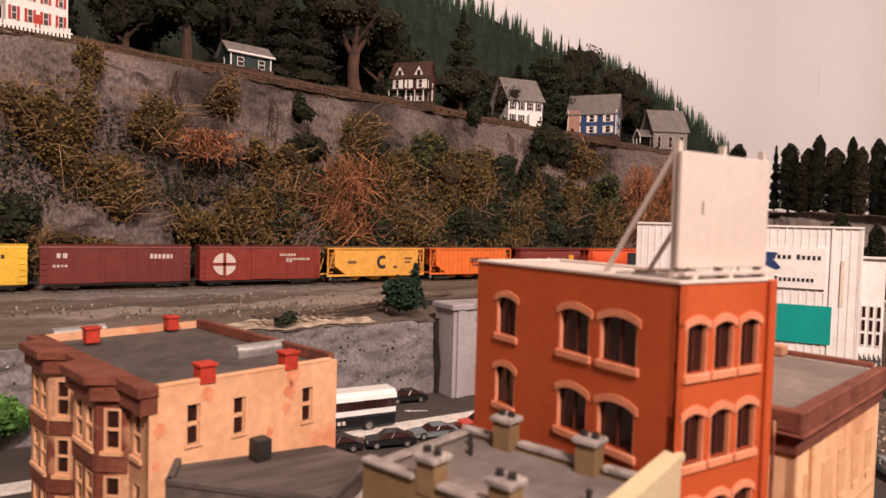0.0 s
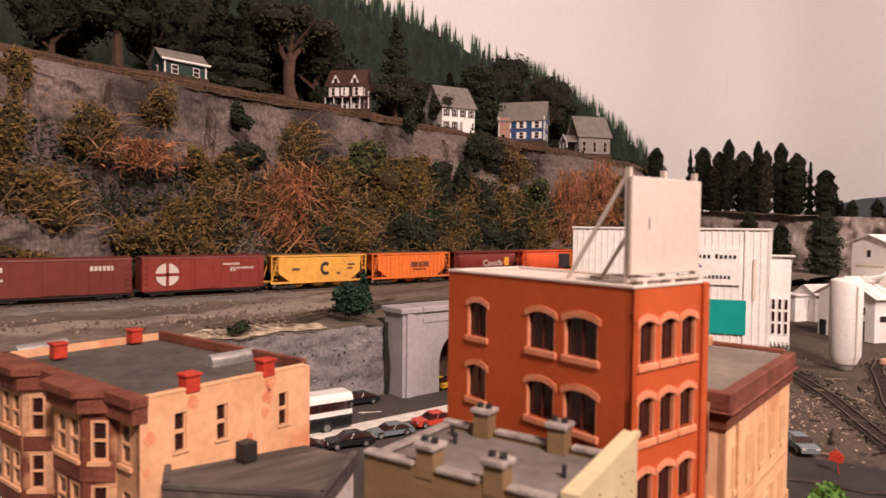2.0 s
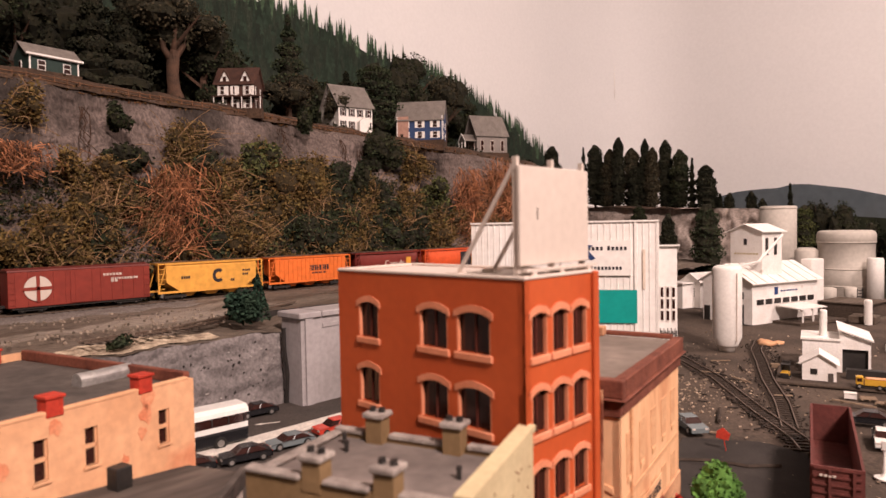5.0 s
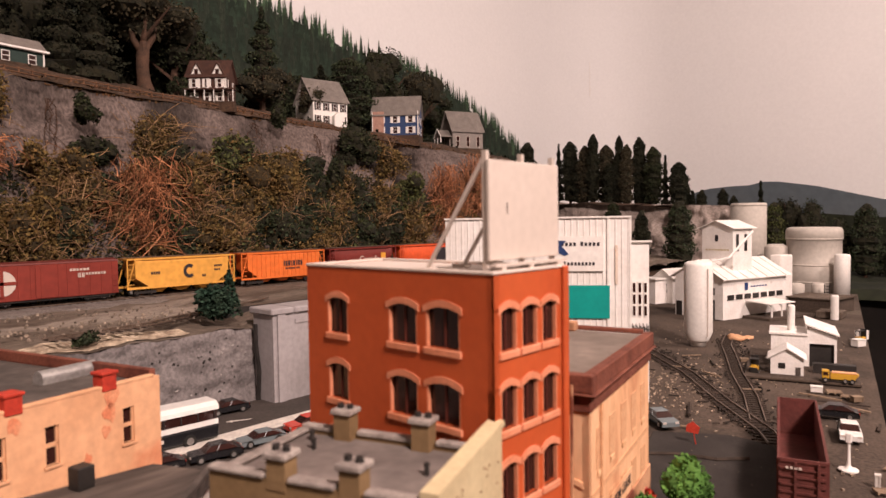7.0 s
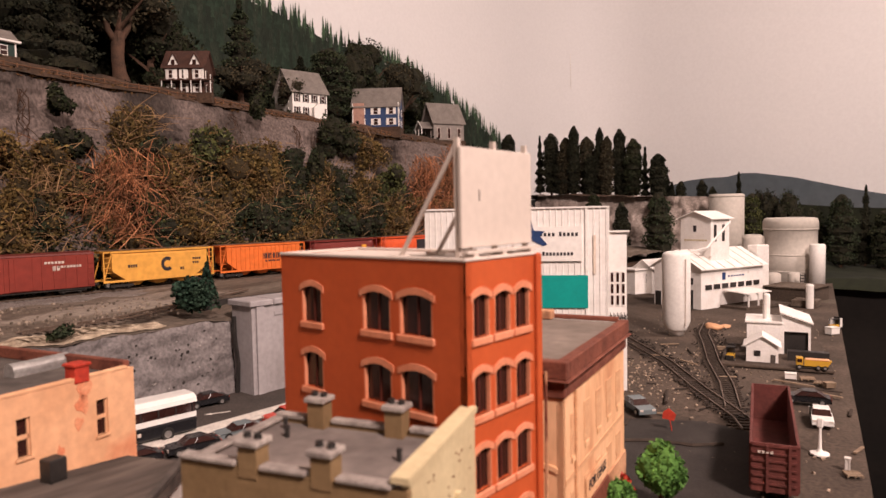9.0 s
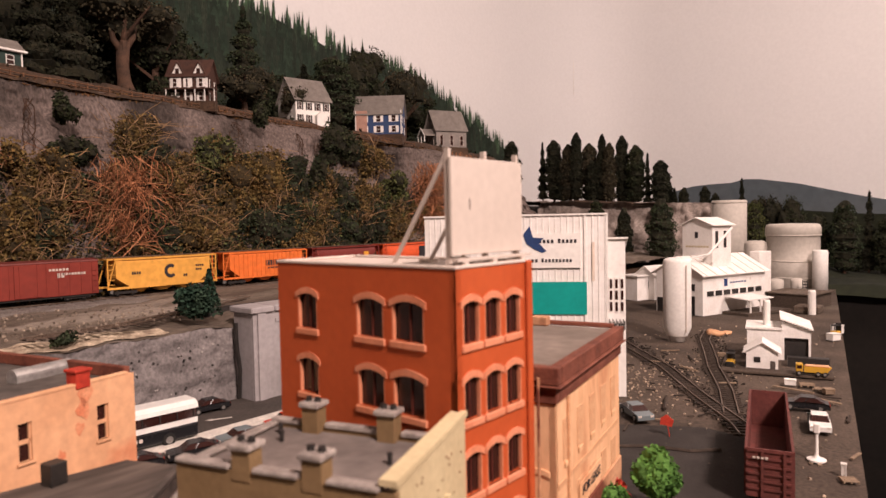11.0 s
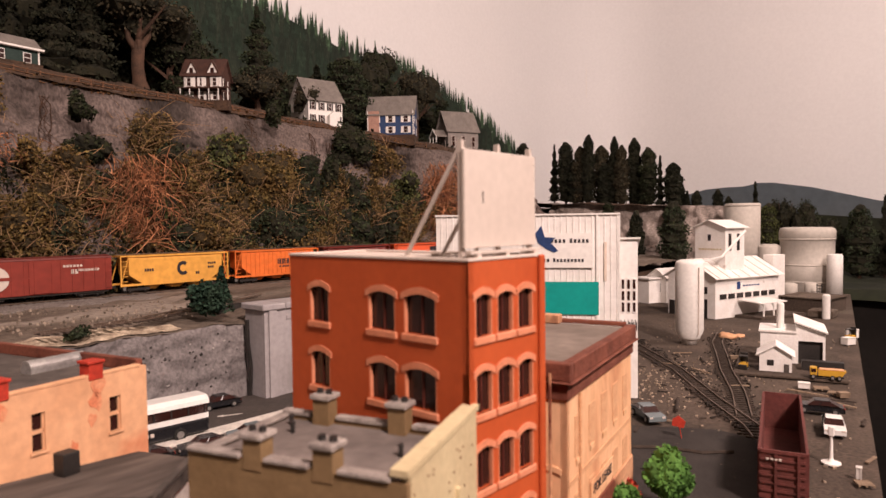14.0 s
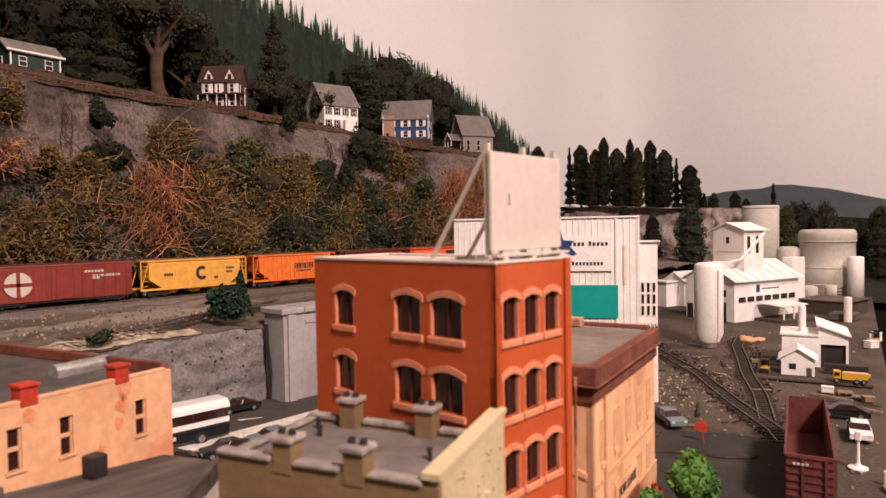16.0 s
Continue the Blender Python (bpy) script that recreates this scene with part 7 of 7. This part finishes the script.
for i in range(5000):
    x, y = rnd.uniform(-0.75, 0.5), rnd.uniform(2.7, 3.2)
    bm_so.leaf(Vector((x, y, 0.012 + max(0, -0.22 - x) * 0.2 + rnd.random() ** 2 * 0.09)), 0.011, rnd)
tagged(new("far_thicket", bm_so.mesh("far_thicket", LEAF["deep"])), "low dark green thicket along the far edge", "thicket", "", "stuff")

# town greenery
def ball_tree(x, y, h, w, seed):
    rnd = random.Random(seed)
    t = thing("street_tree", pose(x, y, 0), "bright green curly foam-leaved street tree", "tree", "street trees")
    bm = bmesh_new()
    tube(bm, [(0, 0, 0), (0, 0, h * 0.6)], 0.0022, 6)
    part("trunk", bm, TWIG["bark"], t)
    so = crown(rnd, Vector((0, 0, h * 0.62)), w, w, h * 0.4, 5600, 0.0019, 44, 0.92, core=0.86)
    cr = add_part("crown", so.mesh("crown", LEAF["bright"]), t)
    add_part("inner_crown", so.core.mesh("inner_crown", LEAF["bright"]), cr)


ball_tree(-0.014, 0.258, 0.053, 0.0195, 1)
ball_tree(-0.026, 0.206, 0.040, 0.0165, 2)
ball_tree(-0.59, -0.235, 0.06, 0.028, 3)
for i, (x, y) in enumerate(((-0.041, 0.243), (-0.036, 0.236), (-0.031, 0.230), (-0.044, 0.236))):
    rnd = random.Random(i)
    so = crown(rnd, Vector((x, y, 0.026)), 0.008, 0.008, 0.007, 160, 0.0022, 5)
    b = thing("flower_bush", Matrix(), "small bush with bright red flowers", "flowers", "red flowers")
    add_part("blossom", so.mesh("blossom", M["red_clay"]), b)
    bm = bmesh_new()
    tube(bm, [(x, y, 0), (x, y, 0.025)], 0.0012, 5)
    part("stem", bm, TWIG["bark"], b)
rnd = random.Random(9)
b = thing("wall_bush", pose(-0.634, 0.225, 0.103), "dark blue-green bush on top of the grey wall", "shrub")
so = crown(rnd, Vector((0, 0, 0.032)), 0.026, 0.036, 0.032, 2600, 0.0030, 16, 0.6)
for i in range(500):
    u = rnd.random()
    a = rnd.uniform(0, 6.28)
    r = 0.017 * (1 - u)
    so.leaf(Vector((math.cos(a) * r, 0.022 + math.sin(a) * r, 0.012 + 0.062 * u)), 0.003, rnd)
add_part("foliage", so.mesh("foliage", leaf_mat("blue_green_leaves", (0.018, 0.04, 0.026), (0.028, 0.048, 0.03))), b)
b = thing("wall_bush", pose(-0.628, 0.060, 0.100), "small green bush on top of the grey wall", "shrub")
so = crown(rnd, Vector((0, 0, 0.009)), 0.013, 0.018, 0.010, 600, 0.0024, 8)
add_part("foliage", so.mesh("foliage", LEAF["dark"]), b)

# ---- hillside houses ----
M["slate"] = mat("grey_slate", (0.21, 0.185, 0.165), (0.16, 0.14, 0.125), 60, 0.8, 0.3, vary=0.12)
M["brown_tile"] = mat("brown_shingle", (0.075, 0.035, 0.025), (0.05, 0.026, 0.02), 60, 0.8, 0.3)
M["blue_wall"] = mat("blue_clapboard", (0.032, 0.062, 0.155), None, 50, 0.7, 0.2, stretch=(1, 1, 8))
M["green_wall"] = mat("dark_green_clapboard", (0.02, 0.04, 0.034), None, 50, 0.7, 0.2)
M["grey_wall"] = mat("grey_clapboard", (0.24, 0.21, 0.19), None, 50, 0.7, 0.2)
M["pink_brick"] = mat("pink_brick", (0.45, 0.26, 0.2), None, 90, 0.8, 0.2)
M["fence"] = mat("brown_fence_wood", (0.17, 0.085, 0.045), (0.11, 0.055, 0.03), 60, 0.8, 0.3)


def house(x, y, z, ang, w, d, eave, peak, wall, roof, label, cols, rows, trim, shutters=None, side=2):
    """Local +x is the long front; the ridge runs along local y."""
    h = thing("house", pose(x, y, z, 0, 0, ang), label, "house", "hillside houses")
    gable(h, pose(-w, -d / 2, -0.01), w, d, eave + 0.01, peak + 0.01, wall, roof, 0.006)
    for r in range(rows):
        zz = eave * (0.14 + r / rows * 0.92)
        hh = eave / rows * 0.52
        for c in range(cols):
            yy = -d / 2 + d * (c + 0.5) / cols
            ww = d / cols * 0.26
            f_ = one_box("window", trim, h, 0.0002, 0.0014, yy - ww / 2 - 0.0012, yy + ww / 2 + 0.0012, zz - 0.0012, zz + hh + 0.0012)
            one_box("pane", M["dark_glass"], f_, 0.0015, 0.0019, yy - ww / 2, yy + ww / 2, zz, zz + hh)
            one_box("sash_bar", trim, f_, 0.00195, 0.0022, yy - ww / 2, yy + ww / 2, zz + hh / 2 - 0.0005, zz + hh / 2 + 0.0005)
            if shutters:
                for s in (-1, 1):
                    y1 = yy + s * (ww / 2 + 0.0012 + ww * 0.32)
                    one_box("shutter", shutters, f_, 0.0002, 0.0022, y1 - ww * 0.3, y1 + ww * 0.3, zz - 0.0008, zz + hh + 0.0008)
        for c in range(side):
            xx = -w + w * (c + 0.5) / side
            for yy, sg in ((-d / 2, -1), (d / 2, 1)):
                f_ = one_box("window", trim, h, xx - 0.0045, xx + 0.0045, min(yy, yy + sg * 0.0014), max(yy, yy + sg * 0.0014), zz - 0.001, zz + hh + 0.001)
                a, b_ = yy + sg * 0.0015, yy + sg * 0.0019
                one_box("pane", M["dark_glass"], f_, xx - 0.003, xx + 0.003, min(a, b_), max(a, b_), zz, zz + hh)
    one_box("foundation", M["pavement"] if wall == M["white"] else M["soil"], h, -w - 0.002, 0.006, -d / 2 - 0.003, d / 2 + 0.003, -0.03, 0.0025)
    return h


hx = -1.235
br = house(hx, 0.562, 0.515, -48, 0.07, 0.088, 0.068, 0.108, M["brown_tile"], M["brown_tile"], "brown shingled house with white posts and two dormers", 3, 2, M["white"], M["white"])
for yy in (-0.024, 0.024):
    bm = bmesh_new()
    ring_solid(bm, [[Vector((x, yy + a, z)) for a, z in ((-0.013, 0.068), (0.013, 0.068), (0.0, 0.094))] for x in (-0.03, -0.001)])
    dm = part("dormer", bm, M["white"], br, "white gabled dormer")
    one_box("dormer_window", M["dark_glass"], dm, -0.0008, -0.0002, yy - 0.004, yy + 0.004, 0.071, 0.082)
    for s in (-1, 1):
        bm = bmesh_new()
        ring_solid(bm, [[Vector((x, yy + a, z)) for a, z in ((s * 0.016, 0.0655), (0, 0.0955), (0, 0.0985), (s * 0.0185, 0.0655))] for x in (-0.032, 0.002)])
        part("dormer_roof", bm, M["brown_tile"], dm)
one_box("porch_roof", M["brown_tile"], br, 0.0003, 0.024, -0.046, 0.068, 0.031, 0.0335)
one_box("porch_floor", M["soil"], br, 0.0062, 0.026, -0.046, 0.068, -0.02, 0.003)
for i in range(6):
    yy = -0.043 + 0.0215 * i
    one_box("porch_post", M["white"], br, 0.021, 0.0228, yy, yy + 0.0018, 0.003, 0.031)
for i in range(5):
    yy = -0.040 + 0.02 * i
    one_box("white_panel", M["white"], br, 0.0002, 0.0022, yy, yy + 0.005, 0.036, 0.060)
wh = house(hx, 0.922, 0.499, -12, 0.110, 0.102, 0.074, 0.136, M["white"], M["slate"], "white clapboard house with a grey roof", 4, 2, M["white"], M["black"], 2)
bm = bmesh_new()
ring_solid(bm, [[Vector((x, y, z)) for y, z in ((0.004, 0), (0.034, 0), (0.034, 0.030), (0.019, 0.042), (0.004, 0.030))] for x in (0.0003, 0.016)])
part("porch", bm, M["white"], wh)
bl = house(hx, 1.168, 0.497, -54, 0.085, 0.138, 0.068, 0.124, M["blue_wall"], M["slate"], "blue clapboard house with white shutters and a grey roof", 3, 2, M["white"], M["white"], 2)
one_box("brick_bay", M["pink_brick"], bl, 0.0003, 0.0035, -0.069, -0.034, 0, 0.074, label="pinkish brick bay")
for s in (-0.0695, 0.0670):
    one_box("corner_board", M["white"], bl, 0.0003, 0.0040, s, s + 0.0025, 0, 0.074)
gr = house(hx, 1.512, 0.484, -26, 0.10, 0.112, 0.064, 0.132, M["grey_wall"], M["slate"], "grey clapboard house with a white porch", 3, 1, M["card"], None, 2)
bm = bmesh_new()
ring_solid(bm, [[Vector((x, y, z)) for x, z in ((-0.064, 0.040), (-0.004, 0.040), (-0.034, 0.066))] for y in (-0.097, -0.0562)])
part("porch_roof", bm, M["slate"], gr)
for xx in (-0.062, -0.035, -0.008):
    one_box("porch_post", M["white"], gr, xx, xx + 0.0028, -0.098, -0.0952, -0.012, 0.040)
bm = bmesh_new()
for s in (-1, 1):
    tube(bm, [(-0.034 + s * 0.031, -0.098, 0.040), (-0.034, -0.098, 0.068)], 0.0016, 4)
part("bargeboard", bm, M["white"], gr)
one_box("porch_floor", M["card"], gr, -0.064, -0.004, -0.1, -0.0625, -0.016, -0.011)
gn = house(hx, 0.184, 0.543, 8, 0.06, 0.092, 0.032, 0.056, M["green_wall"], M["slate"], "small dark green cottage with white trim", 2, 1, M["white"], None, 1)
one_box("fascia", M["white"], gn, 0.0055, 0.0075, -0.052, 0.052, 0.029, 0.0325)
for s in (-0.045, 0.0425):
    one_box("corner_board", M["white"], gn, 0.0003, 0.0022, s, s + 0.0025, 0, 0.0285)
rd = house(hx, -0.196, 0.556, 18, 0.08, 0.100, 0.085, 0.125, M["white"], M["slate"], "white house with bright red shutters and door", 4, 2, M["white"], M["red_clay"], 2)
one_box("door", M["red_clay"], rd, 0.0003, 0.0026, -0.008, 0.004, 0.0026, 0.028)
fw = thing("picket_fence", pose(-1.205, -0.225, 0.545, 0, 0, 0), "white picket fence before the red-shuttered house", "fence")
for i in range(26):
    one_box("picket", M["white"], fw, -0.0008, 0.0008, -0.075 + 0.006 * i, -0.0715 + 0.006 * i, -0.012, 0.016)
one_box("rail", M["white"], fw, -0.0022, -0.0009, -0.076, 0.082, 0.007, 0.0095)

# brown rail fence along the cliff edge
fe = thing("rail_fence", Matrix(), "low brown wooden rail fence along the cliff edge", "fence")
N_F = 64
pts = [Vector((-1.196 + 0.003 * math.sin(i), -0.14 + 1.42 * i / N_F, rim_z(-0.14 + 1.42 * i / N_F))) for i in range(N_F + 1)]
for i, p in enumerate(pts):
    one_box("post", M["fence"], fe, p.x - 0.0012, p.x + 0.0012, p.y - 0.0012, p.y + 0.0012, p.z - 0.012, p.z + 0.015)
for zz in (0.005, 0.012):
    bm = bmesh_new()
    tube(bm, [p + Vector((0.0018, 0, zz)) for p in pts], 0.0010, 4)
    part("rail", bm, M["fence"], fe)
so = Soup()
rnd = random.Random(21)
for i in range(9000):
    y = rnd.uniform(-1.0, 1.75)
    x = -1.188 - abs(rnd.gauss(0, 0.03))
    so.leaf(Vector((x, y, rim_z(y) + rnd.random() ** 2 * 0.014 - 0.008 + 0.05 * max(0, -1.188 - x) / 0.57)), 0.0042, rnd)
tagged(new("rim_undergrowth", so.mesh("rim_undergrowth", LEAF["red"])), "rusty brown undergrowth along the cliff edge", "undergrowth", "", "stuff")
so = Soup()
for i in range(9000):
    y = rnd.uniform(-1.0, 1.75)
    x = rnd.uniform(-1.72, -1.22)
    so.leaf(Vector((x, y, rim_z(y) + 0.05 * (-1.185 - x) / 0.57 + rnd.random() ** 2 * 0.03)), 0.008, rnd)
tagged(new("hill_undergrowth", so.mesh("hill_undergrowth", LEAF["black"])), "dark undergrowth below the hill trees", "undergrowth", "", "stuff")

# ---- painted forest and far mountain on the sky wall ----
SK = [(-2.0, 1.30), (-1.0, 1.24), (0.0, 1.15), (0.6, 1.08), (1.197, 1.003), (1.47, 0.945), (1.78, 0.910), (1.99, 0.872), (2.28, 0.77), (2.57, 0.64), (2.68, 0.59)]


def skyline(y):
    for (a, b), (c, d) in zip(SK, SK[1:]):
        if a <= y <= c:
            return b + (d - b) * (y - a) / (c - a)
    return SK[-1][1]


bm = bmesh_new()
top = [(-2.0 + 4.68 * i / 120, skyline(-2.0 + 4.68 * i / 120) - 0.05 + 0.012 * fbm(i * 0.37, 2)) for i in range(121)]
extrude_yz(bm, [(2.68, 0.40), (-2.0, 0.40)] + top, -1.7595, -1.7575)
solo("backdrop", bm, M["hill_paint"], "dark green painted forest hill on the sky wall", "backdrop", "structure")
rnd = random.Random(31)
tones = [M["hill_paint"], mat("painted_trees_mid", (0.018, 0.033, 0.020), (0.010, 0.021, 0.012), 20, 0.8, 0.05, island=0.4), mat("painted_trees_pale", (0.05, 0.088, 0.048), (0.032, 0.06, 0.032), 20, 0.8, 0.05, island=0.4)]
for tone, count, lo, hi, depth in ((2, 330, -0.055, 0.0, -1.7572), (1, 700, -0.25, -0.03, -1.7560), (0, 420, -0.10, -0.05, -1.7566)):
    me_v, me_f = [], []
    for i in range(count):
        y = rnd.uniform(-0.4, 2.70)
        h = rnd.uniform(0.05, 0.105) * (1.15 - 0.2 * y / 2.6)
        base = skyline(min(2.68, y)) + rnd.uniform(lo, hi) - h * 0.55
        w = h * rnd.uniform(0.10, 0.17)
        for k in range(5):
            z0 = base + h * (0.08 + 0.17 * k)
            ww = w * (1 - 0.19 * k) * rnd.uniform(0.8, 1.2)
            n = len(me_v)
            dx = depth + rnd.uniform(0, 0.0003)
            me_v += [(dx, y - ww, z0), (dx, y + ww, z0), (dx, y + rnd.gauss(0, 0.0012), z0 + h * 0.30)]
            me_f.append((n, n + 1, n + 2))
    me = bpy.data.meshes.new("painted_trees")
    me.from_pydata(me_v, [], me_f)
    me.materials.append(tones[tone])
    tagged(new("backdrop", me), "painted spiky fir trees on the sky wall", "backdrop", "", "structure")
bm = bmesh_new()
ridge = [(-1.25, 0.33), (-1.15, 0.372), (-1.05, 0.395), (-0.95, 0.402), (-0.86, 0.403), (-0.79, 0.418), (-0.72, 0.415), (-0.55, 0.385), (-0.3, 0.318), (-0.15, 0.285), (0.2, 0.255), (0.8, 0.27), (1.4, 0.24)]
rings = [[Vector((x, y, z)) for x, z in [(1.4, 0.0), (-1.25, 0.0)] + ridge] for y in (3.2965, 3.2985)]
ring_solid(bm, rings)
solo("backdrop", bm, M["mountain"], "blue-grey painted mountain on the sky wall", "backdrop", "structure")
bm = bmesh_new()
rings = [[Vector((x, y, z)) for x, z in ((1.4, 0.0), (-0.75, 0.0), (-0.7, 0.27), (-0.3, 0.235), (0.3, 0.21), (1.4, 0.2))] for y in (3.2935, 3.2955)]
ring_solid(bm, rings)
solo("backdrop", bm, M["meadow_paint"], "dark green painted meadow below the mountain", "backdrop", "structure")
